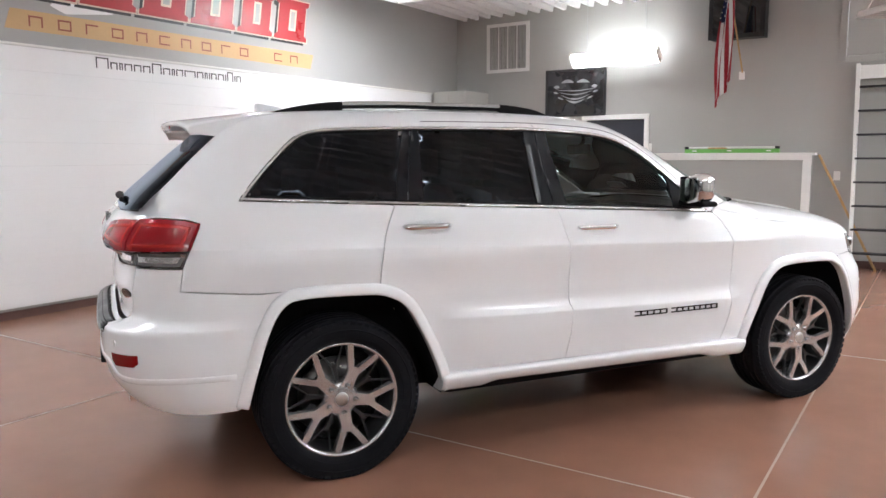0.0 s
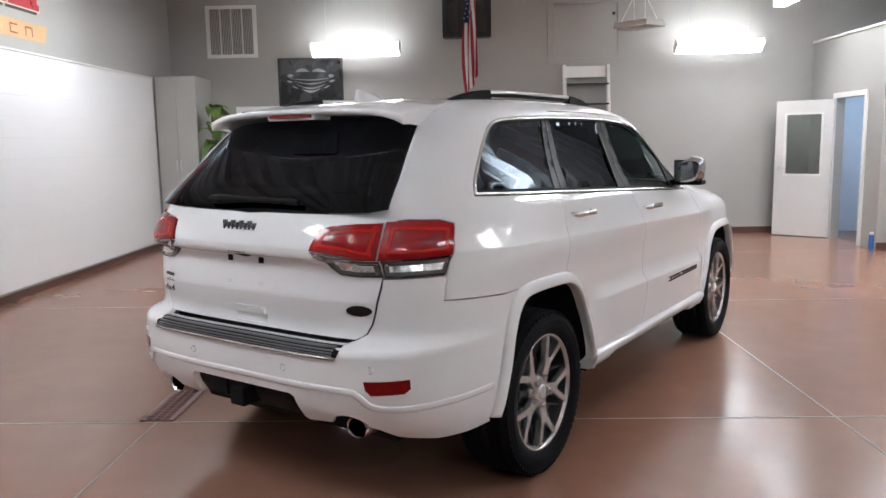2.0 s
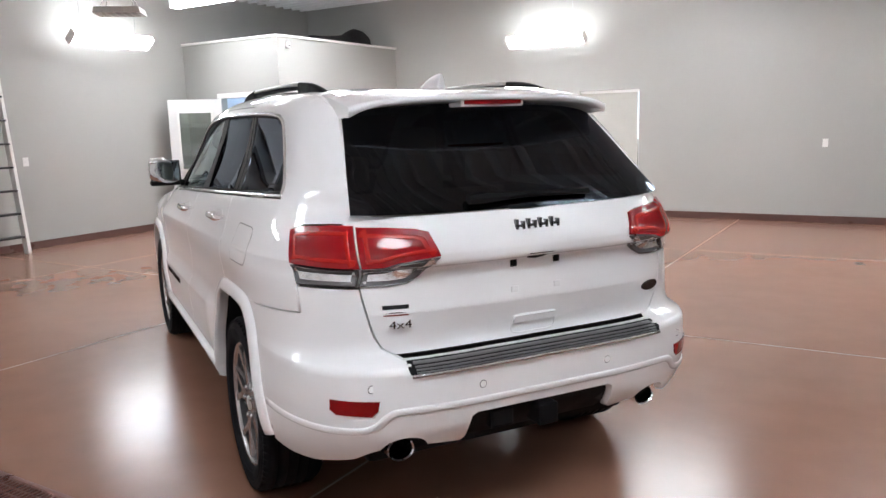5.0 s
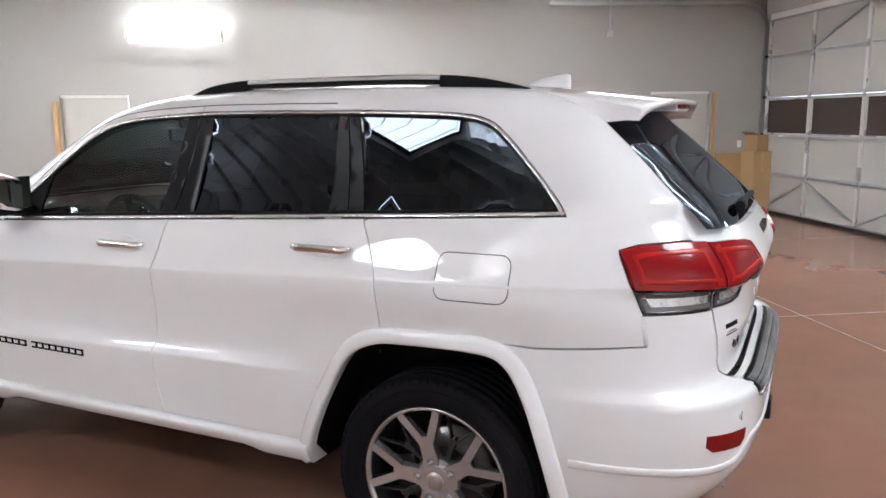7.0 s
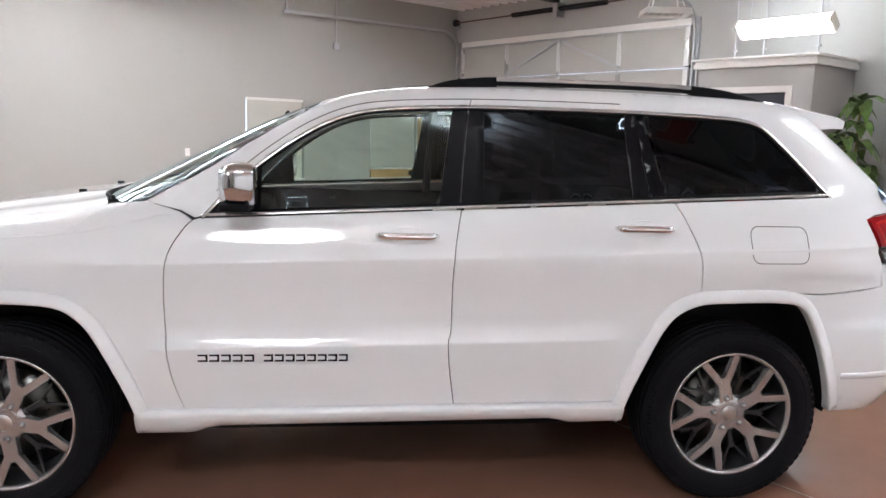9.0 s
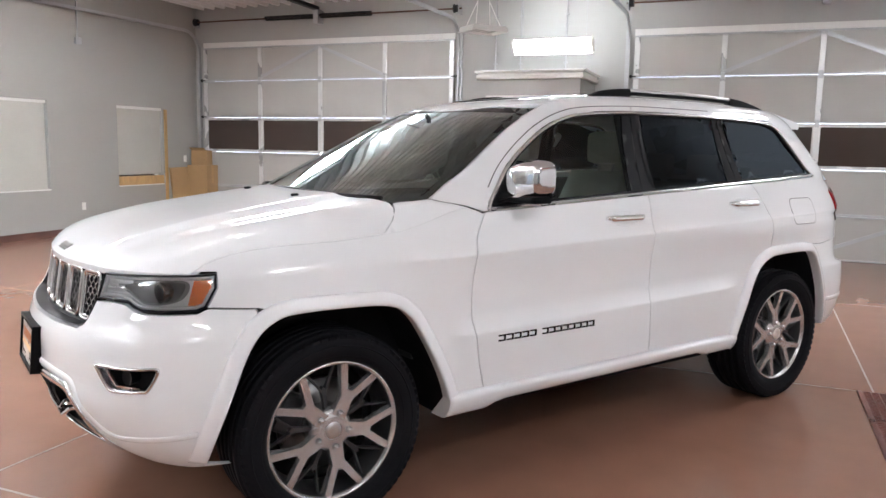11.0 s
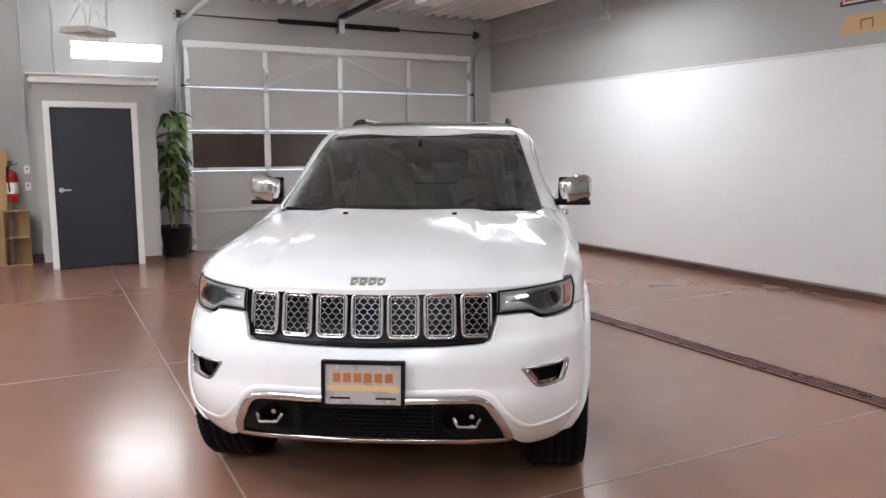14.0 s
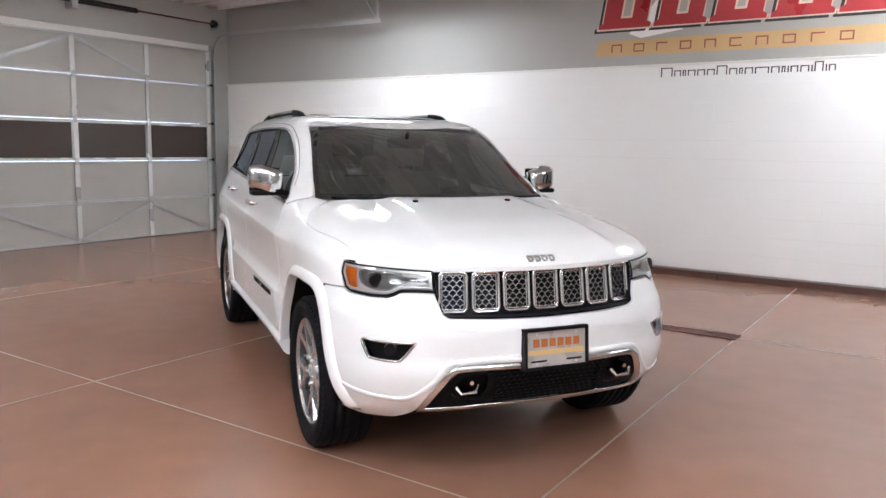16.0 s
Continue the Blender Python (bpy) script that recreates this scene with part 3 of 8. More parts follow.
# framed car photograph, plain shapes
pic = thing("framed_picture", "black framed dark photograph of an old car's front", "picture", pose(XA, 2.92, 2.49))
bm = bmesh.new()
for lo, hi in (((-0.51, -0.37), (-0.48, 0.37)), ((0.48, -0.37), (0.51, 0.37)), ((-0.48, -0.37), (0.48, -0.34)), ((-0.48, 0.34), (0.48, 0.37))):
    box((-0.03, lo[0], lo[1]), (0, hi[0], hi[1]), 0.004, bm)
part("frame", bm, M["black"], pic, "slim black frame")
part("print", box((-0.012, -0.48, -0.34), (-0.002, 0.48, 0.34)), M["photo"], pic, "nearly black photograph")
flat_ = lambda u, v, d: Vector((-0.012 - d, u, v))


def streak(u0, v0, u1, v1, w, bend=0.0):
    n = 10
    top = [(u0 + (u1 - u0) * k / n, v0 + (v1 - v0) * k / n + bend * math.sin(math.pi * k / n) + w * math.sin(math.pi * k / n) * 0.5 + 0.002) for k in range(n + 1)]
    low = [(u0 + (u1 - u0) * k / n, v0 + (v1 - v0) * k / n + bend * math.sin(math.pi * k / n) - w * math.sin(math.pi * k / n) * 0.5 - 0.002) for k in range(n, -1, -1)]
    return top + low


shapes = [streak(0.24, 0.16, 0.02, 0.16, 0.05, 0.025), streak(-0.02, 0.16, -0.24, 0.15, 0.05, 0.025), streak(0.34, 0.06, -0.34, 0.06, 0.014, -0.03), streak(0.28, 0.02, -0.28, 0.02, 0.014, -0.05),
          streak(0.24, -0.03, -0.24, -0.03, 0.018, -0.07), streak(0.16, -0.10, -0.16, -0.10, 0.03, -0.05), streak(0.37, 0.10, 0.27, 0.10, 0.05), streak(-0.27, 0.09, -0.37, 0.09, 0.05), streak(0.38, 0.02, 0.29, 0.0, 0.03),
          streak(-0.29, 0.0, -0.38, 0.02, 0.03), streak(0.3, -0.06, 0.2, -0.10, 0.025), streak(-0.2, -0.10, -0.3, -0.06, 0.025)]
for s in shapes:
    part("chrome_streak", slab_loop(s, 0.0, 0.0012, flat_), M["photo_grey"], pic)

# wall-mounted screen box with a flag on a short pole before it
tv = thing("wall_cabinet", "black framed wall display box with smoked glass", "display box", pose(XA, 0.46, 3.42))
part("body", box((-0.24, -0.36, -0.32), (0, 0.36, 0.34), 0.006), M["black"], tv, "black box body")
bm = bmesh.new()
for lo, hi in (((-0.37, -0.33), (-0.31, 0.35)), ((0.31, -0.33), (0.37, 0.35)), ((-0.31, -0.33), (0.31, -0.27)), ((-0.31, 0.29), (0.31, 0.35))):
    box((-0.275, lo[0], lo[1]), (-0.24, hi[0], hi[1]), 0.004, bm)
part("front_frame", bm, M["black"], tv)
part("glass", box((-0.262, -0.31, -0.27), (-0.25, 0.31, 0.29)), material("smoked_glass", (0.012, 0.013, 0.014), 0.05, coat=0.5), tv, "dark smoked glass")
flag = thing("flag", "limp striped flag hanging from a short wooden pole", "flag")
part("pole", rod((XA, 0.40, 2.60), (6.12, 0.42, 3.80), 0.011, 10), M["wood"], flag, "wooden flag pole")
part("pole_bracket", box((XA - 0.05, 0.375, 2.55), (XA, 0.445, 2.66), 0.008), M["trim"], flag, "white pole bracket")


def fold(u, z):
    """Cross-section of the hanging cloth: u across 0..1, folds deepen downwards."""
    k = (3.66 - z) / 1.5
    wdt = 0.07 + 0.15 * math.sin(min(1, k * 1.05) * math.pi * 0.75)
    x = 6.24 - 0.20 * k + 0.060 * math.sin(u * 8.2 + k * 2.4) * (0.4 + 0.6 * k)
    y = 0.40 + wdt * (0.5 - u + 0.10 * k) + 0.025 * math.sin(u * 13 + 3.2 * k)
    return x, y


def cloth(u0, u1, z0, z1, mat, name):
    bm = bmesh.new()
    nu, nz = 4, 16
    g = []
    for j in range(nz + 1):
        row = []
        for i in range(nu + 1):
            u = u0 + (u1 - u0) * i / nu
            t = j / nz
            end = z0 + 0.34 * u * (1 if z0 < 2.5 else 0)
            z = z1 + (end - z1) * t
            x, y = fold(u, z)
            row.append(bm.verts.new((x, y, z)))
        g.append(row)
    for a, b in zip(g, g[1:]):
        for i in range(nu):
            bm.faces.new((a[i], a[i + 1], b[i + 1], b[i])).smooth = True
    bmesh.ops.solidify(bm, geom=bm.faces, thickness=0.0015)
    return part(name, bm, mat, flag)


for k in range(11):
    u0, u1 = k / 11, (k + 1) / 11
    if k < 5:
        cloth(u0, u1, 3.22 - 0.02 * k, 3.62, M["fabric_blue"], "canton_fold")
        cloth(u0, u1, 2.10, 3.22 - 0.02 * k, M["fabric_red" if k % 2 == 0 else "fabric_white"], "stripe")
    else:
        cloth(u0, u1, 2.10, 3.60, M["fabric_red" if k % 2 == 0 else "fabric_white"], "stripe")
for k in range(14):
    u = 0.03 + 0.42 * ((k * 0.37) % 1)
    z = 3.26 + 0.33 * k / 14
    x, y = fold(u, z)
    part("star", rod((x - 0.006, y, z), (x - 0.001, y, z), 0.010, 5), M["fabric_white"], flag)

# low stair wall with a white cap, and what lies on it
tagged(link("wall_low", box((6.99, -0.55, 0), (XA, 1.69, 1.495)), M["wall"]), "low greige partition wall beside the stair", "wall", kind="structure")
tagged(link("trim", box((6.955, -0.60, 1.495), (XA, 1.74, 1.53), 0.004), M["trim"]), "white cap board on the low partition", "trim", kind="structure")
tagged(link("trim", box((6.972, -0.56, 1.43), (6.99, 1.69, 1.495), 0.003), M["trim"]), "white moulding under the cap board", "trim", kind="structure")
tagged(link("trim", box((6.978, -0.56, 0.1), (6.99, -0.45, 1.43), 0.003), M["trim"]), "white corner board of the low partition", "trim", kind="structure")
tagged(link("baseboard", box((6.975, -0.56, 0), (6.99, 1.69, 0.1)), M["base"]), "dark brown vinyl baseboard", "baseboard", kind="structure")
lv = thing("spirit_level", "long green spirit level lying on the cap board", "level", pose(7.03, 0.49, 1.53))
part("rail", box((-0.02, -0.64, 0.0), (0.02, 0.64, 0.055), 0.003), M["green"], lv, "bright green box rail")
for y in (-0.5, 0.02, 0.5):
    part("vial", rod((-0.0215, y - 0.03, 0.03), (-0.0215, y + 0.03, 0.03), 0.008, 8), M["trim"], lv)
pole = thing("painter_pole", "white extension pole lying behind the level", "pole", pose(7.09, 0.5, 1.53))
part("shaft", rod((0, -0.58, 0.075), (0, 0.6, 0.075), 0.014, 12), M["trim"], pole, "white pole shaft")
for y in (-0.61, 0.62):
    part("end_cap", rod((0, y - 0.03, 0.075), (0, y + 0.03, 0.075), 0.019, 12), M["black"], pole, "black end cap")
    part("foot", box((-0.02, y - 0.02, 0.0), (0.02, y + 0.02, 0.06), 0.004), M["black"], pole)
tagged(link("small_tool", box((7.0, 0.55, 1.585), (7.05, 0.80, 1.61), 0.006), M["wood"]), "small wooden tool lying on the level", "tool")
stk = link("wooden_stick", rod((7.11, -0.63, 1.50), (6.96, -1.38, 0.0), 0.017, 12), M["wood"])
tagged(stk, "wooden broom handle leaning by the low wall", "stick")

# fixed ladder below the hatch
lad = thing("wall_ladder", "white wooden wall ladder with flat black treads", "ladder")
for y in (-1.06, -1.73):
    part("rail", beam((7.08, y + 0.02, 2.66), (6.86, y - 0.03, 0.0), 0.11, 0.045, up=(0, 1, 0), bevel=0.004), M["trim"], lad, "white painted side rail")
part("top_board", box((7.06, -1.71, 2.47), (7.10, -1.06, 2.64), 0.004), M["trim"], lad)
for k in range(8):
    z = 2.365 - 0.305 * k
    x = 7.08 - 0.22 * (2.66 - z) / 2.66
    part("tread", box((x - 0.065, -1.72, z - 0.012), (x + 0.065, -1.07, z + 0.014), 0.003), M["black"], lad, "black non-slip tread")
for y, z, w in ((2.93, 1.59, 0.045), (-2.05, 1.2, 0.04), (-0.85, 1.22, 0.04), (1.71, 1.62, 0.04)):
    s = thing("light_switch", "small white switch plate on the wall", "switch", pose(XA, y, z), group="switch plates")
    part("plate", box((-0.007, -w, -0.06), (0, w, 0.06), 0.002), M["trim"], s)
    part("toggle", box((-0.014, -0.008, -0.014), (-0.007, 0.008, 0.014), 0.002), M["trim"], s)

# tall cabinet in the corner
cabn = thing("tall_cabinet", "tall grey enamelled cabinet standing in the corner", "cabinet", pose(6.78, 4.80, 0))
part("body", box((-0.37, -0.30, 0.06), (0.38, 0.31, 2.55), 0.005), M["cabinet"], cabn)
part("plinth", box((-0.35, -0.28, 0.0), (0.38, 0.31, 0.06)), M["black"], cabn)
for y0, y1 in ((-0.295, 0.002), (0.006, 0.305)):
    dr = part("door", box((-0.390, y0, 0.08), (-0.371, y1, 2.53), 0.003), M["cabinet"], cabn)
    part("handle", box((-0.405, (y1 - 0.04 if y0 < -0.1 else y0 + 0.02), 1.15), (-0.390, (y1 - 0.02 if y0 < -0.1 else y0 + 0.04), 1.32), 0.003), M["aluminium"], dr)
    for z in (2.38, 2.42, 2.46):
        part("louvre", box((-0.394, y0 + 0.06, z), (-0.390, y1 - 0.06, z + 0.012), 0.001), M["cabinet"], dr)


# potted plants: canes with drooping blade leaves
def leaf(bm, base, ang, length, width, rise, droop):
    pts = []
    for k in range(6):
        t = k / 5
        r = length * t
        z = rise * t - droop * t * t
        w = width * math.sin(math.pi * (0.06 + 0.94 * t) ** 0.8) * 0.5 + 0.001
        pts.append((r, z, w))
    ca, sa = math.cos(ang), math.sin(ang)
    rows_ = []
    for r, z, w in pts:
        rows_.append([bm.verts.new(Vector(base) + Vector((r * ca - o * sa, r * sa + o * ca, z + dz))) for o, dz in ((-w, w * 0.35), (0, 0), (w, w * 0.35))])
    for a, b in zip(rows_, rows_[1:]):
        for i in range(2):
            bm.faces.new((a[i], b[i], b[i + 1], a[i + 1])).smooth = True


def potted_plant(x, y, pot_h, pot_r, canes, spread, blade, label, seed):
    r = random.Random(seed)
    p = thing("potted_plant", label, "plant", pose(x, y, 0), "potted plants")
    part("pot", lathe([(0.0, 0.0), (pot_r * 0.72, 0.0), (pot_r * 0.76, 0.02), (pot_r * 0.97, pot_h * 0.9), (pot_r, pot_h * 0.9), (pot_r, pot_h), (pot_r * 0.93, pot_h), (pot_r * 0.9, pot_h - 0.05), (0.0, pot_h - 0.05)], 32), M["black"], p, "black plastic pot", smooth=True)
    part("soil", lathe([(0.0, pot_h - 0.035), (pot_r * 0.91, pot_h - 0.045)], 24), M["soil"], p)
    fol = bmesh.new()
    for cx, cy, h, lx, ly in canes:
        pts = [(cx + lx * t * t, cy + ly * t * t, pot_h - 0.06 + (h - pot_h) * t) for t in [i / 6 for i in range(7)]]
        part("cane", tube(pts, [0.019 - 0.006 * i / 6 for i in range(7)], 8), M["stem"], p, "pale woody cane", smooth=True)
        levels = [(1.0, 14), (0.86, 9), (0.70, 8), (0.52, 6), (0.34, 4)]
        for t, n in levels:
            i = min(5, int(t * 6))
            f = t * 6 - i
            b = Vector(pts[i]).lerp(Vector(pts[i + 1]), f)
            for k in range(n):
                a = r.uniform(0, math.tau)
                L = spread * r.uniform(0.6, 1.1)
                bb = b + Vector((0, 0, r.uniform(-0.07, 0.05)))
                if x > 0 and bb.x + x + L * math.cos(a) > XA - 0.03:
                    a = math.pi - a
                if x > 0 and bb.y + y + L * math.sin(a) > 4.45 and cx > -0.3:
                    a = -abs(a)
                if x < 0 and bb.x + x + L * math.cos(a) < XC + 0.05:
                    a = math.pi - a
                leaf(fol, bb, a, L, blade * r.uniform(0.7, 1.15), L * r.uniform(0.1, 0.7), L * r.uniform(0.55, 1.25))
    part("foliage", fol, M["leaf"], p, "drooping green strap leaves")
    return p


potted_plant(6.45, 4.28, 0.46, 0.22, [(0.02, 0.02, 2.10, -0.05, -0.02), (-0.05, -0.04, 1.60, -0.10, -0.05), (0.06, -0.02, 1.15, 0.05, -0.05)], 0.31, 0.20, "tall leafy cane plant in a black pot by the cabinet", 3)
potted_plant(-6.92, -0.48, 0.45, 0.21, [(0.0, 0.02, 2.05, 0.05, 0.02), (0.05, -0.05, 1.65, 0.10, -0.02), (-0.05, 0.03, 1.30, -0.02, 0.06)], 0.27, 0.16, "leafy cane plant in a black pot beside the closet", 5)

# ---- about the office box ----
bag = bmesh.new()
ring = []
for k in range(15):
    t = k / 14
    h = 0.10 + 0.17 * math.exp(-((t - 0.80) / 0.16) ** 2) + 0.05 * t
    if k in (0, 14):
        h = 0.02
    ring.append([bag.verts.new((5.55 + 0.20 * math.cos(a) * (0.5 + h * 2.2), -6.15 - 1.6 * t, 2.725 + 0.26 + h * max(-0.2, math.sin(a)) + 0.012 * math.sin(9 * t + 2 * a))) for a in [math.tau * i / 12 for i in range(12)]])
for a, b in zip(ring, ring[1:]):
    for i in range(12):
        bag.faces.new((a[i], a[(i + 1) % 12], b[(i + 1) % 12], b[i])).smooth = True
bag.faces.new(ring[0])
bag.faces.new(ring[-1])
bmesh.ops.recalc_face_normals(bag, faces=bag.faces)
lowest = min(v.co.z for v in bag.verts)
for v in bag.verts:
    if v.co.z < lowest + 0.06:
        v.co.z = 2.722
tagged(link("duffel_bag", bag, M["foam"]), "long black cloth bag lying on the office roof", "bag")
cam_ = thing("wall_sensor", "small white sensor under the cap board", "sensor", pose(px0, -5.11, 2.81))
part("body", box((-0.05, -0.03, -0.05), (0, 0.03, 0.05), 0.008), M["trim"], cam_)
part("lens", rod((-0.056, 0, -0.015), (-0.049, 0, -0.015), 0.014, 12), M["black"], cam_)
for y, z in ((-6.32, 1.17), (-7.38, 0.485)):
    s = thing("wall_outlet", "white cover plate on the office wall", "outlet", pose(px0, y, z), group="cover plates")
    part("plate", box((-0.007, -0.036, -0.058), (0, 0.036, 0.058), 0.002), M["trim"], s)
    part("socket", box((-0.0085, -0.017, -0.04), (-0.007, 0.017, 0.04), 0.001), M["cabinet"], s)

sl = thing("step_ladder", "folding aluminium step ladder with black top", "ladder", pose(4.98, -5.28, 0))
for s in (-1, 1):
    part("front_rail", beam((-0.06, s * 0.165, 1.64), (-0.16, s * 0.255, 0.0), 0.028, 0.065, up=(1, 0, 0), bevel=0.003), M["aluminium"], sl)
    part("back_rail", beam((0.05, s * 0.15, 1.60), (0.07, s * 0.24, 0.0), 0.02, 0.04, up=(1, 0, 0), bevel=0.003), M["aluminium"], sl)
    part("foot", box((-0.20, s * 0.255 - 0.028, 0.0), (-0.12, s * 0.255 + 0.028, 0.035), 0.005), M["black"], sl)
    part("grip", beam((-0.065, s * 0.166, 1.62), (-0.075, s * 0.176, 1.45), 0.032, 0.07, up=(1, 0, 0), bevel=0.004), M["black"], sl)
part("top_cap", box((-0.13, -0.20, 1.635), (0.10, 0.20, 1.69), 0.018), M["black"], sl, "black plastic top cap")
for z in (0.28, 0.60, 1.14):
    w = 0.165 + 0.09 * (1.64 - z) / 1.64
    x = -0.06 - 0.10 * (1.64 - z) / 1.64
    part("tread", box((x - 0.04, -w, z - 0.025), (x + 0.05, w, z), 0.004), M["aluminium"], sl)
part("brace", rod((0.06, -0.2, 0.88), (0.06, 0.2, 0.88), 0.012, 8), M["aluminium"], sl)
bmt = box((-0.11, -0.14, 1.16), (0.02, 0.14, 1.43), 0.012)
part("tool_tray", bmt, M["black"], sl, "folded black tool tray")
for k in range(4):
    part("tray_rib", box((-0.116, -0.13, 1.19 + 0.06 * k), (-0.110, 0.13, 1.205 + 0.06 * k), 0.001), M["spring"], sl)

can = thing("spray_can", "blue and white spray can on the floor", "can", pose(5.06, -4.82, 0))
part("can_body", lathe([(0, 0), (0.032, 0.0), (0.033, 0.01), (0.033, 0.19), (0.026, 0.21), (0, 0.21)], 20), M["blue"], can, "blue printed can", smooth=True)
part("can_cap", lathe([(0, 0.21), (0.024, 0.21), (0.024, 0.245), (0, 0.248)], 16), M["trim"], can, "white cap", smooth=True)
rag = bmesh.new()
bmesh.ops.create_grid(rag, x_segments=14, y_segments=10, size=0.5)
for v in rag.verts:
    a, b = v.co.x, v.co.y
    edge = max(0, 1 - (2 * a) ** 2) * max(0, 1 - (2 * b) ** 2)
    v.co = Vector((4.80 + b * 0.26, -5.36 + a * 0.36, 0.004 + edge * (0.05 + 0.03 * math.sin(a * 19 + 3 * b) + 0.02 * math.cos(b * 17))))
for f in rag.faces:
    f.smooth = True
bmesh.ops.solidify(rag, geom=rag.faces, thickness=0.003)
tagged(link("red_rag", rag, M["fabric_red"]), "crumpled red shop cloth at the ladder's foot", "cloth")
bm = bmesh.new()
box((4.72, -5.72, 0.0), (4.80, -5.02, 0.012), 0.002, bm)
tagged(link("wood_strip", bm, M["wood"]), "thin pale wood strip on the floor", "wood strip")

# stack of folded white slatted panels
for k in range(3):
    pn = thing("slatted_panel", "folded white slatted panel leaning in a stack", "panel", pose(4.74 + 0.055 * k, -6.45, 0.004 + 0.045 * k, 0, 0 - (-0), 0) @ pose(0, 0, 0, 0, -48 - 2 * k, 0), "slatted panels")
    L, Wd = 0.60, 1.16 / 2
    for lo, hi in (((0, -Wd), (L, -Wd + 0.03)), ((0, Wd - 0.03), (L, Wd))):
        part("side_bar", box((lo[0], lo[1], 0.0), (hi[0], hi[1], 0.03), 0.004), M["trim"], pn)
    for i in range(9):
        u = 0.005 + i * (L - 0.06) / 8
        part("slat", box((u, -Wd + 0.03, 0.006), (u + 0.052, Wd - 0.03, 0.024), 0.004), M["white_door"], pn)
bm = bmesh.new()
box((4.60, -7.0, 0.0), (4.66, -5.95, 0.045), 0.004, bm)
tagged(link("wood_batten", bm, M["card"]), "pale wood batten before the stacked panels", "batten")

# loudspeakers on folding stands
for x, y, z, turn in ((5.0, -7.40, 1.20, 10), (4.93, -7.66, 1.22, -8)):
    st = thing("speaker_stand", "black tripod stand holding a small speaker", "stand", pose(x, y, 0, 0, 0, turn), "speaker stands")
    part("pole", rod((0, 0, 0.16), (0, 0, z - 0.10), 0.014, 12), M["aluminium"], st)
    part("collar", rod((0, 0, 0.34), (0, 0, 0.42), 0.024, 12), M["black"], st)
    part("knob", rod((0, 0, 0.58), (0, 0, 0.62), 0.022, 10), M["black"], st)
    for k in range(3):
        a = math.tau * k / 3 + 0.6
        part("leg", rod((0.015 * math.cos(a), 0.015 * math.sin(a), 0.38), (0.17 * math.cos(a), 0.13 * math.sin(a), 0.012), 0.010, 8), M["black"], st)
        part("strut", rod((0, 0, 0.15), (0.09 * math.cos(a), 0.07 * math.sin(a), 0.20), 0.006, 6), M["black"], st)
    sp_ = thing("loudspeaker", "small black loudspeaker on a stand", "speaker", pose(x, y, z - 0.10, 0, 0, turn + 8), "loudspeakers")
    part("cabinet", box((-0.10, -0.13, 0.0), (0.09, 0.13, 0.23), 0.015), M["black"], sp_)
    part("cloth_front", box((-0.108, -0.115, 0.015), (-0.100, 0.115, 0.215), 0.004), M["foam"], sp_)

# ---- window wall ----
tri = thing("tripod", "black folding tripod standing by the window wall", "tripod", pose(1.6, -7.55, 0))
part("column", rod((0, 0, 0.45), (0, 0, 1.22), 0.013, 10), M["black"], tri)
part("head", box((-0.035, -0.03, 1.19), (0.035, 0.03, 1.27), 0.008), M["black"], tri)
part("spider", rod((0, 0, 0.95), (0, 0, 1.02), 0.03, 12), M["black"], tri)
for k in range(3):
    a = math.tau * k / 3 + 0.5
    part("leg", rod((0.025 * math.cos(a), 0.025 * math.sin(a), 1.0), (0.36 * math.cos(a), 0.30 * math.sin(a), 0.006), 0.013, 8, r2=0.009), M["black"], tri)
cr = thing("tool_bag", "dark red-brown tool bag on the floor", "bag", pose(1.58, -7.6, 0))
part("bag_body", box((-0.17, -0.11, 0.0), (0.17, 0.11, 0.24), 0.04), M["base"], cr)
part("bag_handle", tube([(-0.10, 0, 0.23), (-0.07, 0, 0.31), (0.07, 0, 0.31), (0.10, 0, 0.23)], 0.012, 8), M["black"], cr)
for x, z in ((2.15, 1.17), (-2.14, 1.13), (-7.0, 1.13), (-4.7, 0.42)):
    s = thing("light_switch", "small white switch plate on the wall", "switch", pose(x, YD, z), group="switch plates")
    part("plate", box((-0.036, 0, -0.058), (0.036, 0.007, 0.058), 0.002), M["trim"], s)
    part("toggle", box((-0.008, 0.007, -0.014), (0.008, 0.014, 0.014), 0.002), M["trim"], s)
cd = thing("conduit", "grey conduit pipe with a junction box", "conduit", pose(-4.7, YD, 0))
part("pipe", rod((0, 0.022, 2.96), (0, 0.022, ZC - 0.02), 0.013, 10), M["steel"], cd)
part("junction_box", box((-0.05, 0, 2.86), (0.05, 0.05, 2.96), 0.004), M["steel"], cd)

# cardboard and boards in the corner
bd = link("cardboard_sheet", beam((-6.82, -7.93, 0.0), (-6.80, -8.03, 0.98), 0.03, 0.44, up=(1, 0, 0)), M["card"])
tagged(bd, "flat cardboard sheet leaning on the wall", "cardboard")
cb = thing("cardboard_box", "tall brown cardboard box standing in the corner", "box", pose(-7.17, -7.80, 0))
part("box_body", box((-0.15, -0.22, 0.0), (0.15, 0.22, 1.02), 0.004), M["card"], cb)
part("tape", box((-0.025, -0.221, 0.7), (0.025, -0.219 + 0.441, 1.0215), 0.0005), M["wood"], cb)
sb = thing("cardboard_box", "small cardboard box on top of the tall one", "box", pose(-7.18, -7.82, 1.0225, 0, 0, 12))
part("box_body", box((-0.11, -0.15, 0.0), (0.11, 0.15, 0.26), 0.003), M["card"], sb)
part("flap", beam((0.11, 0.0, 0.26), (0.20, 0.0, 0.31), 0.28, 0.004), M["card"], sb)

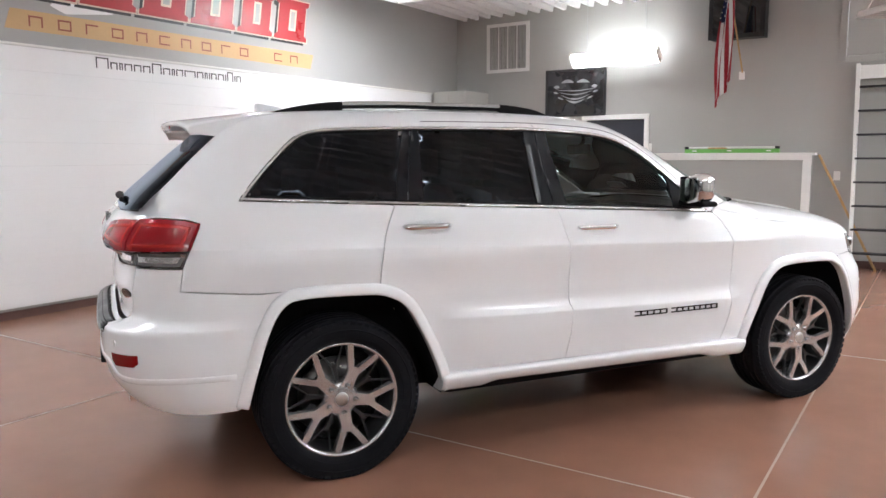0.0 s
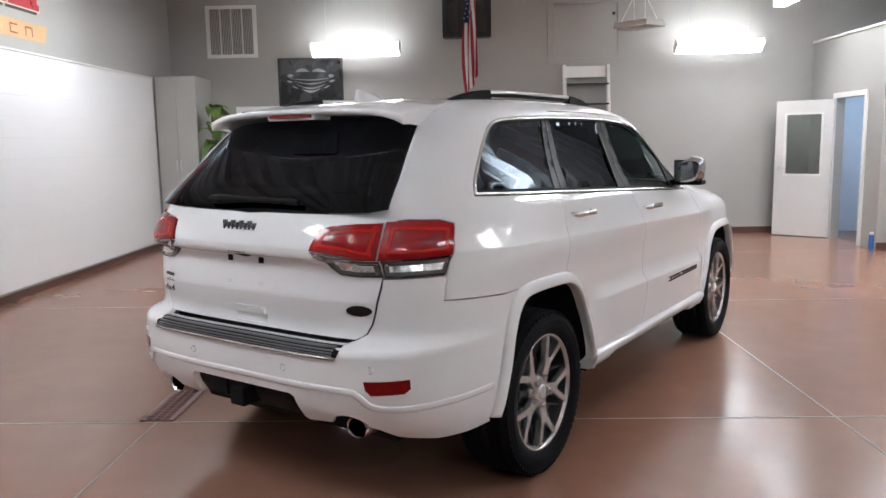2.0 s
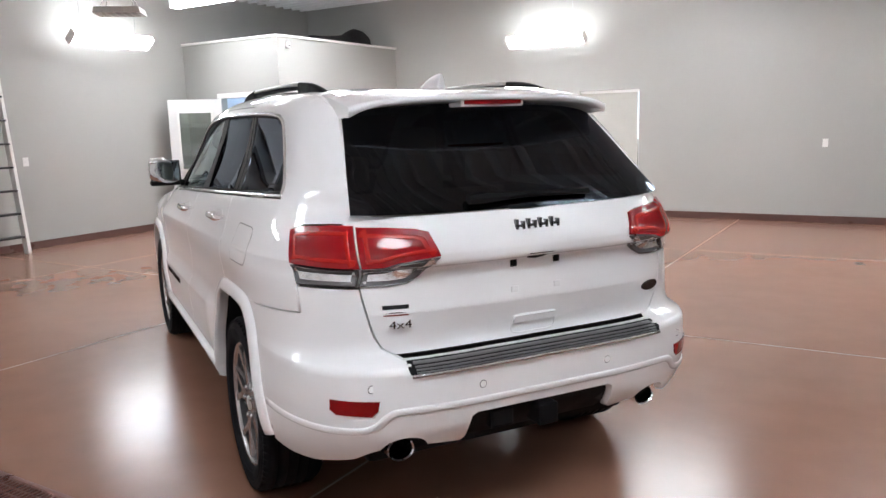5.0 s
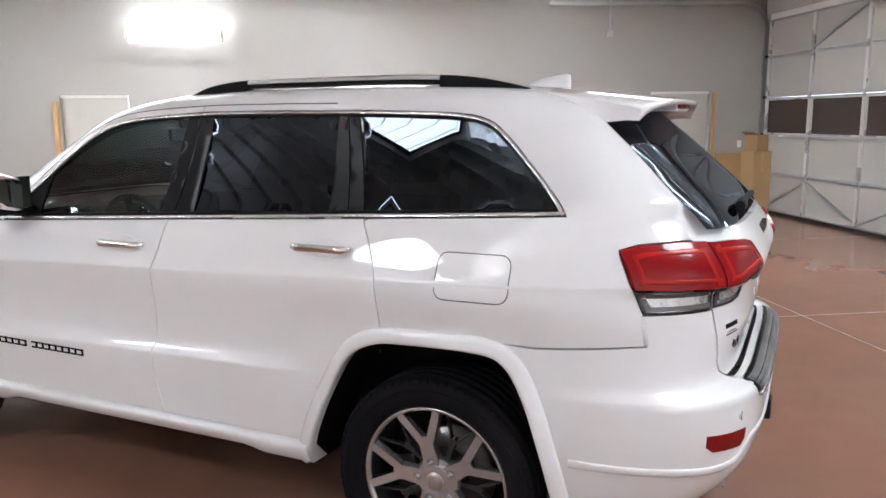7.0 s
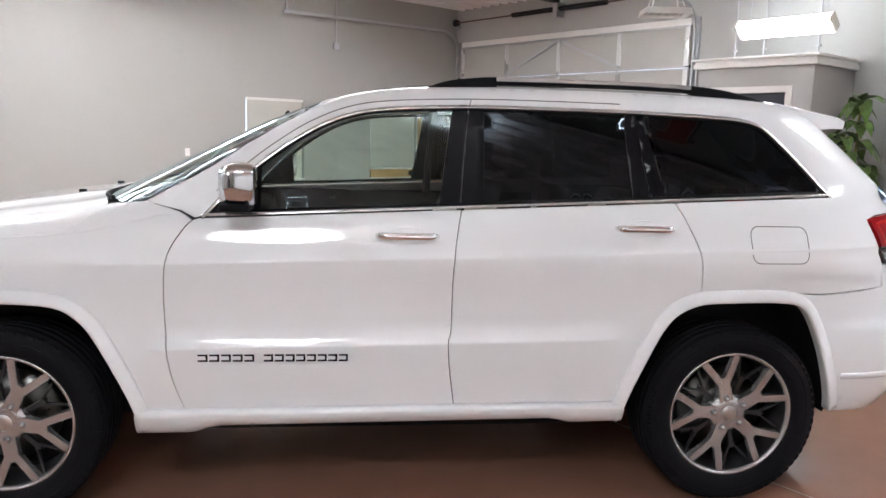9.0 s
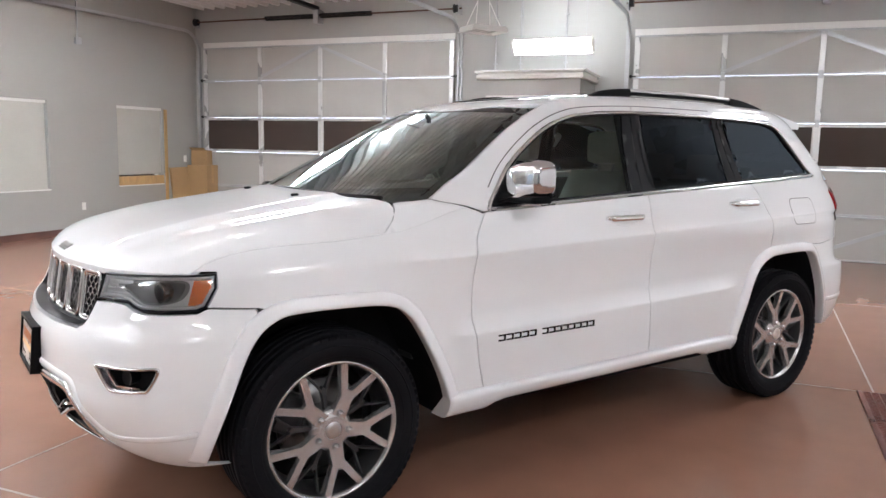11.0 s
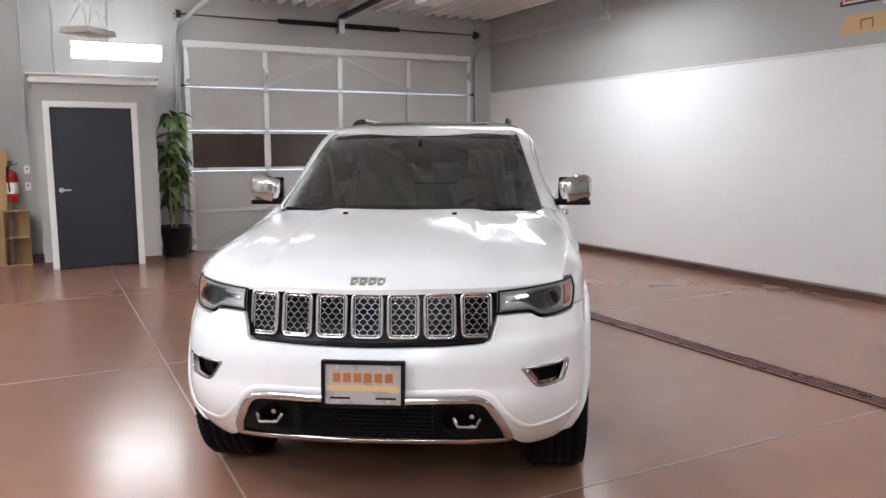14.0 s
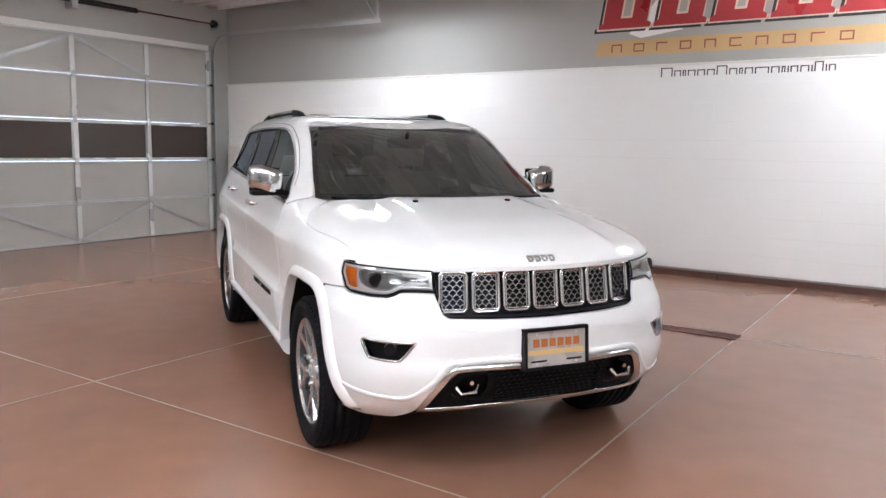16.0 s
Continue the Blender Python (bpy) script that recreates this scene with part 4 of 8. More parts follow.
# ---- closet between the garage doors ----
cx0, cy0, cy1, ct = -6.36, -2.19, -0.75, 2.45
wk = link("wall_closet_front", wall_with_holes("x", cx0, cx0 - 0.1, (cy0, 0), (cy1, ct), [(-2.02, -1.05, 0, 2.09)]), M["wall_grey"])
tagged(wk, "grey painted front wall of the closet", "wall", kind="structure")
for y0, y1 in ((cy0, cy0 + 0.1), (cy1 - 0.1, cy1)):
    tagged(link("wall_closet_side", box((XC, y0, 0), (cx0 - 0.1, y1, ct)), M["wall_grey"]), "grey painted side wall of the closet", "wall", kind="structure")
tagged(link("ceiling_closet", box((XC, cy0, ct), (cx0, cy1, ct + 0.03)), M["wall_grey"]), "plain lid of the closet", "ceiling", kind="structure")
bm = bmesh.new()
box((XC, cy0 - 0.05, ct - 0.06), (cx0 + 0.05, cy1 + 0.05, ct - 0.0), 0.01, bm)
box((XC, cy0 - 0.07, ct + 0.031), (cx0 + 0.07, cy1 + 0.07, ct + 0.06), 0.004, bm)
box((XC, cy0 - 0.03, ct - 0.0), (cx0 + 0.03, cy1 + 0.03, ct + 0.031), 0.0, bm)
tagged(link("trim", bm, M["trim"]), "white crown moulding round the closet top", "trim", kind="structure")
d5 = link("door_5", box((cx0 - 0.06, -2.017, 0.012), (cx0 - 0.018, -1.053, 2.085), 0.002), M["door"])
tagged(d5, "closed flush closet door painted dark blue-grey", "door", kind="structure")
part("casing", casing("casing", "x", cx0, -2.02, -1.05, 2.09, M["trim"], out=1), M["trim"], d5, "white painted casing")
lever(d5, (cx0 - 0.018, -1.94, 1.03), (1, 0, 0), (0, 1, 0))
for lo, hi in (((cx0, cy0, 0), (cx0 + 0.014, -2.10, 0.1)), ((cx0, -0.97, 0), (cx0 + 0.014, cy1, 0.1)), ((XC + 0.02, cy1, 0), (cx0 + 0.014, cy1 + 0.014, 0.1)), ((XC + 0.02, cy0 - 0.014, 0), (cx0 + 0.014, cy0, 0.1))):
    tagged(link("baseboard", box(lo, hi), M["base"]), "dark brown vinyl baseboard", "baseboard", kind="structure")
fe = thing("fire_extinguisher", "red fire extinguisher hung on the wall", "extinguisher", pose(-7.24, -2.52, 0.84))
part("cylinder", lathe([(0, 0), (0.06, 0.0), (0.075, 0.02), (0.075, 0.34), (0.06, 0.40), (0.022, 0.43), (0.02, 0.45), (0, 0.45)], 24), M["red"], fe, "red enamelled cylinder", smooth=True)
part("label_band", lathe([(0.0757, 0.12), (0.0757, 0.27)], 24), M["trim"], fe)
part("valve", rod((0, 0, 0.45), (0, 0, 0.49), 0.018, 12), M["aluminium"], fe)
part("grip", beam((0.0, -0.02, 0.49), (0.02, 0.09, 0.53), 0.02, 0.012), M["black"], fe)
part("hose", tube([(0, 0, 0.47), (0.05, -0.05, 0.48), (0.085, -0.05, 0.40), (0.085, -0.03, 0.15)], 0.010, 8), M["black"], fe, "black hose", smooth=True)
part("wall_hook", box((-0.12, -0.02, 0.30), (-0.07, 0.02, 0.50)), M["steel"], fe)
for k, (y, lean, h, w, mt) in enumerate(((-2.72, 0.05, 1.60, 0.07, "dark_wood"), (-2.63, 0.06, 1.54, 0.09, "card"), (-2.55, 0.03, 1.40, 0.06, "dark_wood"), (-2.78, 0.10, 1.35, 0.05, "card"))):
    s = link("wood_plank", beam((-6.98 - 0.02 * k, y - lean, 0.0), (-7.30, y + lean * 0.6, h), 0.022, w, up=(0, 1, 0), bevel=0.002), M[mt])
    tagged(s, "narrow %s wooden plank leaning on the wall" % ("dark" if mt == "dark_wood" else "light brown"), "plank", group="leaning planks")
bx = thing("wooden_crate", "open brown plywood crate under the extinguisher", "crate", pose(-7.05, -2.50, 0))
part("back", box((-0.19, -0.16, 0.0), (-0.175, 0.16, 0.74), 0.002), M["card"], bx)
for s in (-1, 1):
    part("side", box((-0.175, s * 0.152 - 0.008, 0.0), (0.05, s * 0.152 + 0.008, 0.74), 0.002), M["card"], bx)
for z in (0.0, 0.36, 0.725):
    part("shelf", box((-0.175, -0.144, z), (0.05, 0.144, z + 0.015), 0.002), M["wood"], bx)
for y, z in ((-2.33, 1.28), (-2.33, 1.05)):
    s = thing("switch_box", "grey surface switch box on the wall", "switch", pose(XC, y, z), group="switch boxes")
    part("box", box((0, -0.035, -0.055), (0.045, 0.035, 0.055), 0.004), M["trim"], s)
    part("button", rod((0.045, 0, 0.012), (0.052, 0, 0.012), 0.012, 12), M["black"], s)
for y in (-2.30, -1.9, -1.2):
    s = thing("conduit", "grey conduit pipe fixed to the wall", "conduit", pose(XC, y, 0), group="conduits")
    z0 = 1.34 if y < -2.2 else 2.515
    part("pipe", rod((0.02, 0, z0), (0.02, 0, ZC - 0.02), 0.011, 10), M["steel"], s)
    for z in (2.7, 3.4):
        part("clip", box((0.0, -0.03, z), (0.034, 0.03, z + 0.02), 0.002), M["steel"], s)

# white box and switch by the sign wall
wbx = thing("white_cabinet", "narrow white utility cabinet by the garage door", "cabinet", pose(-6.93, 4.99, 0))
part("body", box((-0.17, -0.12, 0.0), (0.17, 0.124, 1.50), 0.006), M["trim"], wbx)
part("door", box((-0.155, -0.134, 0.03), (0.155, -0.121, 1.47), 0.004), M["white_door"], wbx)
s = thing("light_switch", "small white switch plate on the panel boards", "switch", pose(-6.6, YB - 0.016, 1.43), group="switch plates")
part("plate", box((-0.036, -0.007, -0.058), (0.036, 0, 0.058), 0.002), M["cabinet"], s)
part("toggle", box((-0.008, -0.014, -0.014), (0.008, -0.007, 0.014), 0.002), M["trim"], s)

# ---- painted sign: plain slabs and bars ----
sign = thing("wall_sign", "painted wall sign of red blocks over a tan banner", "sign", pose(0, YB, 0))


def sig(off):
    return lambda u, v, d: Vector((2.92 - u, -off - d, v))


def block(u0, u1, z0, z1, hole):
    """A slanted slab with flared ends and an inner slot, as one outline."""
    f = 0.05
    pts = [(u0 - 0.03, z0), (u1 + 0.03, z0), (u1 + 0.03, z0 + f), (u1 - 0.02, z0 + f * 1.5), (u1 - 0.02, z1 - f * 1.5), (u1 + 0.03, z1 - f), (u1 + 0.03, z1), (u0 - 0.03, z1), (u0 - 0.03, z1 - f), (u0 + 0.02, z1 - f * 1.5), (u0 + 0.02, z0 + f * 1.5), (u0 - 0.03, z0 + f)]
    return [(u - 0.16 * (v - z0), v) for u, v in pts]


brush = [(2.35, 2.93), (2.85, 2.86), (3.0, 2.92), (2.45, 3.55), (2.05, 3.62), (1.95, 3.5)]
part("brush_shape", slab_loop(brush, 0.0, 0.0015, sig(0.0005)), M["panel_white"], sign, "white brush stroke")
edges = [3.42, 2.72, 2.06, 1.40, 0.72, 0.12, -0.5]
for i in range(6):
    u1, u0 = edges[i] - 0.05, edges[i + 1] + 0.05
    big = i == 0
    z0, z1 = 2.99, 3.66 if big else 3.50
    o = block(u0, u1, z0, z1, True)
    part("drop_shadow", slab_loop([(u + 0.055, v - 0.045) for u, v in o], 0.0, 0.0012, sig(0.0022)), M["sign_black"], sign, "black offset block")
    cu_, cz_ = sum(p[0] for p in o) / len(o), sum(p[1] for p in o) / len(o)
    part("outline", slab_loop([(cu_ + (u - cu_) * 1.055, cz_ + (v - cz_) * 1.06) for u, v in o], 0.0, 0.0012, sig(0.0036)), M["cream"], sign, "cream outline")
    part("red_block", slab_loop(o, 0.0, 0.0014, sig(0.005)), M["sign_red"], sign, "deep red block")
    s0, s1 = u0 + 0.36 * (u1 - u0), u0 + 0.60 * (u1 - u0)
    slot = [(s0, z0 + 0.12), (s1, z0 + 0.12), (s1, z1 - 0.12), (s0, z1 - 0.12)]
    part("slot", slab_loop([(u - 0.16 * (v - z0), v) for u, v in slot], 0.0, 0.001, sig(0.0066)), M["cream"], sign)
    part("slot_middle", slab_loop([(u - 0.16 * (v - z0), v) for u, v in [(s0 + 0.025, z0 + 0.145), (s1 - 0.025, z0 + 0.145), (s1 - 0.025, z1 - 0.145), (s0 + 0.025, z1 - 0.145)]], 0.0, 0.001, sig(0.0078)), M["wall_grey"], sign)
ban = [(3.44, 2.66), (3.38, 2.845), (-0.62, 2.845), (-0.56, 2.66)]
part("banner", slab_loop(ban, 0.0, 0.0015, sig(0.001)), M["tan"], sign, "tan banner")
for k in range(13):
    u = 3.20 - k * 0.283
    if k == 10:
        continue
    bm = slab_loop([(u, 2.70), (u + 0.016, 2.70), (u + 0.016, 2.80), (u, 2.80)], 0.0, 0.001, sig(0.0028))
    if k % 3 != 2:
        slab_loop([(u - 0.12, 2.70), (u - 0.104, 2.70), (u - 0.104, 2.80), (u - 0.12, 2.80)], 0.0, 0.001, sig(0.0028), bm)
    slab_loop([(u - 0.12, 2.784), (u, 2.784), (u, 2.80), (u - 0.12, 2.80)], 0.0, 0.001, sig(0.0028), bm)
    if k % 2:
        slab_loop([(u - 0.12, 2.70), (u, 2.70), (u, 2.715), (u - 0.12, 2.715)], 0.0, 0.001, sig(0.0028), bm)
    part("banner_bar", bm, M["rust_text"], sign, "rust-red bar")
u = 2.57
wid = [0.16, 0.10, 0.06, 0.11, 0.11, 0.11, 0.14, 0.11, 0.06, 0.11, 0.17, 0.11, 0.06, 0.03, 0.10, 0.11, 0.03, 0.11, 0.03, 0.09]
for k, w in enumerate(wid):
    tall = 0.105 if k in (0, 6, 17) else 0.07
    bm = slab_loop([(u - 0.014, 2.385), (u, 2.385), (u, 2.385 + tall), (u - 0.014, 2.385 + tall)], 0.0, 0.001, sig(0.0164))
    if w > 0.05:
        slab_loop([(u - w + 0.02, 2.385 + tall - 0.012), (u - 0.014, 2.385 + tall - 0.012), (u - 0.014, 2.385 + tall), (u - w + 0.02, 2.385 + tall)], 0.0, 0.001, sig(0.0164), bm)
        slab_loop([(u - w + 0.02, 2.385), (u - w + 0.033, 2.385), (u - w + 0.033, 2.385 + tall - 0.012), (u - w + 0.02, 2.385 + tall - 0.012)], 0.0, 0.001, sig(0.0164), bm)
    part("address_bar", bm, M["sign_black"], sign, "thin black bar")
    u -= w

# ---- car ----
from mathutils import geometry

PM = {
    "paint": material("white_pearl_paint", (0.85, 0.86, 0.875), 0.5, coat=1.0, spec=0.25),
    "gloss_black": material("gloss_black_trim", (0.004, 0.004, 0.006), 0.30, coat=0.0, spec=0.2),
    "trim_black": worn("matt_black_trim", (0.006, 0.006, 0.007), 0.6, grain=200, stain=8, depth=0.25, bump=0.05, spec=0.14),
    "chrome": material("chrome", (0.82, 0.82, 0.83), 0.07, metal=1.0),
    "bright": material("bright_window_trim", (0.72, 0.72, 0.72), 0.18, metal=0.75),
    "mesh_chrome": material("soft_chrome", (0.60, 0.60, 0.61), 0.20, metal=1.0),
    "satin": material("satin_silver", (0.56, 0.55, 0.54), 0.28, metal=1.0),
    "rim": worn("machined_grey_alloy", (0.50, 0.49, 0.49), 0.26, metal=0.75, grain=90, stain=3, depth=0.04, bump=0.0, rvar=0.01),
    "rim_dark": worn("dark_grey_alloy", (0.030, 0.030, 0.032), 0.4, metal=0.3, grain=60, stain=10, depth=0.1, bump=0.0),
    "tyre": worn("tyre_rubber", (0.008, 0.008, 0.010), 0.75, grain=120, stain=8, depth=0.3, bump=0.06, spec=0.12),
    "disc": worn("brake_disc_steel", (0.12, 0.115, 0.11), 0.35, metal=1.0, grain=40, stain=10, depth=0.15),
    "tint": glassy("privacy_glass", (0.25, 0.27, 0.32), 0.09, gain=0.85, sheen=(0.72, 0.84, 1.0)),
    "screen": glassy("windscreen_glass_tinted", (0.66, 0.90, 0.82), 0.34, gain=2.3, sheen=(0.80, 0.92, 0.96)),
    "wind": glassy("windscreen_glass", (0.84, 0.95, 0.90), 0.94, gain=1.1, sheen=(0.80, 0.92, 0.96)),
    "red_lens": material("red_lens", (0.27, 0.005, 0.009), 0.12, coat=0.15, spec=0.35),
    "red_bright": material("bright_red_light_pipe", (0.44, 0.012, 0.009), 0.2, spec=0.3),
    "red_dark": material("dark_red_lens", (0.22, 0.004, 0.006), 0.15, coat=0.3, spec=0.3),
    "clear_lens": glassy("clear_lens", (0.95, 0.95, 0.95), 0.9),
    "amber": material("amber_lens", (0.85, 0.20, 0.006), 0.25, coat=0.2),
    "leather": worn("pale_leather", (0.66, 0.63, 0.56), 0.5, grain=90, stain=4, depth=0.08, bump=0.08),
    "cabin": worn("dark_cabin_plastic", (0.03, 0.03, 0.032), 0.6, grain=120, stain=4, depth=0.2, bump=0.05),
    "cabin_light": worn("pale_cabin_trim", (0.34, 0.32, 0.28), 0.6, grain=120, stain=4, depth=0.08, bump=0.04),
    "lamp_grey": material("lamp_grey_mask", (0.26, 0.26, 0.27), 0.28, metal=0.6),
    "lamp_silver": material("lamp_reflector_silver", (0.88, 0.88, 0.89), 0.30, metal=0.45),
    "lamp_clear": worn("clear_lens_over_reflector", (0.72, 0.72, 0.73), 0.16, metal=0.85, grain=70, stain=22, depth=0.35, bump=0.25, rvar=0.05),
    "lamp_smoke": material("smoked_reversing_lens", (0.17, 0.17, 0.175), 0.14, metal=0.4, coat=0.5),
    "plate": worn("white_dealer_plate", (0.42, 0.39, 0.375), 0.3, metal=0.1, grain=30, stain=8, depth=0.05, bump=0.0),
    "orange": material("orange_ink", (0.46, 0.14, 0.035), 0.4),
    "gold": material("gold_ink", (0.66, 0.46, 0.20), 0.4),
    "badge": material("dark_chrome_badge", (0.16, 0.16, 0.165), 0.22, metal=1.0),
    "badge_black": material("black_badge", (0.02, 0.02, 0.022), 0.25, metal=0.3),
    "pad_grey": worn("grey_ribbed_rubber", (0.11, 0.11, 0.115), 0.38, grain=120, stain=6, depth=0.15, bump=0.03),
    # Grey beads drawn for the shade inside door and flap gaps.
    "seam_grey": material("seam_shadow_grey", (0.12, 0.12, 0.125), 0.6),
    # Darker copy of chrome; dim surroundings are painted into the colour.
    "cap_chrome": material("shaded_chrome", (0.62, 0.62, 0.63), 0.10, metal=1.0),
    # Mirror glass with a dark reflection put into its colour.
    "mirror": material("dark_reflection_mirror", (0.30, 0.33, 0.34), 0.02, metal=1.0),
}


def pchip(*pts):
    """A smooth curve through (x, y) points that never overshoots."""
    xs, ys = np.array([p[0] for p in pts], float), np.array([p[1] for p in pts], float)
    h = np.diff(xs)
    d = np.diff(ys) / h
    m = np.zeros(len(xs))
    m[0], m[-1] = d[0], d[-1]
    for i in range(1, len(xs) - 1):
        if d[i - 1] * d[i] > 0:
            a, b = 2 * h[i] + h[i - 1], h[i] + 2 * h[i - 1]
            m[i] = (a + b) / (a / d[i - 1] + b / d[i])

    def f(x):
        x = np.clip(np.asarray(x, float), xs[0], xs[-1])
        i = np.clip(np.searchsorted(xs, x) - 1, 0, len(h) - 1)
        t = (x - xs[i]) / h[i]
        return (2 * t**3 - 3 * t**2 + 1) * ys[i] + (t**3 - 2 * t**2 + t) * h[i] * m[i] + (3 * t**2 - 2 * t**3) * ys[i + 1] + (t**3 - t**2) * h[i] * m[i + 1]

    return f


def ease(a, b, x):
    t = np.clip((np.asarray(x, float) - a) / (b - a), 0, 1)
    return t * t * (3 - 2 * t)


def rounded(r, n):
    return (1 - np.clip(r, 0, 1) ** n) ** (1 / n)


# half widths by height, lower body and cabin; nose and tail by height; bonnet and roof heights by length
W_LOW = pchip((0.28, 0.865), (0.34, 0.895), (0.40, 0.913), (0.46, 0.923), (0.60, 0.928), (0.75, 0.921), (0.90, 0.921), (1.00, 0.924), (1.035, 0.920), (1.07, 0.908), (1.15, 0.886), (1.20, 0.869), (1.25, 0.850), (1.35, 0.815))
X_NOSE = pchip((0.28, 2.15), (0.36, 2.25), (0.44, 2.315), (0.55, 2.35), (0.62, 2.338), (0.70, 2.338), (0.77, 2.32), (0.82, 2.29), (0.92, 2.265), (1.0, 2.252), (1.4, 2.25))
X_TAIL = pchip((0.28, 2.18), (0.36, 2.31), (0.44, 2.395), (0.53, 2.445), (0.64, 2.462), (0.735, 2.462), (0.757, 2.44), (0.775, 2.37), (0.80, 2.362), (0.90, 2.388), (0.925, 2.393), (0.95, 2.391), (1.0, 2.386), (1.068, 2.381), (1.088, 2.430), (1.12, 2.434), (1.18, 2.41), (1.25, 2.36), (1.35, 2.27))
Z_HOOD = pchip((0.55, 2.2), (0.7, 1.70), (0.8, 1.47), (0.9, 1.345), (1.0, 1.283), (1.1, 1.250), (1.2, 1.226), (1.34, 1.204), (1.6, 1.167), (1.8, 1.136), (2.0, 1.092), (2.1, 1.066), (2.18, 1.032), (2.23, 1.0), (2.27, 0.96))
W_CAB = pchip((1.10, 0.868), (1.20, 0.842), (1.26, 0.822), (1.35, 0.776), (1.45, 0.742), (1.55, 0.711), (1.62, 0.692), (1.68, 0.675), (1.76, 0.64))
X_SCREEN = pchip((1.10, 1.42), (1.20, 1.235), (1.25, 1.135), (1.35, 0.935), (1.45, 0.735), (1.55, 0.53), (1.62, 0.385), (1.66, 0.295), (1.75, 0.09))
X_GLASS = pchip((1.10, 2.44), (1.20, 2.39), (1.25, 2.352), (1.30, 2.308), (1.40, 2.198), (1.50, 2.088), (1.60, 1.968), (1.72, 1.83))
Z_ROOF = pchip((-2.3, 1.63), (-2.0, 1.677), (-1.7, 1.710), (-1.4, 1.724), (-1.0, 1.735), (-0.6, 1.735), (-0.2, 1.723), (0.1, 1.690), (0.3, 1.640), (0.45, 1.585))


def high_crease(x):
    return 1.034 - 0.031 * np.asarray(x, float)


def low_crease(x):
    return 0.6965 - 0.02 * np.asarray(x, float)


def blunt(n, bow=0.193):
    """Plan of the nose: width share by length, a square-shouldered curve with a bowed front."""
    q = np.concatenate([np.linspace(1, 0.9, 400), np.linspace(0.9, 0, 400)[1:]])
    return rounded(q, n) - bow * q * q, q


BLUNT = {5.0: blunt(5.0), 6.0: blunt(6.0)}


def body_low(x, z):
    x, z = np.asarray(x, float), np.asarray(z, float)
    fade = ease(-1.02, -0.80, x) * ease(0.98, 0.82, x)
    low = z - low_crease(x)
    crease = 0.026 * np.clip(1 - np.maximum(low, 0) / 0.062, 0, 1) ** 1.25 * np.clip(1 + np.minimum(low, 0) / 0.30, 0, 1)
    up = z - high_crease(x)
    shoulder = 0.021 * np.clip(1 + np.minimum(up, 0) / 0.20, 0, 1) ** 1.5 * np.exp(-np.maximum(up, 0) / 0.06) * ease(1.25, 0.85, x) * ease(-2.25, -1.6, x)
    w = W_LOW(z) + crease * fade + shoulder
    a = (x - 1.2) / (X_NOSE(z) - 1.2)
    k = ease(0.90, 0.75, z)
    nose = np.interp(a, BLUNT[5.0][0], BLUNT[5.0][1]) * (1 - k) + np.interp(a, BLUNT[6.0][0], BLUNT[6.0][1]) * k
    tail = rounded((-1.2 - x) / (X_TAIL(z) - 1.2), 4.9 - 0.85 * ease(0.70, 0.95, z))
    return w * nose * tail * rounded((z - 0.8) / (Z_HOOD(x) - 0.8), 4.6)


def body_cab(x, z):
    x, z = np.asarray(x, float), np.asarray(z, float)
    front = rounded(x / X_SCREEN(z), 4.1)
    back = rounded((-1.0 - x) / (X_GLASS(z) - 1.0), 6.5)
    return W_CAB(z) * front * back * rounded((z - 1.45) / (Z_ROOF(x) - 1.45), 7.0)


def belt(x):
    return 1.205 - 0.048 * np.asarray(x, float)


def side_y(x, z):
    b = belt(x)
    k = ease(-0.03, 0.05, z - b) * ease(1.15, 0.85, x)
    return body_low(x, z) * (1 - k) + body_cab(x, z) * k


def halve(test, lo, hi, n=40):
    """The largest value between lo and hi for which test holds, elementwise."""
    lo, hi = np.array(lo, float), np.array(hi, float)
    for _ in range(n):
        mid = (lo + hi) / 2
        ok = test(mid)
        lo, hi = np.where(ok, mid, lo), np.where(ok, hi, mid)
    return lo


def on_side(uv, off):
    x, z = uv[:, 0], uv[:, 1]
    return np.stack([x, side_y(x, z) + off, z], 1)


_gx, _gz = [a.ravel() for a in np.meshgrid(np.linspace(-1.75, 0.45, 40), np.linspace(1.25, 1.61, 20))]
_gy = body_cab(_gx, _gz)
_ok = (_gx < 0.95 * (X_SCREEN(_gz) - 0.12)) & (_gx > -(X_GLASS(_gz) - 0.35))
_basis = lambda x, z: np.stack([1 + 0 * x, z, z * z, x, x * x, x * z], 1)
GLASS_FIT = np.linalg.lstsq(_basis(_gx[_ok], _gz[_ok]), _gy[_ok], rcond=None)[0]


def on_glass(uv, off):
    """The smooth barrel of the side windows."""
    x, z = uv[:, 0], uv[:, 1]
    y = _basis(x, z) @ GLASS_FIT
    y = y - 0.006 * np.logaddexp(0, np.clip((y - body_cab(x, z) - 0.006) / 0.006, -60, 60) + np.where(x > 0.05, 0, -60))
    return np.stack([x, y + off - 0.003, z], 1)


def round_end(width, x0, way):
    """A lift for (turn * 1.1, height) about an upright axis at x0, seen from the nose (way 1) or the tail (way -1)."""

    def f(uv, off):
        a, z = uv[:, 0] / 1.1, uv[:, 1]
        c, s = np.cos(a), np.abs(np.sin(a))
        r = halve(lambda r: width(x0 + way * r * c, z) > r * s + 1e-7, 0 * a, 0 * a + 2.5) + off
        return np.stack([x0 + way * r * c, r * np.sin(a), z], 1)

    return f


on_nose = round_end(body_low, 1.2, 1)
on_tail = round_end(body_low, -1.2, -1)
on_screen = round_end(body_cab, 0.0, 1)
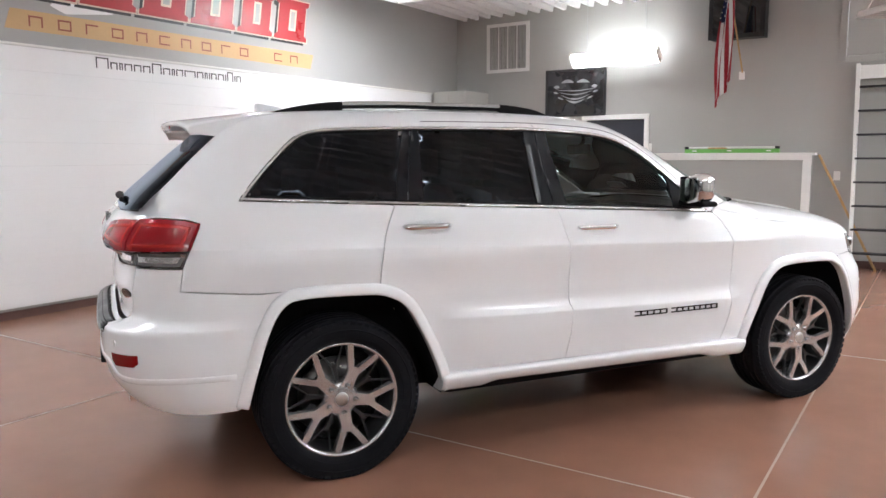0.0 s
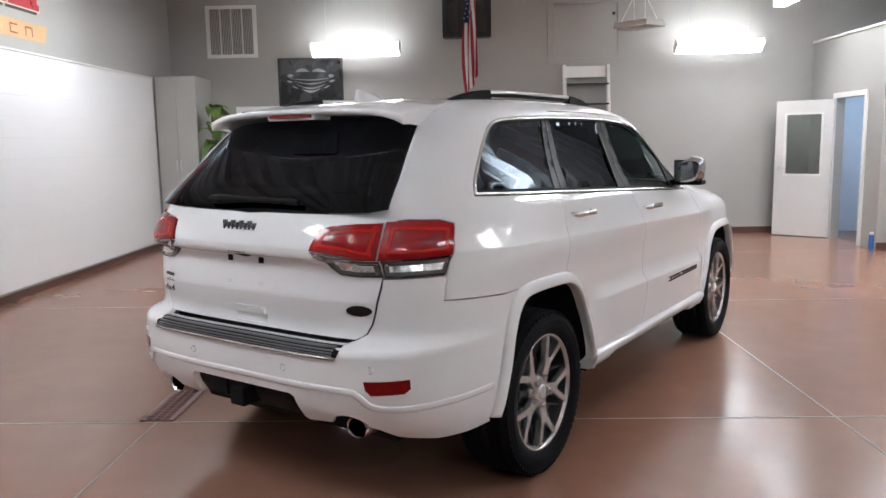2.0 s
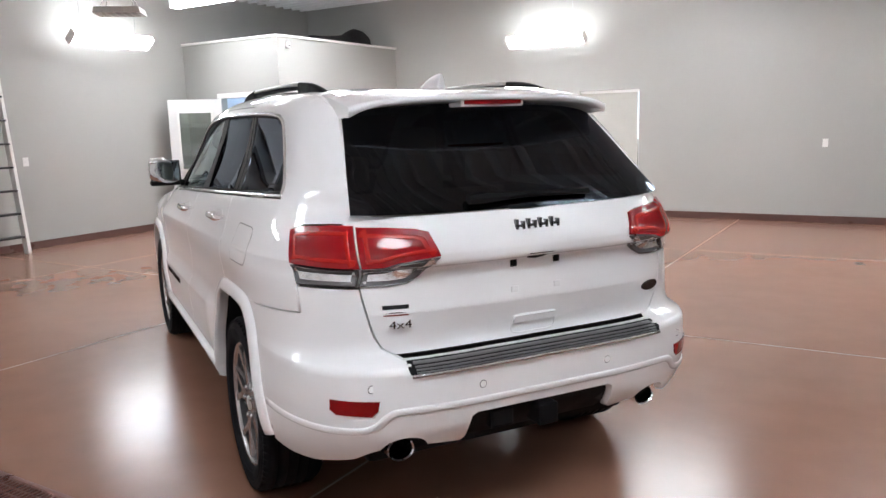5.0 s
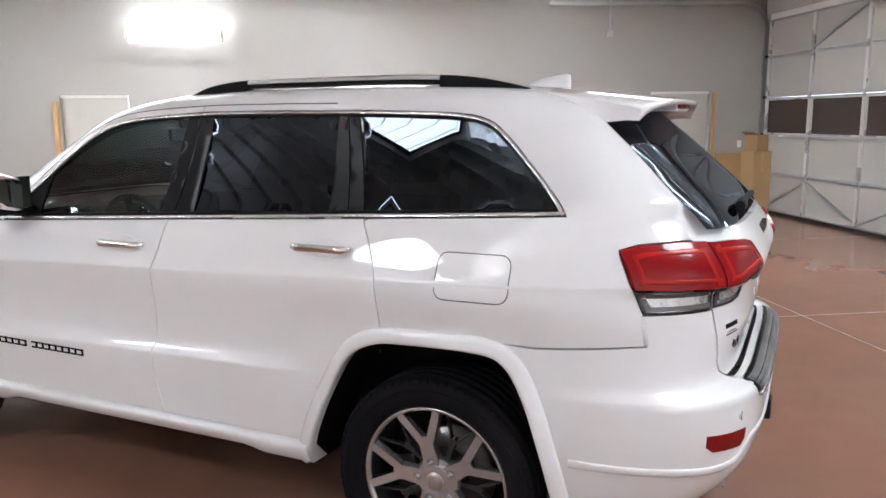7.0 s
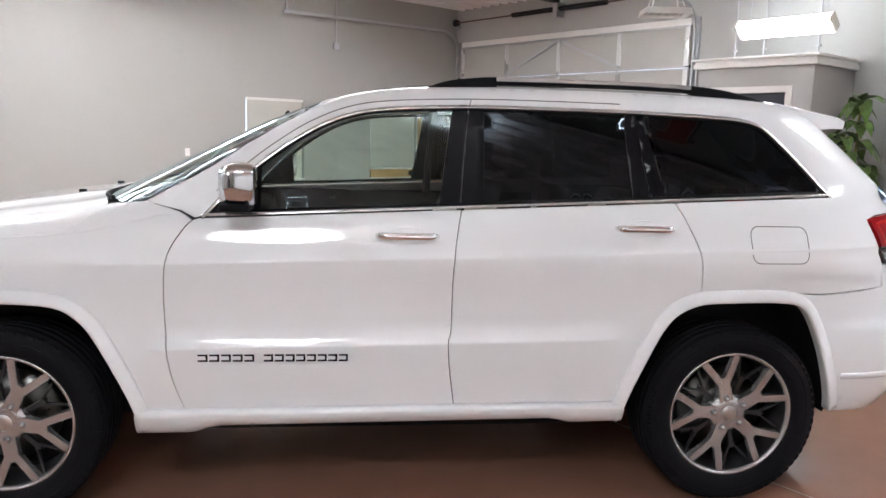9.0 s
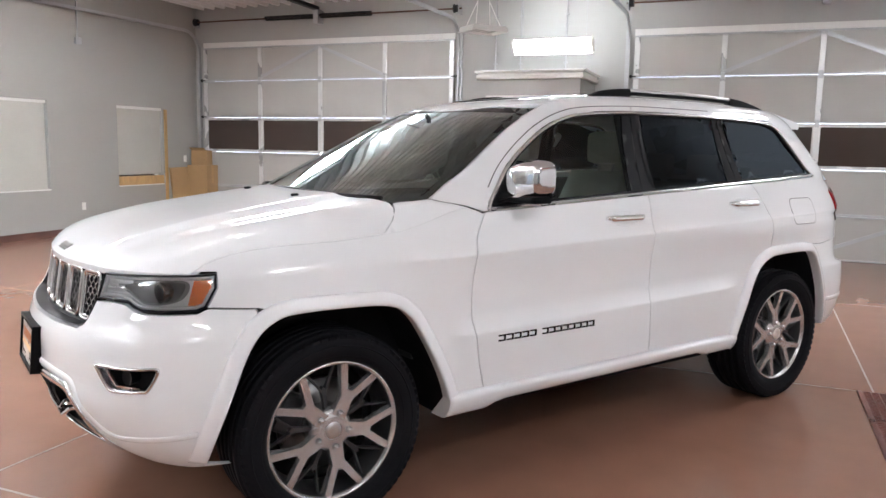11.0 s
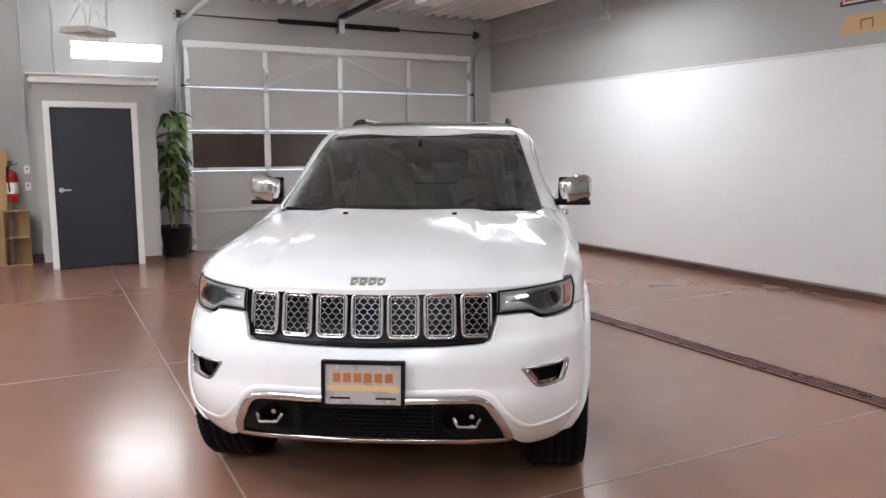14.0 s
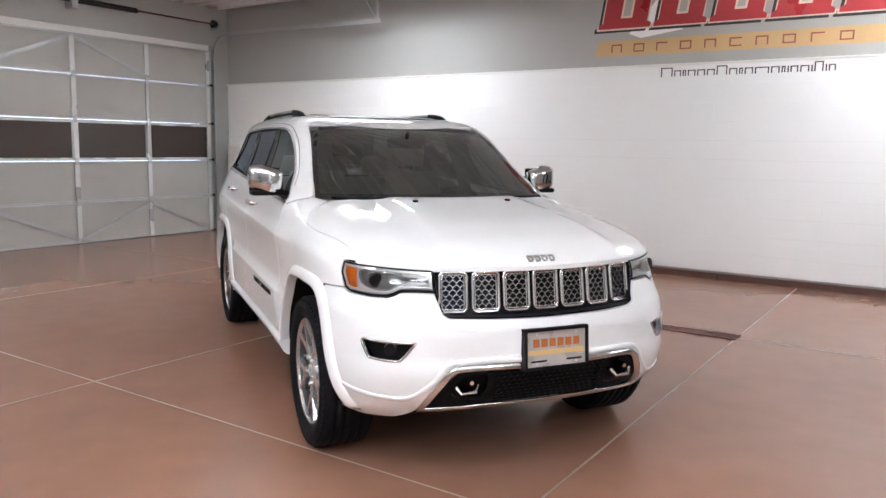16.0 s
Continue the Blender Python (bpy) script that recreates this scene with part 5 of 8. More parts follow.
on_back = round_end(body_cab, -1.0, -1)


def on_top(width, z0, z1, dome=None):
    def f(uv, off):
        x, y = uv[:, 0], uv[:, 1]
        z = halve(lambda z: width(x, z) > np.abs(y), 0 * x + z0, 0 * x + z1) + off
        if dome:
            z = z + dome(x, y)
        return np.stack([x, y, z], 1)

    return f


def hood_dome(x, y):
    y = np.abs(y)
    return 0.013 * ease(0.50, 0.43, y + 0.06 * (2.2 - x)) * ease(2.22, 2.0, x) * ease(1.05, 1.3, x) - 0.004 * ease(0.62, 0.52, y) * ease(0.42, 0.5, y) * ease(2.2, 2.0, x)


on_hood = on_top(body_low, 0.8, 1.4, hood_dome)
on_roof = on_top(body_cab, 1.45, 1.8)


def nose_uv(kind, v, z):
    """Place on the nose by its distance from the middle (y) or along the car (x)."""
    if kind == "y":
        x = float(halve(lambda x: body_low(x, z) > v, 1.2, 2.5))
        return (math.atan2(v, x - 1.2) * 1.1, z)
    return (math.atan2(float(body_low(v, z)), v - 1.2) * 1.1, z)


def tail_uv(kind, v, z, width=body_low, x0=-1.2):
    if kind == "y":
        d = float(halve(lambda d: width(x0 - d, z) > v, 0.0, 1.6))
        return (math.atan2(v, d) * 1.1, z)
    return (math.atan2(float(width(v, z)), x0 - v) * 1.1, z)


def screen_uv(v, z):
    x = float(halve(lambda x: body_cab(x, z) > v, 0.0, 1.6))
    return (math.atan2(v, x) * 1.1, z)


def spline(pts, n=6, closed=False):
    """A smooth line through points of the plane."""
    P = [np.array(p, float) for p in pts]
    out = []
    N = len(P)
    for i in range(N if closed else N - 1):
        a = P[i - 1] if i or closed else P[0]
        b, c = P[i], P[(i + 1) % N]
        d = P[(i + 2) % N] if i + 2 < N or closed else P[-1]
        for k in range(n):
            t = k / n
            out.append(tuple(0.5 * (2 * b + (c - a) * t + (2 * a - 5 * b + 4 * c - d) * t * t + (3 * b - a - 3 * c + d) * t**3)))
    if not closed:
        out.append(tuple(P[-1]))
    return out


def shifted(path, d):
    """An open line moved sideways by d (to its left)."""
    P = np.array(path, float)
    t = np.gradient(P, axis=0)
    n = np.stack([-t[:, 1], t[:, 0]], 1)
    n /= np.linalg.norm(n, axis=1)[:, None] + 1e-9
    return [tuple(p) for p in P + d * n]


def both(half):
    """A whole outline from its left half, which runs from the middle round to the middle."""
    return list(half) + [(-u, v) for u, v in reversed(half) if abs(u) > 1e-6]


def dense(loop, step):
    out = []
    for a, b in zip(loop, loop[1:] + loop[:1]):
        n = max(1, int(math.hypot(b[0] - a[0], b[1] - a[1]) / step + 0.5))
        out += [(a[0] + (b[0] - a[0]) * k / n, a[1] + (b[1] - a[1]) * k / n) for k in range(n)]
    keep = [out[0]]
    for p in out[1:]:
        if math.hypot(p[0] - keep[-1][0], p[1] - keep[-1][1]) > step * 0.2:
            keep.append(p)
    if math.hypot(keep[-1][0] - keep[0][0], keep[-1][1] - keep[0][1]) < step * 0.2:
        keep.pop()
    return keep


def inside(P, loop):
    L = np.array(loop)
    x, y = P[:, 0:1], P[:, 1:2]
    x0, y0 = L[:, 0], L[:, 1]
    x1, y1 = np.roll(x0, -1), np.roll(y0, -1)
    hit = ((y0 > y) != (y1 > y)) & (x < (x1 - x0) * (y - y0) / (y1 - y0 + 1e-12) + x0)
    return hit.sum(1) % 2 == 1


def inset(loop, d):
    """A closed outline drawn in by d all round."""
    P = np.array(loop, float)
    area = np.sum(P[:, 0] * np.roll(P[:, 1], -1) - np.roll(P[:, 0], -1) * P[:, 1])
    t = np.roll(P, -1, 0) - np.roll(P, 1, 0)
    n = np.stack([-t[:, 1], t[:, 0]], 1) * (1 if area > 0 else -1)
    n /= np.linalg.norm(n, axis=1)[:, None] + 1e-9
    return [tuple(p) for p in P + d * n]


def skin(outline, lift, holes=(), step=0.03, thick=0.014, off=0.0, gap=0.002, rows=(), bm=None, flip=False, centre=(0, 0, 0.8), lines=()):
    """A curved sheet: an outline of the plane with holes, meshed, lifted onto the car's surface, its rim turned in by thick."""
    loops = [inset(dense(list(outline), step), gap)] + [inset(dense(list(h), min(step, 0.02)), -gap) for h in holes]
    verts, edges = [], []
    for lp in loops:
        k = len(verts)
        verts += lp
        edges += [(k + i, k + (i + 1) % len(lp)) for i in range(len(lp))]
    R = np.array(verts)
    lo, hi = R.min(0), R.max(0)
    us = np.arange(lo[0] + step / 2, hi[0], step)
    vs = np.unique(np.concatenate([np.arange(lo[1] + step / 2, hi[1], step), np.array([r for r in rows if lo[1] < r < hi[1]], float)]))
    G = np.stack(np.meshgrid(us, vs), -1).reshape(-1, 2)
    for line in lines:
        G = G[np.abs(G[:, 1] - line(G[:, 0])) > 0.011]
    for line in lines:
        u = np.arange(lo[0] + 0.004, hi[0], 0.012)
        G = np.concatenate([G] + [np.stack([u, line(u) + d], 1) for d in (-0.006, 0.0, 0.006)])
    keep = inside(G, loops[0])
    for h in loops[1:]:
        keep &= ~inside(G, h)
    G = G[keep]
    if len(G):
        far = np.concatenate([np.sqrt(((g[:, None] - R[None]) ** 2).sum(2)).min(1) for g in np.array_split(G, max(1, len(G) // 500))])
        G = G[far > (0.004 if lines else step * 0.45)]
    pts = [Vector(p) for p in verts] + [Vector(p) for p in G]
    cv, ce, cf, ov, oe, of_ = geometry.delaunay_2d_cdt(pts, edges, [], 0, 1e-7)
    C = np.array([(v.x, v.y) for v in cv])
    T = np.array([f for f in cf if len(f) == 3])
    mid = C[T].mean(1)
    good = inside(mid, loops[0])
    for h in loops[1:]:
        good &= ~inside(mid, h)
    T = T[good]
    top, low = lift(C, off), lift(C, off - thick)
    if flip:
        top, low = top * (1, -1, 1), low * (1, -1, 1)
    a, b, c = top[T[:, 0]], top[T[:, 1]], top[T[:, 2]]
    nrm = np.cross(b - a, c - a)
    if (nrm * ((a + b + c) / 3 - np.array(centre))).sum() < 0:
        T = T[:, ::-1]
    bm = bm or bmesh.new()
    V = {i: bm.verts.new(top[i]) for i in np.unique(T)}
    for t in T:
        bm.faces.new([V[i] for i in t]).smooth = True
    if thick:
        cnt = {}
        for t in T:
            for i, j in ((t[0], t[1]), (t[1], t[2]), (t[2], t[0])):
                cnt[(i, j)] = True
        L = {}
        for i, j in list(cnt):
            if (j, i) not in cnt:
                for k in (i, j):
                    if k not in L:
                        L[k] = bm.verts.new(low[k])
                f = bm.faces.new((V[j], V[i], L[i], L[j]))
                f.smooth = True
                e = bm.edges.get((V[i], V[j]))
                if e:
                    e.smooth = False
    return bm


def strip(path, lift, w, h, off=0.0, flip=False, bm=None, closed=False):
    """A trim bead along a line on the surface: w wide in the surface, h proud of it, with chamfered edges."""
    P = dense(list(path), 0.025) if closed else path
    P = np.array(P, float)
    if closed:
        t = np.roll(P, -1, 0) - np.roll(P, 1, 0)
    else:
        t = np.gradient(P, axis=0)
    n = np.stack([-t[:, 1], t[:, 0]], 1)
    n /= np.linalg.norm(n, axis=1)[:, None] + 1e-9
    secs = ((-0.5, -0.003), (-0.5, h * 0.5), (-0.28, h), (0.28, h), (0.5, h * 0.5), (0.5, -0.003))
    rings = [lift(P + n * (w * a), off + b) for a, b in secs]
    if flip:
        rings = [r * (1, -1, 1) for r in rings]
    bm = bm or bmesh.new()
    V = [[bm.verts.new(r[i]) for r in rings] for i in range(len(P))]
    made = []
    N = len(P)
    for i in range(N if closed else N - 1):
        a, b = V[i], V[(i + 1) % N]
        for k in range(len(secs) - 1):
            made.append(bm.faces.new((a[k], b[k], b[k + 1], a[k + 1])))
    if not closed:
        made += [bm.faces.new(V[0]), bm.faces.new(V[-1][::-1])]
    for f in made:
        f.smooth = True
    bmesh.ops.recalc_face_normals(bm, faces=made)
    return bm


CAR = empty("car", pose(0.026, 0.176, 0, 0, 0, -32.87))
tagged(CAR, "clean white mid-size SUV with chrome trim and grey alloys", "car")


def cpart(name, bm, mat, label="", parent=None):
    return part(name, bm, PM[mat] if isinstance(mat, str) else mat, parent or CAR, label)


# arches: lines over the wheels, from the rocker to the bumper
ARCH_F = spline([(0.94, 0.345), (0.985, 0.49), (1.085, 0.69), (1.165, 0.797), (1.28, 0.844), (1.58, 0.850), (1.70, 0.826), (1.785, 0.74), (1.866, 0.54), (1.905, 0.42), (1.918, 0.33)], 5)
ARCH_R = spline([(-0.955, 0.36), (-1.0, 0.50), (-1.078, 0.67), (-1.155, 0.795), (-1.25, 0.850), (-1.36, 0.864), (-1.62, 0.866), (-1.72, 0.836), (-1.79, 0.72), (-1.85, 0.54), (-1.885, 0.395)], 5)
OUT_F, OUT_R = shifted(ARCH_F, 0.05), shifted(ARCH_R, -0.05)


def upto(path, test):
    return [p for p in path if test(p)]


SEAM_FRONT = spline([(0.775, 0.437), (0.815, 0.56), (0.838, 0.70), (0.845, 0.88), (0.828, 1.04), (0.775, 1.135), (0.742, 1.168)], 5)
SEAM_MID = spline([(-0.268, 0.447), (-0.245, 0.60), (-0.238, 0.705), (-0.250, 0.76), (-0.252, 1.0), (-0.272, 1.15), (-0.285, 1.217)], 5)
SEAM_REAR = spline([(-1.274, 0.90), (-1.268, 1.0), (-1.248, 1.10), (-1.205, 1.20), (-1.172, 1.258)], 5)
DLO_TOP = spline([(0.715, 1.178), (0.63, 1.275), (0.52, 1.378), (0.40, 1.468), (0.29, 1.535), (0.16, 1.588), (0.0, 1.617), (-0.33, 1.635), (-0.70, 1.637), (-1.03, 1.634), (-1.30, 1.627), (-1.47, 1.618), (-1.565, 1.600), (-1.632, 1.560), (-1.75, 1.445), (-1.85, 1.335), (-1.876, 1.300)], 5)
DLO_LOW = [(x, float(belt(x)) + 0.006) for x in np.linspace(-1.86, 0.715, 60)]
FOLDS = (high_crease, low_crease)


def hood_y(x):
    return 0.793 + 0.058 * float(ease(1.95, 1.35, x)) - 0.025 * float(ease(1.15, 1.0, x))


X_CORNER = float(halve(lambda x: body_low(x, 1.0) > 0.793, 1.2, 2.5))
HOOD_EDGE = [(x, float(halve(lambda z: body_low(x, z) > hood_y(x), 0.8, 1.4))) for x in np.linspace(1.22, X_CORNER - 0.004, 28)]
WING_TOP = [(x, 1.195 + (HOOD_EDGE[0][1] - 1.195) * float(ease(0.74, 1.24, x))) for x in np.linspace(0.80, 1.20, 12)]
PILLAR_A = [(float(halve(lambda x: body_cab(x, z) > y, 0.0, 1.6)), z) for z, y in [(z, 0.742 - 0.33 * (z - 1.22)) for z in np.linspace(1.225, 1.615, 16)]]
ROOF_EDGE = [(x, float(halve(lambda z: body_cab(x, z) > 0.585, 1.45, 1.8))) for x in np.linspace(0.20, -1.82, 50)]
PILLAR_D = [(-1.0 - float(halve(lambda d: body_cab(-1.0 - d, z) > y, 0.0, 1.6)), z) for z, y in [(z, 0.676 - 0.315 * (z - 1.25)) for z in np.linspace(1.625, 1.262, 12)]]
TAIL_TIP = [(-2.045, 1.205), (-2.05, 1.19), (-2.095, 1.09), (-2.125, 1.018)]
gate_y = pchip((0.76, 0.50), (0.772, 0.545), (0.80, 0.592), (0.93, 0.640), (1.03, 0.658), (1.25, 0.690))

CORNER_Z = float(on_hood(np.array([[1.12, 0.70]]), 0.0)[0][2])

for sgn, side in ((1, False), (-1, True)):
    # front wing
    top = WING_TOP + HOOD_EDGE
    wing = SEAM_FRONT + top + [(1.868, 1.003), (1.871, 0.95), (1.905, 0.885), (1.75, 0.876)] + upto(OUT_F[::-1], lambda p: p[1] > 0.47 and p[0] < 1.745) + [(0.915, 0.439)]
    cpart("front_wing", skin(inset(wing, 0.0), on_side, step=0.028, lines=FOLDS, flip=side), "paint")
    # corner of the wing between bonnet, cowl and windscreen pillar
    outer = on_side(np.array(WING_TOP + [HOOD_EDGE[0]]), 0.0)
    inner = on_side(np.array([(0.80, 1.195), (0.86, 1.2055), (0.90, 1.213), PILLAR_A[0]]), 0.0)

    def on_corner(uv, off):
        x, y = uv[:, 0], uv[:, 1]
        yo, zo = np.interp(x, outer[:, 0], outer[:, 1]), np.interp(x, outer[:, 0], outer[:, 2])
        yi, zi = np.interp(x, [0.80, 0.90, PILLAR_A[0][0], 1.10, 1.22], [inner[0][1] - 0.01, inner[2][1], inner[3][1], 0.70, 0.70]), np.interp(x, [0.80, 0.90, PILLAR_A[0][0], 1.06, 1.12, 1.22], [1.195, 1.213, 1.223, 1.212, CORNER_Z, CORNER_Z - 0.010])
        t = np.clip((yo - y) / np.maximum(yo - yi, 0.004), 0, 1.2)
        return np.stack([x, y, zo + (zi - zo) * np.sin(np.clip(t, 0, 1) * math.pi / 2) ** 0.9 + off], 1)

    patch = [(p[0], p[1]) for p in outer] + [(1.195, 0.838), (1.155, 0.808), (1.118, 0.760), (1.095, 0.705), (1.075, 0.700), (1.03, 0.722)] + [(p[0], p[1]) for p in inner[:0:-1]]
    cpart("wing_corner", skin(patch, on_corner, step=0.02, gap=0.0, thick=0.02, flip=side), "paint")
    door = SEAM_FRONT + [(x, float(belt(x)) + 0.003) for x in np.linspace(0.72, -0.285, 20)] + SEAM_MID[::-1]
    fd = cpart("front_door", skin(door, on_side, step=0.026, lines=FOLDS, flip=side), "paint")
    rdoor = SEAM_MID + [(x, float(belt(x)) + 0.003) for x in np.linspace(-0.30, -1.172, 20)] + SEAM_REAR[::-1] + upto(OUT_R[::-1], lambda p: p[0] > -1.27 and p[1] > 0.452) + [(-0.945, 0.449)]
    rd = cpart("rear_door", skin(rdoor, on_side, step=0.026, lines=FOLDS, flip=side), "paint")
    quarter = (SEAM_REAR + [(x, float(belt(x)) + 0.003) for x in np.linspace(-1.19, -1.88, 16)] + DLO_TOP[::-1] + [(0.74, 1.172), (0.80, 1.195), (0.90, 1.213)] + PILLAR_A + ROOF_EDGE + PILLAR_D
               + [(-2.285, 1.2285), (-2.20, 1.2285), (-2.10, 1.2215)] + TAIL_TIP + [(-2.138, 0.9195), (-1.81, 0.8985)] + upto(OUT_R[::-1], lambda p: p[1] > 0.89 and p[0] < -1.274))
    cpart("body_side", skin(quarter, on_side, step=0.026, lines=FOLDS, flip=side), "paint")
    # sill: a rounded shoulder under the doors, deeper at both ends
    xs = np.concatenate([np.linspace(0.960, 0.70, 11), np.linspace(0.64, -0.66, 28), np.linspace(-0.70, -0.970, 11)])
    drop = 0.030 * ease(0.66, 0.76, xs) + 0.022 * ease(-0.66, -0.76, xs)
    top_z, low_z = 0.437 + 0.006 * (0.9 - xs), 0.362 + 0.010 * (0.7 - xs) - drop
    rows3 = []
    for part_z, off in ((1.0, -0.012), (0.985, 0.006), (0.94, 0.020), (0.86, 0.029), (0.72, 0.033), (0.45, 0.030), (0.18, 0.022), (0.05, 0.012), (0.0, -0.004), (-0.02, -0.08)):
        rows3.append(on_side(np.stack([xs, low_z + (top_z - low_z) * part_z], 1), off) * (1, sgn, 1))
    bm = bmesh.new()
    V = [[bm.verts.new(p) for p in r] for r in rows3]
    for r0, r1 in zip(V, V[1:]):
        for k in range(len(r0) - 1):
            bm.faces.new((r0[k], r0[k + 1], r1[k + 1], r1[k])).smooth = True
    for k in (0, -1):
        bm.faces.new([r[k] for r in V])
    bmesh.ops.recalc_face_normals(bm, faces=bm.faces)
    cpart("rocker_panel", bm, "paint", "white sill under the doors")
    for nm, path, way in (("front_arch_flare", ARCH_F, 1), ("rear_arch_flare", ARCH_R, -1)):
        rows3 = []
        for d, off in ((0.052, -0.004), (0.051, 0.007), (0.047, 0.013), (0.032, 0.020), (0.014, 0.025), (0.004, 0.025), (0.0, 0.020), (0.001, 0.002), (0.003, -0.03)):
            rows3.append(on_side(np.array(shifted(path, way * d)), off) * (1, sgn, 1))
        bm = bmesh.new()
        V = [[bm.verts.new(p) for p in r] for r in rows3]
        for r0, r1 in zip(V, V[1:]):
            for k in range(len(r0) - 1):
                bm.faces.new((r0[k], r0[k + 1], r1[k + 1], r1[k])).smooth = True
        for k in (0, -1):
            bm.faces.new([r[k] for r in V])
        bmesh.ops.recalc_face_normals(bm, faces=bm.faces)
        cpart(nm, bm, "paint", "white wheel-arch flare")
    # inside of the wheel houses, drawn in from the arch lines
    for nm, path, way in (("front_wheel_house", ARCH_F, 1), ("rear_wheel_house", ARCH_R, -1)):
        line = np.array([(path[0][0], path[0][1] - 0.02)] + shifted(path, way * 0.004) + [(path[-1][0], path[-1][1] - 0.02)])
        edge = on_side(line, -0.012)
        edge[:, 1] = np.maximum(edge[:, 1], 0.80)
        bm = bmesh.new()
        ring = [[bm.verts.new((x, sgn * (y if d is None else d), z)) for x, y, z in edge] for d in (None, 0.64)]
        for k in range(len(line) - 1):
            bm.faces.new((ring[0][k], ring[0][k + 1], ring[1][k + 1], ring[1][k])).smooth = True
        bm.faces.new(ring[1])
        bmesh.ops.recalc_face_normals(bm, faces=bm.faces)
        cpart(nm, bm, "trim_black", "black plastic wheel-house liner")
    # glass and pillars between the belt and the roof
    glass_top = [p for p in shifted(DLO_TOP, 0.017)]
    lowz = lambda x: float(belt(x)) + 0.022

    def top_at(x):
        P = np.array(glass_top)[::-1]
        return float(np.interp(x, P[:, 0], P[:, 1]))

    def pane(x0b, x0t, x1b, x1t, n=14):
        lo = [(x, lowz(x)) for x in np.linspace(x0b, x1b, n)]
        hi = [(x, top_at(x)) for x in np.linspace(x1t, x0t, n * 3)]
        return lo + hi

    fg = [(x, lowz(x)) for x in np.linspace(-0.205, 0.50, 16)] + [(0.50, lowz(0.50)), (0.497, top_at(0.497))] + [(x, top_at(x)) for x in np.linspace(0.49, -0.262, 40)]
    cpart("front_door_glass", skin(fg, on_glass, step=0.04, off=-0.010, thick=0.0, gap=0, flip=side), "wind", "lightly tinted front door glass", fd)
    cpart("rear_door_glass", skin(pane(-0.375, -0.385, -1.005, -0.985), on_glass, step=0.04, off=-0.010, thick=0, gap=0, flip=side), "tint", "dark privacy glass", rd)
    qg = [(x, lowz(x)) for x in np.linspace(-1.145, -1.825, 14)] + [p for p in glass_top[::-1] if p[0] < -1.065 and p[1] > lowz(p[0]) + 0.012]
    cpart("quarter_glass", skin(qg, on_glass, step=0.04, off=-0.009, thick=0, gap=0, flip=side), "tint", "dark privacy glass")
    cpart("b_pillar_trim", skin(pane(-0.200, -0.258, -0.28, -0.322), on_glass, step=0.03, off=-0.006, thick=0.01, gap=0, flip=side), "gloss_black", "gloss black pillar trim", fd)
    cpart("b_pillar_trim", skin(pane(-0.286, -0.327, -0.38, -0.39), on_glass, step=0.03, off=-0.006, thick=0.01, gap=0, flip=side), "gloss_black", "gloss black pillar trim", rd)
    cpart("c_pillar_trim", skin(pane(-1.003, -0.983, -1.083, -1.022), on_glass, step=0.03, off=-0.006, thick=0.01, gap=0, flip=side), "gloss_black", "gloss black pillar trim", rd)
    cpart("c_pillar_trim", skin(pane(-1.089, -1.028, -1.148, -1.068), on_glass, step=0.03, off=-0.007, thick=0.01, gap=0, flip=side), "gloss_black", "gloss black pillar trim")
    sail = [(x, lowz(x)) for x in np.linspace(0.497, 0.675, 6)] + [(x, top_at(x)) for x in np.linspace(0.655, 0.50, 8)]
    cpart("mirror_sail", skin(sail, on_glass, step=0.03, off=-0.004, thick=0.01, gap=0, flip=side), "trim_black", "", fd)
    loop = [p for p in DLO_TOP] + DLO_LOW
    cpart("window_surround", strip(inset(loop, 0.007), on_side, 0.011, 0.006, off=0.0, flip=side, closed=True), "bright", "bright chrome window surround")
    cpart("window_seal", strip(inset(loop, 0.017), on_side, 0.010, 0.003, off=-0.005, flip=side, closed=True), "trim_black")
    # door frame seam above the glass
    bm = strip(shifted([p for p in DLO_TOP if -1.02 < p[0] < 0.66 and p[1] > 1.24], -0.026), on_side, 0.004, 0.0006, flip=side)
    cpart("door_frame_seam", bm, "seam_grey")
    cpart("door_frame_seam", strip([(-0.327, 1.632), (-0.338, 1.658)], on_side, 0.003, 0.0004, flip=side), "seam_grey")
    # handles
    for dd, x0, x1, z0 in ((fd, 0.055, -0.195, 1.122), (rd, -0.905, -1.155, 1.162)):
        c = (x0 + x1) / 2
        cup = [(c + 0.085 * math.cos(t), z0 - 0.004 + 0.034 * math.sin(t)) for t in np.linspace(0, math.tau, 28)[:-1]]
        cpart("handle_cup", strip(inset(cup, 0.0), on_side, 0.004, 0.0012, flip=side, closed=True), "paint", "", dd)
        bm = bmesh.new()
        ring = []
        for t in np.linspace(0, 1, 25):
            x = x0 + (x1 - x0) * t
            y = float(side_y(x, z0)) + 0.010 + 0.030 * min(1, math.sin(math.pi * t) * 2.2) ** 0.7
            hh = 0.0145 * (0.55 + 0.45 * min(1, math.sin(math.pi * t) * 4))
            ring.append([bm.verts.new((x, sgn * (y + 0.009 * math.cos(q)), z0 + hh * math.sin(q))) for q in np.linspace(0, math.tau, 13)[:-1]])
        for a, b in zip(ring, ring[1:]):
            for k in range(12):
                bm.faces.new((a[k], a[(k + 1) % 12], b[(k + 1) % 12], b[k])).smooth = True
        bm.faces.new(ring[0])
        bm.faces.new(ring[-1])
        for xx in (x0 - 0.018, x1 + 0.018):
            yy = float(side_y(xx, z0))
            rod((xx, sgn * (yy - 0.01), z0), (xx, sgn * (yy + 0.03), z0), 0.011, 10, bm)
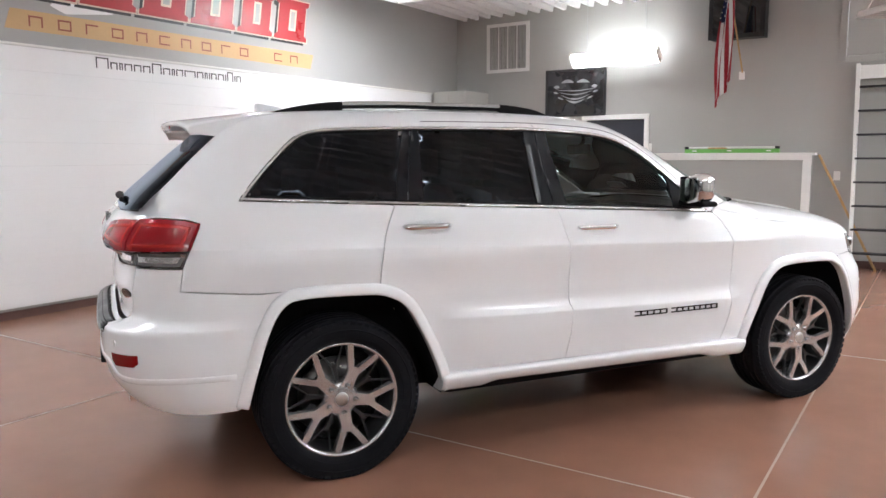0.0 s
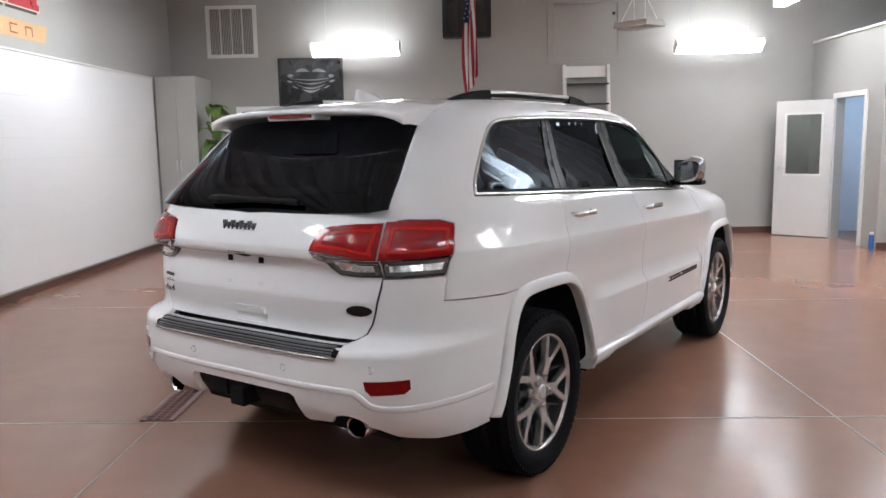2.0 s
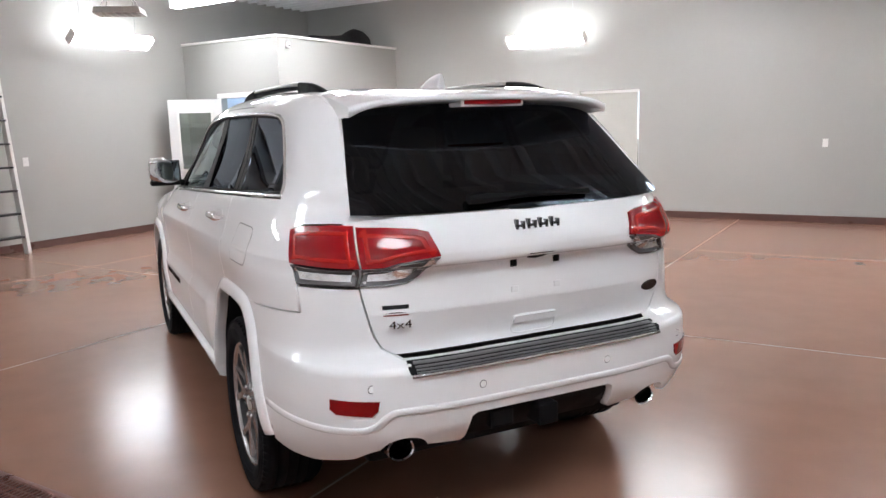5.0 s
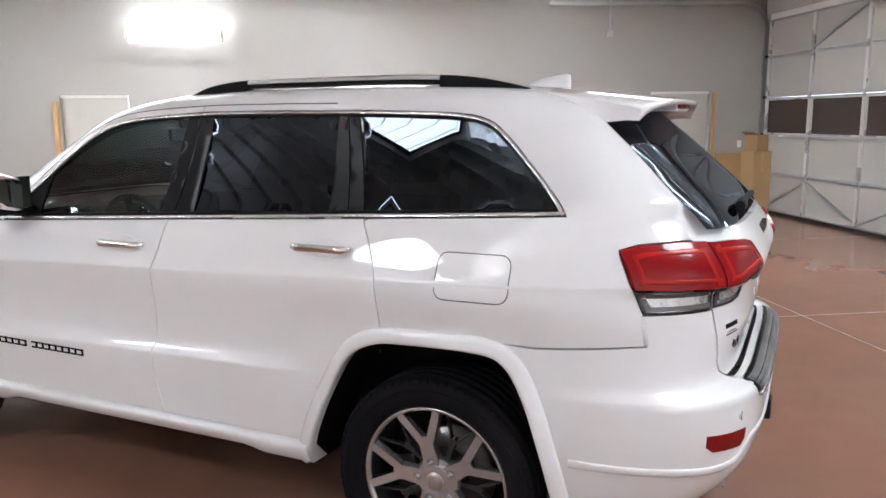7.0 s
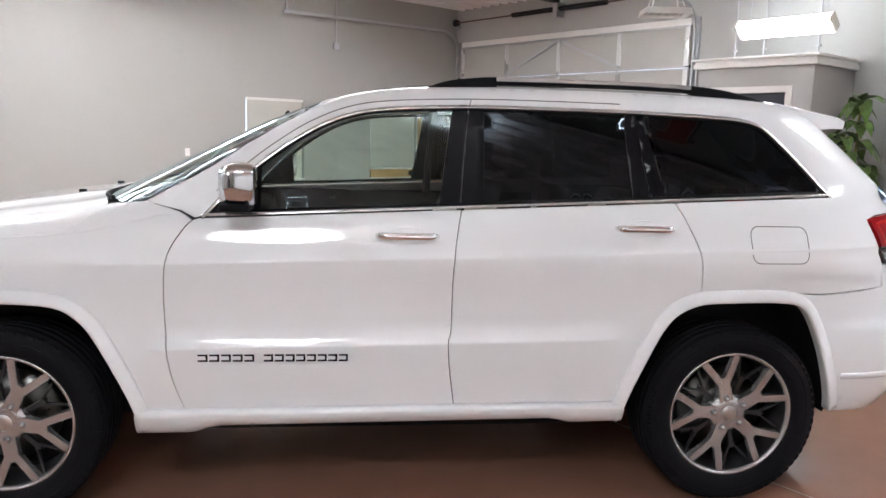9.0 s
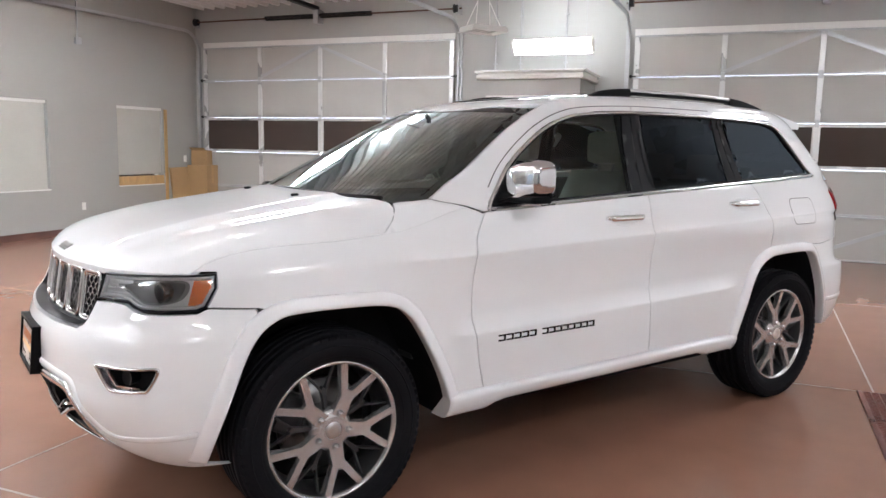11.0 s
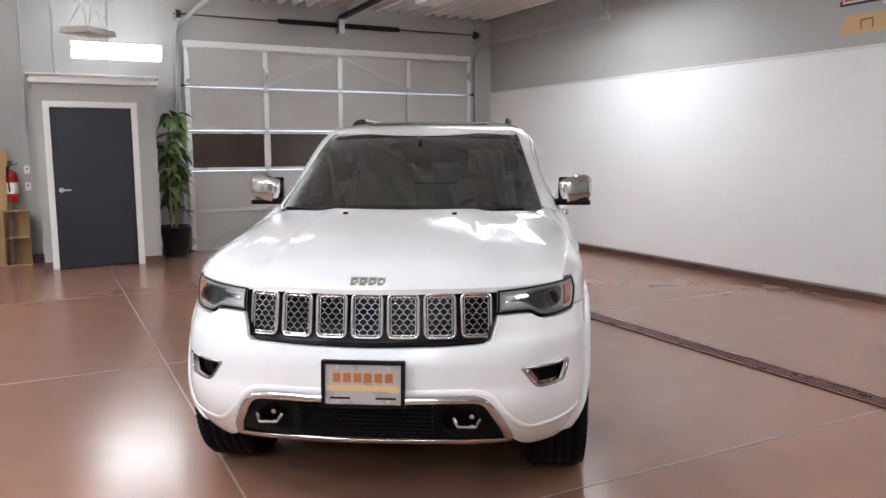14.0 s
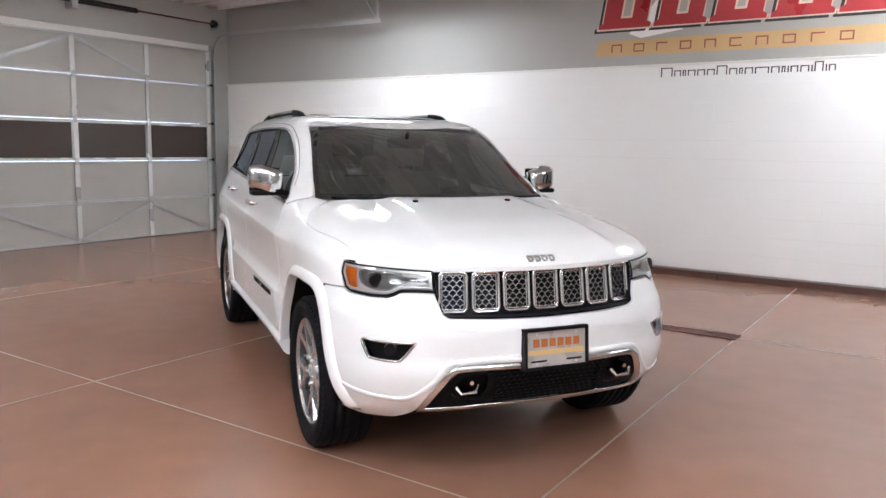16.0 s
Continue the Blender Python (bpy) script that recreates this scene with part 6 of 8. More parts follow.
        bmesh.ops.recalc_face_normals(bm, faces=bm.faces)
        cpart("door_handle", bm, "chrome", "polished chrome door handle", dd)
    # model badge, one block for each letter
    k = 0
    for n, (a, b) in enumerate(((0.722, 0.505), (0.475, 0.150))):
        letters = 5 if n == 0 else 8
        for i in range(letters):
            u0, u1 = a + (b - a) * (i + 0.06) / letters, a + (b - a) * (i + 0.90) / letters
            if sgn < 0:
                u0, u1 = 0.872 - u0, 0.872 - u1
            for z in (0.634, 0.656):
                bm = skin([(u1, z), (u0, z), (u0, z + 0.006), (u1, z + 0.006)], on_side, step=0.02, off=0.005, thick=0.006, gap=0, flip=side)
                skin([(u1, 0.634), (u1 + 0.007, 0.634), (u1 + 0.007, 0.662), (u1, 0.662)], on_side, step=0.02, off=0.0054, thick=0.006, gap=0, flip=side, bm=bm)
                cpart("badge_bar", bm, "badge_black", "", fd)
    # door mirror
    mir = empty("door_mirror")
    mir.parent = CAR
    mir["label"] = "chrome-capped door mirror on a black arm"
    bm = bmesh.new()
    cx, cy, cz, ax, ay, az = 0.570, 0.940, 1.304, 0.066, 0.100, 0.078
    rows_ = []
    for i in range(13):
        th = -math.pi / 2 + math.pi * i / 12
        row = []
        for k in range(24):
            ph = math.tau * k / 24
            c = lambda a: math.copysign(abs(math.cos(a)) ** 0.5, math.cos(a))
            s = lambda a: math.copysign(abs(math.sin(a)) ** 0.5, math.sin(a))
            xx = ax * c(th) * c(ph)
            if xx < -0.055:
                xx = -0.055
            row.append(bm.verts.new((cx + xx - 0.02 * (s(ph) > 0), sgn * (cy + ay * c(th) * s(ph)), cz + az * s(th) + 0.012 * s(ph))))
        rows_.append(row)
    for a, b in zip(rows_, rows_[1:]):
        for k in range(24):
            bm.faces.new((a[k], a[(k + 1) % 24], b[(k + 1) % 24], b[k])).smooth = True
    bmesh.ops.remove_doubles(bm, verts=bm.verts, dist=1e-4)
    bmesh.ops.recalc_face_normals(bm, faces=bm.faces)
    cpart("mirror_cap", bm, "cap_chrome", "polished chrome cap", mir)
    cpart("mirror_foot", box((0.515, min(sgn * 0.85, sgn * 1.03), 1.212), (0.625, max(sgn * 0.85, sgn * 1.03), 1.242), 0.012), "trim_black", "", mir)
    cpart("mirror_arm", beam((0.585, sgn * 0.79, 1.215), (0.585, sgn * 0.90, 1.245), 0.10, 0.035, bevel=0.01), "trim_black", "", mir)
    cpart("mirror_bezel", box((0.517, min(sgn * 0.848, sgn * 1.030), 1.233), (0.528, max(sgn * 0.848, sgn * 1.030), 1.374), 0.005), "trim_black", "", mir)
    cpart("mirror_glass", box((0.513, min(sgn * 0.856, sgn * 1.021), 1.242), (0.5165, max(sgn * 0.856, sgn * 1.021), 1.366), 0.001), "mirror", "", mir)
    # roof rail
    rail = empty("roof_rail")
    rail.parent = CAR
    pts = spline([(-0.165, 0.0), (-0.25, 0.024), (-0.36, 0.036), (-0.46, 0.040)], 5) + [(x, 0.040) for x in np.linspace(-0.55, -1.25, 12)] + spline([(-1.33, 0.040), (-1.44, 0.035), (-1.56, 0.020), (-1.67, 0.0)], 5)
    for nm, mt, sel, hw in (("rail_bar", "satin", lambda x: -1.36 < x < -0.42, 0.017), ("rail_foot", "trim_black", lambda x: x >= -0.46, 0.020), ("rail_foot", "trim_black", lambda x: x <= -1.32, 0.020), ("rail_base", "trim_black", lambda x: -1.36 < x < -0.42, 0.013)):
        bm = bmesh.new()
        ring = []
        for x, h in pts:
            if not sel(x):
                continue
            zr = float(halve(lambda z: body_cab(x, z) > 0.535, 1.45, 1.8))
            top_, bot = zr + h, (zr + h - 0.016 if nm == "rail_bar" else zr - 0.012)
            if nm == "rail_base":
                top_, bot = zr + h - 0.017, zr + h - 0.034
            ring.append([bm.verts.new((x, sgn * (0.535 + dy), z)) for dy, z in ((-hw, bot), (-hw, top_ - 0.006), (-hw + 0.007, top_), (hw - 0.007, top_), (hw, top_ - 0.006), (hw, bot))])
        for a, b in zip(ring, ring[1:]):
            for k in range(6):
                bm.faces.new((a[k], a[(k + 1) % 6], b[(k + 1) % 6], b[k])).smooth = k in (1, 2, 3)
        bm.faces.new(ring[0])
        bm.faces.new(ring[-1])
        bmesh.ops.recalc_face_normals(bm, faces=bm.faces)
        cpart(nm, bm, mt, "", rail)

# bonnet, roof, screens
edge = [(x, hood_y(x)) for x in np.linspace(1.222, X_CORNER - 0.006, 28)]
nose_line = [(float(halve(lambda x: body_low(x, 0.990) > y, 1.2, 2.5)), y) for y in np.linspace(0.79, 0.0, 18)]
half = [(1.225 - 0.125 * (y / 0.70) ** 2, y) for y in np.linspace(0.0, 0.69, 10)] + [(1.108, 0.735), (1.130, 0.777), (1.165, 0.814)] + edge + [(x, y) for x, y in nose_line if x > X_CORNER + 0.004]
hood_loop = half + [(x, -y) for x, y in half[::-1] if y > 1e-6]
cpart("bonnet", skin(hood_loop, on_hood, step=0.025, gap=0.0025, thick=0.02), "paint", "white bonnet with raised centre")
cowl = [(1.26 - 0.14 * (y / 0.70) ** 2, y) for y in np.linspace(-0.70, 0.70, 20)] + [(1.13 - 0.17 * (y / 0.70) ** 2, y) for y in np.linspace(0.70, -0.70, 20)]
cpart("cowl", skin(cowl, on_top(lambda x, z: body_low(np.maximum(x, 1.15), z), 0.8, 1.4), step=0.03, off=-0.022, thick=0.0, gap=0), "trim_black", "black cowl under the windscreen")
roof_loop = [(x, 0.585) for x in np.linspace(0.19, -1.80, 40)] + [(-1.87 - 0.03 * (1 - (y / 0.585) ** 2), y) for y in np.linspace(0.56, -0.56, 16)] + [(x, -0.585) for x in np.linspace(-1.80, 0.19, 40)] + [(0.335 - 0.14 * (y / 0.585) ** 2, y) for y in np.linspace(-0.57, 0.57, 18)]
sun = [(0.02 - 0.0, 0.40), (-0.80, 0.40), (-0.80, -0.40), (0.02, -0.40)]
cpart("roof", skin(roof_loop, on_roof, holes=[sun], step=0.035, gap=0.0, thick=0.02), "paint", "white roof with glass panel")
cpart("sunroof", skin(inset(sun, 0.002), on_roof, step=0.04, off=0.004, thick=0.02, gap=0), "gloss_black", "dark glass sunroof")
ws = both([screen_uv(y, 1.215) if y else (0.0, 1.215) for y in np.linspace(0, 0.735, 10)] + [(screen_uv(0.738 - 0.33 * (z - 1.22), z)) for z in np.linspace(1.225, 1.615, 14)] + [screen_uv(y, 1.625 + 0.025 * (1 - (y / 0.6) ** 2)) if y else (0.0, 1.65) for y in np.linspace(0.58, 0.0, 10)])
ws_glass = cpart("windscreen", skin(ws, on_screen, step=0.045, off=-0.002, thick=0, gap=0.0), "screen", "clear windscreen")
ws_in = inset(dense(ws, 0.04), 0.03)
cpart("windscreen_border", skin(dense(ws, 0.04), on_screen, holes=[ws_in], step=0.03, off=-0.004, thick=0.0, gap=0.0), "gloss_black", "black ceramic border", ws_glass)
lo_b = [tail_uv("y", y, 1.262 - 0.012 * (1 - (y / 0.67) ** 2), body_cab, -1.0) if y else (0.0, 1.25) for y in np.linspace(0, 0.668, 12)]
rg = both(lo_b + [tail_uv("y", 0.673 - 0.315 * (z - 1.25), z, body_cab, -1.0) for z in np.linspace(1.27, 1.62, 12)] + [tail_uv("y", y, 1.63, body_cab, -1.0) if y else (0.0, 1.63) for y in np.linspace(0.55, 0.0, 10)])
cpart("rear_glass", skin(rg, on_back, step=0.045, off=-0.004, thick=0.0, gap=0), "tint", "dark privacy rear glass")

# ---- nose ----
ny = lambda y, z: nose_uv("y", y, z) if y > 1e-6 else (0.0, z)
nx = lambda x, z: nose_uv("x", x, z)
HL = [ny(0.520, 0.980), ny(0.60, 0.984), ny(0.70, 0.989), nx(1.93, 0.994), nx(1.872, 0.997), nx(1.876, 0.95), nx(1.912, 0.885), nx(1.94, 0.872), ny(0.76, 0.866), ny(0.707, 0.867), ny(0.68, 0.877), ny(0.654, 0.893), ny(0.60, 0.895), ny(0.520, 0.892)]
GRILLE = [(0.0, 0.780), ny(0.30, 0.784), ny(0.47, 0.790), ny(0.492, 0.80), ny(0.515, 0.888), ny(0.517, 0.982), ny(0.30, 0.986), (0.0, 0.987)]
LOW = spline([(0.0, 0.585), ny(0.20, 0.585), ny(0.41, 0.582), ny(0.48, 0.563), ny(0.527, 0.50), ny(0.572, 0.405), ny(0.582, 0.36)], 5)
arch_front = [nx(p[0], p[1]) for p in OUT_F[::-1] if p[0] > 1.745 and p[1] > 0.345]
nb_half = (LOW + [ny(0.612, 0.325), ny(0.65, 0.302), ny(0.76, 0.298), ny(0.84, 0.316), nx(1.965, 0.325)] + arch_front
           + [nx(1.755, 0.8735), nx(1.905, 0.8825)] + [nx(1.94, 0.864), ny(0.76, 0.858), ny(0.707, 0.859), ny(0.68, 0.869), ny(0.654, 0.885), ny(0.60, 0.887), ny(0.522, 0.884)] + [ny(0.498, 0.80), ny(0.474, 0.783), ny(0.30, 0.777), (0.0, 0.773)])
fog = spline([ny(0.808, 0.684), ny(0.76, 0.684), ny(0.70, 0.683), ny(0.618, 0.682), ny(0.622, 0.668), ny(0.668, 0.607), ny(0.70, 0.597), ny(0.772, 0.602), ny(0.790, 0.612)], 4, closed=True)
fog_r = [(-u, v) for u, v in fog[::-1]]
bumper = cpart("front_bumper", skin(both(nb_half), on_nose, holes=[fog, fog_r], step=0.024, thick=0.025, gap=0.002, rows=(0.58, 0.60, 0.62, 0.78, 0.80)), "paint", "white front bumper")
for f in (fog, fog_r):
    cpart("fog_surround", strip(inset(f, 0.003), on_nose, 0.011, 0.006, closed=True), "cap_chrome", "chrome fog lamp surround", bumper)
    sgn = 1 if f is fog else -1
    wedge = [(sgn * u, v) for u, v in (ny(0.626, 0.676), ny(0.650, 0.674), ny(0.692, 0.617), ny(0.762, 0.616), ny(0.764, 0.604), ny(0.700, 0.602), ny(0.670, 0.612), ny(0.628, 0.665))]
    cpart("fog_wedge", skin(dense(wedge, 0.01), on_nose, step=0.015, off=-0.010, thick=0.004, gap=0, flip=sgn < 0), "cap_chrome", "bright inner wedge", bumper)
    cpart("fog_recess", skin(inset(dense(f, 0.02), -0.004), on_nose, step=0.03, off=-0.05, thick=0, gap=0), "trim_black", "", bumper)
    c = on_nose(np.array([np.mean([p[0] for p in f]), 0.642])[None], -0.035)[0]
    d = Vector((0.92, 0.38 * (1 if c[1] > 0 else -1), 0)).normalized()
    bm = rod(Vector(c) - d * 0.03, Vector(c) + d * 0.012, 0.026, 20)
    cpart("fog_lamp", bm, "gloss_black", "round fog lamp", bumper)
# raised lip that frames the lower opening
lip = spline([(0.0, 0.603), ny(0.20, 0.603), ny(0.41, 0.600), ny(0.49, 0.582), ny(0.545, 0.51), ny(0.63, 0.43), ny(0.72, 0.425), ny(0.82, 0.44), nx(1.95, 0.455)], 5)
cpart("bumper_lip", strip([(-u, v) for u, v in lip[::-1]] + lip[1:], on_nose, 0.022, 0.006), "paint", "", bumper)
# lower grille
low_loop = both(LOW[:-1] + [ny(0.575, 0.345), ny(0.30, 0.362), (0.0, 0.366)])
lg = empty("lower_grille")
lg.parent = CAR
cpart("backing", skin(inset(dense(low_loop, 0.02), -0.01), on_nose, step=0.04, off=-0.075, thick=0, gap=0), "trim_black", "", lg)
cpart("lower_chrome", strip(inset(dense(low_loop, 0.02), 0.011), on_nose, 0.030, 0.012, off=-0.004, closed=True), "cap_chrome", "chrome frame of the lower opening", lg)
for s in (-1, 1):
    duct = spline([ny(0.275, 0.566), ny(0.40, 0.563), ny(0.46, 0.54), ny(0.545, 0.42), ny(0.52, 0.385), ny(0.29, 0.385)], 3, closed=True)
    duct = [(s * u, v) for u, v in duct]
    inner_ = spline([ny(0.315, 0.535), ny(0.405, 0.533), ny(0.455, 0.485), ny(0.445, 0.43), ny(0.32, 0.43)], 3, closed=True)
    inner_ = [(s * u, v) for u, v in inner_]
    cpart("duct_panel", skin(duct, on_nose, holes=[inner_], step=0.02, off=-0.012, thick=0.03, gap=0.002), "trim_black", "black side panel", lg)
    y = s * 0.40
    xx = float(on_nose(np.array([[ny(0.385, 0.475)[0], 0.475]]), 0)[0][0])
    bm = tube([(xx - 0.09, y - 0.05, 0.485), (xx - 0.005, y - 0.05, 0.485), (xx + 0.012, y - 0.035, 0.462), (xx + 0.012, y + 0.035, 0.462), (xx - 0.005, y + 0.05, 0.485), (xx - 0.09, y + 0.05, 0.485)], 0.008, 8)
    rod((xx - 0.09, y + 0.02, 0.50), (xx + 0.0, y + 0.02, 0.50), 0.010, 10, bm)
    cpart("tow_hook", bm, "chrome", "bright tow hook", lg)
bm = bmesh.new()
for r in range(9):
    z = 0.388 + r * 0.0205
    for k in range(18):
        y = -0.262 + k * 0.0308 + (0.0154 if r % 2 else 0)
        x = float(on_nose(np.array([[0.0, z]]), -0.025)[0][0])
        beam((x, y - 0.0152, z), (x, y - 0.006, z + 0.009), 0.006, 0.003, bm, up=(0, 0.5, 1))
        beam((x, y - 0.006, z + 0.009), (x, y + 0.006, z + 0.009), 0.006, 0.003, bm)
        beam((x, y + 0.006, z + 0.009), (x, y + 0.0152, z), 0.006, 0.003, bm, up=(0, -0.5, 1))
cpart("mesh_insert", bm, "trim_black", "black honeycomb mesh", lg)["kind"] = "stuff"
# main grille with seven framed inserts
gr = empty("grille")
gr.parent = CAR
cpart("grille_panel", skin(both(GRILLE), on_nose, step=0.03, off=-0.050, thick=-0.045, gap=0.001), "gloss_black", "gloss black grille panel", gr)
bm_f, bm_m = bmesh.new(), bmesh.new()
hw, hh = 0.0600, 0.0870
loop = []
for cx_, cz_, a0 in ((hw - 0.02, hh - 0.02, 0), (-hw + 0.02, hh - 0.02, 90), (-hw + 0.02, -hh + 0.02, 180), (hw - 0.02, -hh + 0.02, 270)):
    loop += [(cx_ + 0.02 * math.cos(radians(a0 + k * 18)), cz_ + 0.02 * math.sin(radians(a0 + k * 18))) for k in range(6)]
flat = lambda uv, off: np.stack([0 * uv[:, 0] + off, uv[:, 0], uv[:, 1]], 1)
strip(loop, flat, 0.013, 0.009, bm=bm_f, closed=True)
strip(inset(loop, 0.011), flat, 0.005, 0.003, bm=bm_f, closed=True)
for r in range(9):
    z = -0.0826 + r * 0.0208
    for k in range(5):
        y = -0.064 + k * 0.032 + (0.016 if r % 2 else 0)
        for a, b, c, d in ((y - 0.016, z - 0.0008, y - 0.0045, z + 0.0100), (y - 0.0045, z + 0.0100, y + 0.0045, z + 0.0100), (y + 0.0045, z + 0.0100, y + 0.016, z - 0.0008), (y, z + 0.0100, y, z + 0.0200)):
            if max(abs(a), abs(c)) < hw - 0.002 and max(abs(b), abs(d)) < hh - 0.002:
                beam((-0.006, a, b), (-0.006, c, d), 0.0036, 0.009, bm_m, up=(1, 0, 0))
insert = None
for k in range(-3, 4):
    y = 0.1445 * k
    z = 0.886
    P = on_nose(np.array([ny(abs(y), z)]), -0.030)[0]
    Q = on_nose(np.array([ny(abs(y) + 0.02, z)]), -0.030)[0]
    ang = math.degrees(math.atan2(P[0] - Q[0], abs(Q[1] - P[1]))) * (1 if k > 0 else -1 if k < 0 else 0)
    m = pose(P[0], y, z, 0, 0, ang) @ pose(0, 0, 0, 0, -9, 0)
    if insert is None:
        insert = cpart("grille_insert", bm_f, "chrome", "chrome-framed grille slot", gr)
        mesh_ = cpart("honeycomb", bm_m, "mesh_chrome", "chrome honeycomb mesh", insert)
        insert.matrix_basis = m
    else:
        o = insert.copy()
        scene.collection.objects.link(o)
        o.matrix_basis = m
        h_ = mesh_.copy()
        scene.collection.objects.link(h_)
        h_.parent = o
# headlights
for s, side in ((1, False), (-1, True)):
    hl = empty("headlight")
    hl.parent = CAR
    hl["label"] = "clear projector headlight with amber outer end"
    loop = dense([(u, v) for u, v in HL], 0.02)
    cpart("housing", skin(loop, on_nose, step=0.03, off=-0.022, thick=-0.019, gap=0.001, flip=side), "lamp_silver", "silver reflector bowl", hl)
    cpart("bezel", strip(inset(loop, 0.003), on_nose, 0.007, 0.004, off=-0.004, closed=True, flip=side), "gloss_black", "gloss black rim", hl)
    ring_l = inset(loop, 0.013)
    cpart("light_guide", strip(ring_l, on_nose, 0.012, 0.006, off=-0.012, flip=side, closed=True), "lamp_silver", "bright light guide", hl)
    for k, zz in enumerate((0.912, 0.932, 0.952)):
        cpart("reflector_rib", strip([ny(0.545, zz), ny(0.60, zz + 0.002), ny(0.645, zz + 0.004)], on_nose, 0.012, 0.003, off=-0.021, flip=side), "chrome" if k % 2 else "lamp_silver", "", hl)
    for nm, grow, mat, off in (("bowl_rim", 0.0, "lamp_grey", -0.0205), ("bowl", 0.008, "lamp_smoke", -0.0175)):
        bowl = spline([ny(0.585 + 4 * grow, 0.946 - grow / 2), ny(0.64 + grow, 0.962 - grow), ny(0.70, 0.972 - grow), ny(0.778, 0.972 - grow), ny(0.800 - grow, 0.950), ny(0.792 - grow, 0.908), ny(0.755, 0.888 + grow), ny(0.705, 0.887 + grow), ny(0.672, 0.904 + grow), ny(0.635 + grow, 0.924 + grow)], 3, closed=True)
        cpart(nm, skin(bowl, on_nose, step=0.02, off=off, thick=0.002, gap=0, flip=side), mat, "smoked projector bowl", hl)
    c = on_nose(np.array([ny(0.742, 0.930)]), -0.012)[0] * (1, s, 1)
    d = Vector((1, 0.30 * s, 0)).normalized()
    cpart("projector_ring", rod(Vector(c) - d * 0.03, Vector(c) + d * 0.003, 0.036, 24), "badge", "", hl)
    cpart("projector_lens", lathe([(0.0, 0.010), (0.014, 0.0085), (0.025, 0.006), (0.031, 0.002)], 24, "Z", m=Matrix.Translation(Vector(c)) @ d.to_track_quat("Z", "Y").to_matrix().to_4x4()), "gloss_black", "dark glass projector lens", hl)
    am = [nx(1.938, 0.983), nx(1.885, 0.985), nx(1.890, 0.95), nx(1.922, 0.892), nx(1.968, 0.886)]
    cpart("amber_marker", skin(am, on_nose, step=0.02, off=-0.012, thick=0.02, gap=0, flip=side), "amber", "amber side marker", hl)
    cpart("cover", skin(loop, on_nose, step=0.03, off=-0.003, thick=0, gap=0.002, flip=side), "clear_lens", "clear polycarbonate cover", hl)
# dealer plate in its frame
pl = empty("licence_plate", pose(2.352, 0.0, 0.641, 0, -5, 0))
pl.parent = CAR
pl["label"] = "dealer plate in a black frame"
bm = bmesh.new()
for lo, hi in (((-0.163, -0.092), (-0.150, 0.092)), ((0.150, -0.092), (0.163, 0.092)), ((-0.150, -0.092), (0.150, -0.078)), ((-0.150, 0.078), (0.150, 0.092))):
    box((-0.04, lo[0], lo[1]), (0.014, hi[0], hi[1]), bm=bm)
cpart("plate_frame", bm, "trim_black", "black plastic frame", pl)
cpart("plate_base", box((-0.03, -0.155, -0.085), (0.003, 0.155, 0.085), 0.003), "trim_black", "", pl)
cpart("plate_sheet", box((0.0032, -0.150, -0.078), (0.006, 0.150, 0.078), 0.001), "plate", "white dealer plate", pl)
for k in range(6):
    a = -0.118 + k * 0.041
    cpart("letter_bar", box((0.006, a, 0.008), (0.0072, a + 0.031, 0.044)), "orange", "", pl)
cpart("band", box((0.006, -0.143, -0.026), (0.0068, 0.143, -0.004)), "gold", "", pl)
for a, b in ((-0.13, -0.05), (0.05, 0.13)):
    cpart("print_bar", box((0.006, a, -0.058), (0.0068, b, -0.05)), "badge_black", "", pl)
for a in (-0.1, 0.1):
    for z in (-0.066, 0.066):
        cpart("plate_screw", rod((0.005, a, z), (0.0085, a, z), 0.006, 10), "satin", "", pl)
# washer jets, wipers
for y in (-0.28, 0.28):
    z = float(on_hood(np.array([[1.335, y]]), 0)[0][2])
    cpart("washer_jet", box((1.322, y - 0.012, z - 0.002), (1.35, y + 0.012, z + 0.010), 0.003), "trim_black")
for a, b in ((0.62, -0.02), (0.02, -0.66)):
    P = [on_screen(np.array([screen_uv(abs(y), 1.225)]), 0.016)[0] * (1, 1 if y >= 0 else -1, 1) for y in np.linspace(a, b, 9)]
    cpart("wiper", tube([tuple(p) for p in P], 0.009, 6), "trim_black", "black wiper blade")
# name badge blocks on bonnet edge and tailgate, plain shapes
for k in range(4):
    y = -0.072 + k * 0.037
    x0 = 2.188
    bm = skin([(x0, y), (x0 + 0.007, y), (x0 + 0.007, y + 0.029), (x0, y + 0.029)], on_hood, step=0.02, off=0.006, thick=0.007, gap=0)
    for a, b, c, d in ((0.007, 0.026, 0.0, 0.007), (0.007, 0.022, 0.022, 0.029), (0.026, 0.032, 0.0, 0.022)):
        skin([(x0 + a, y + c), (x0 + b, y + c), (x0 + b, y + d), (x0 + a, y + d)], on_hood, step=0.02, off=0.006, thick=0.007, gap=0, bm=bm)
    cpart("badge_block", bm, "satin", "silver badge block")

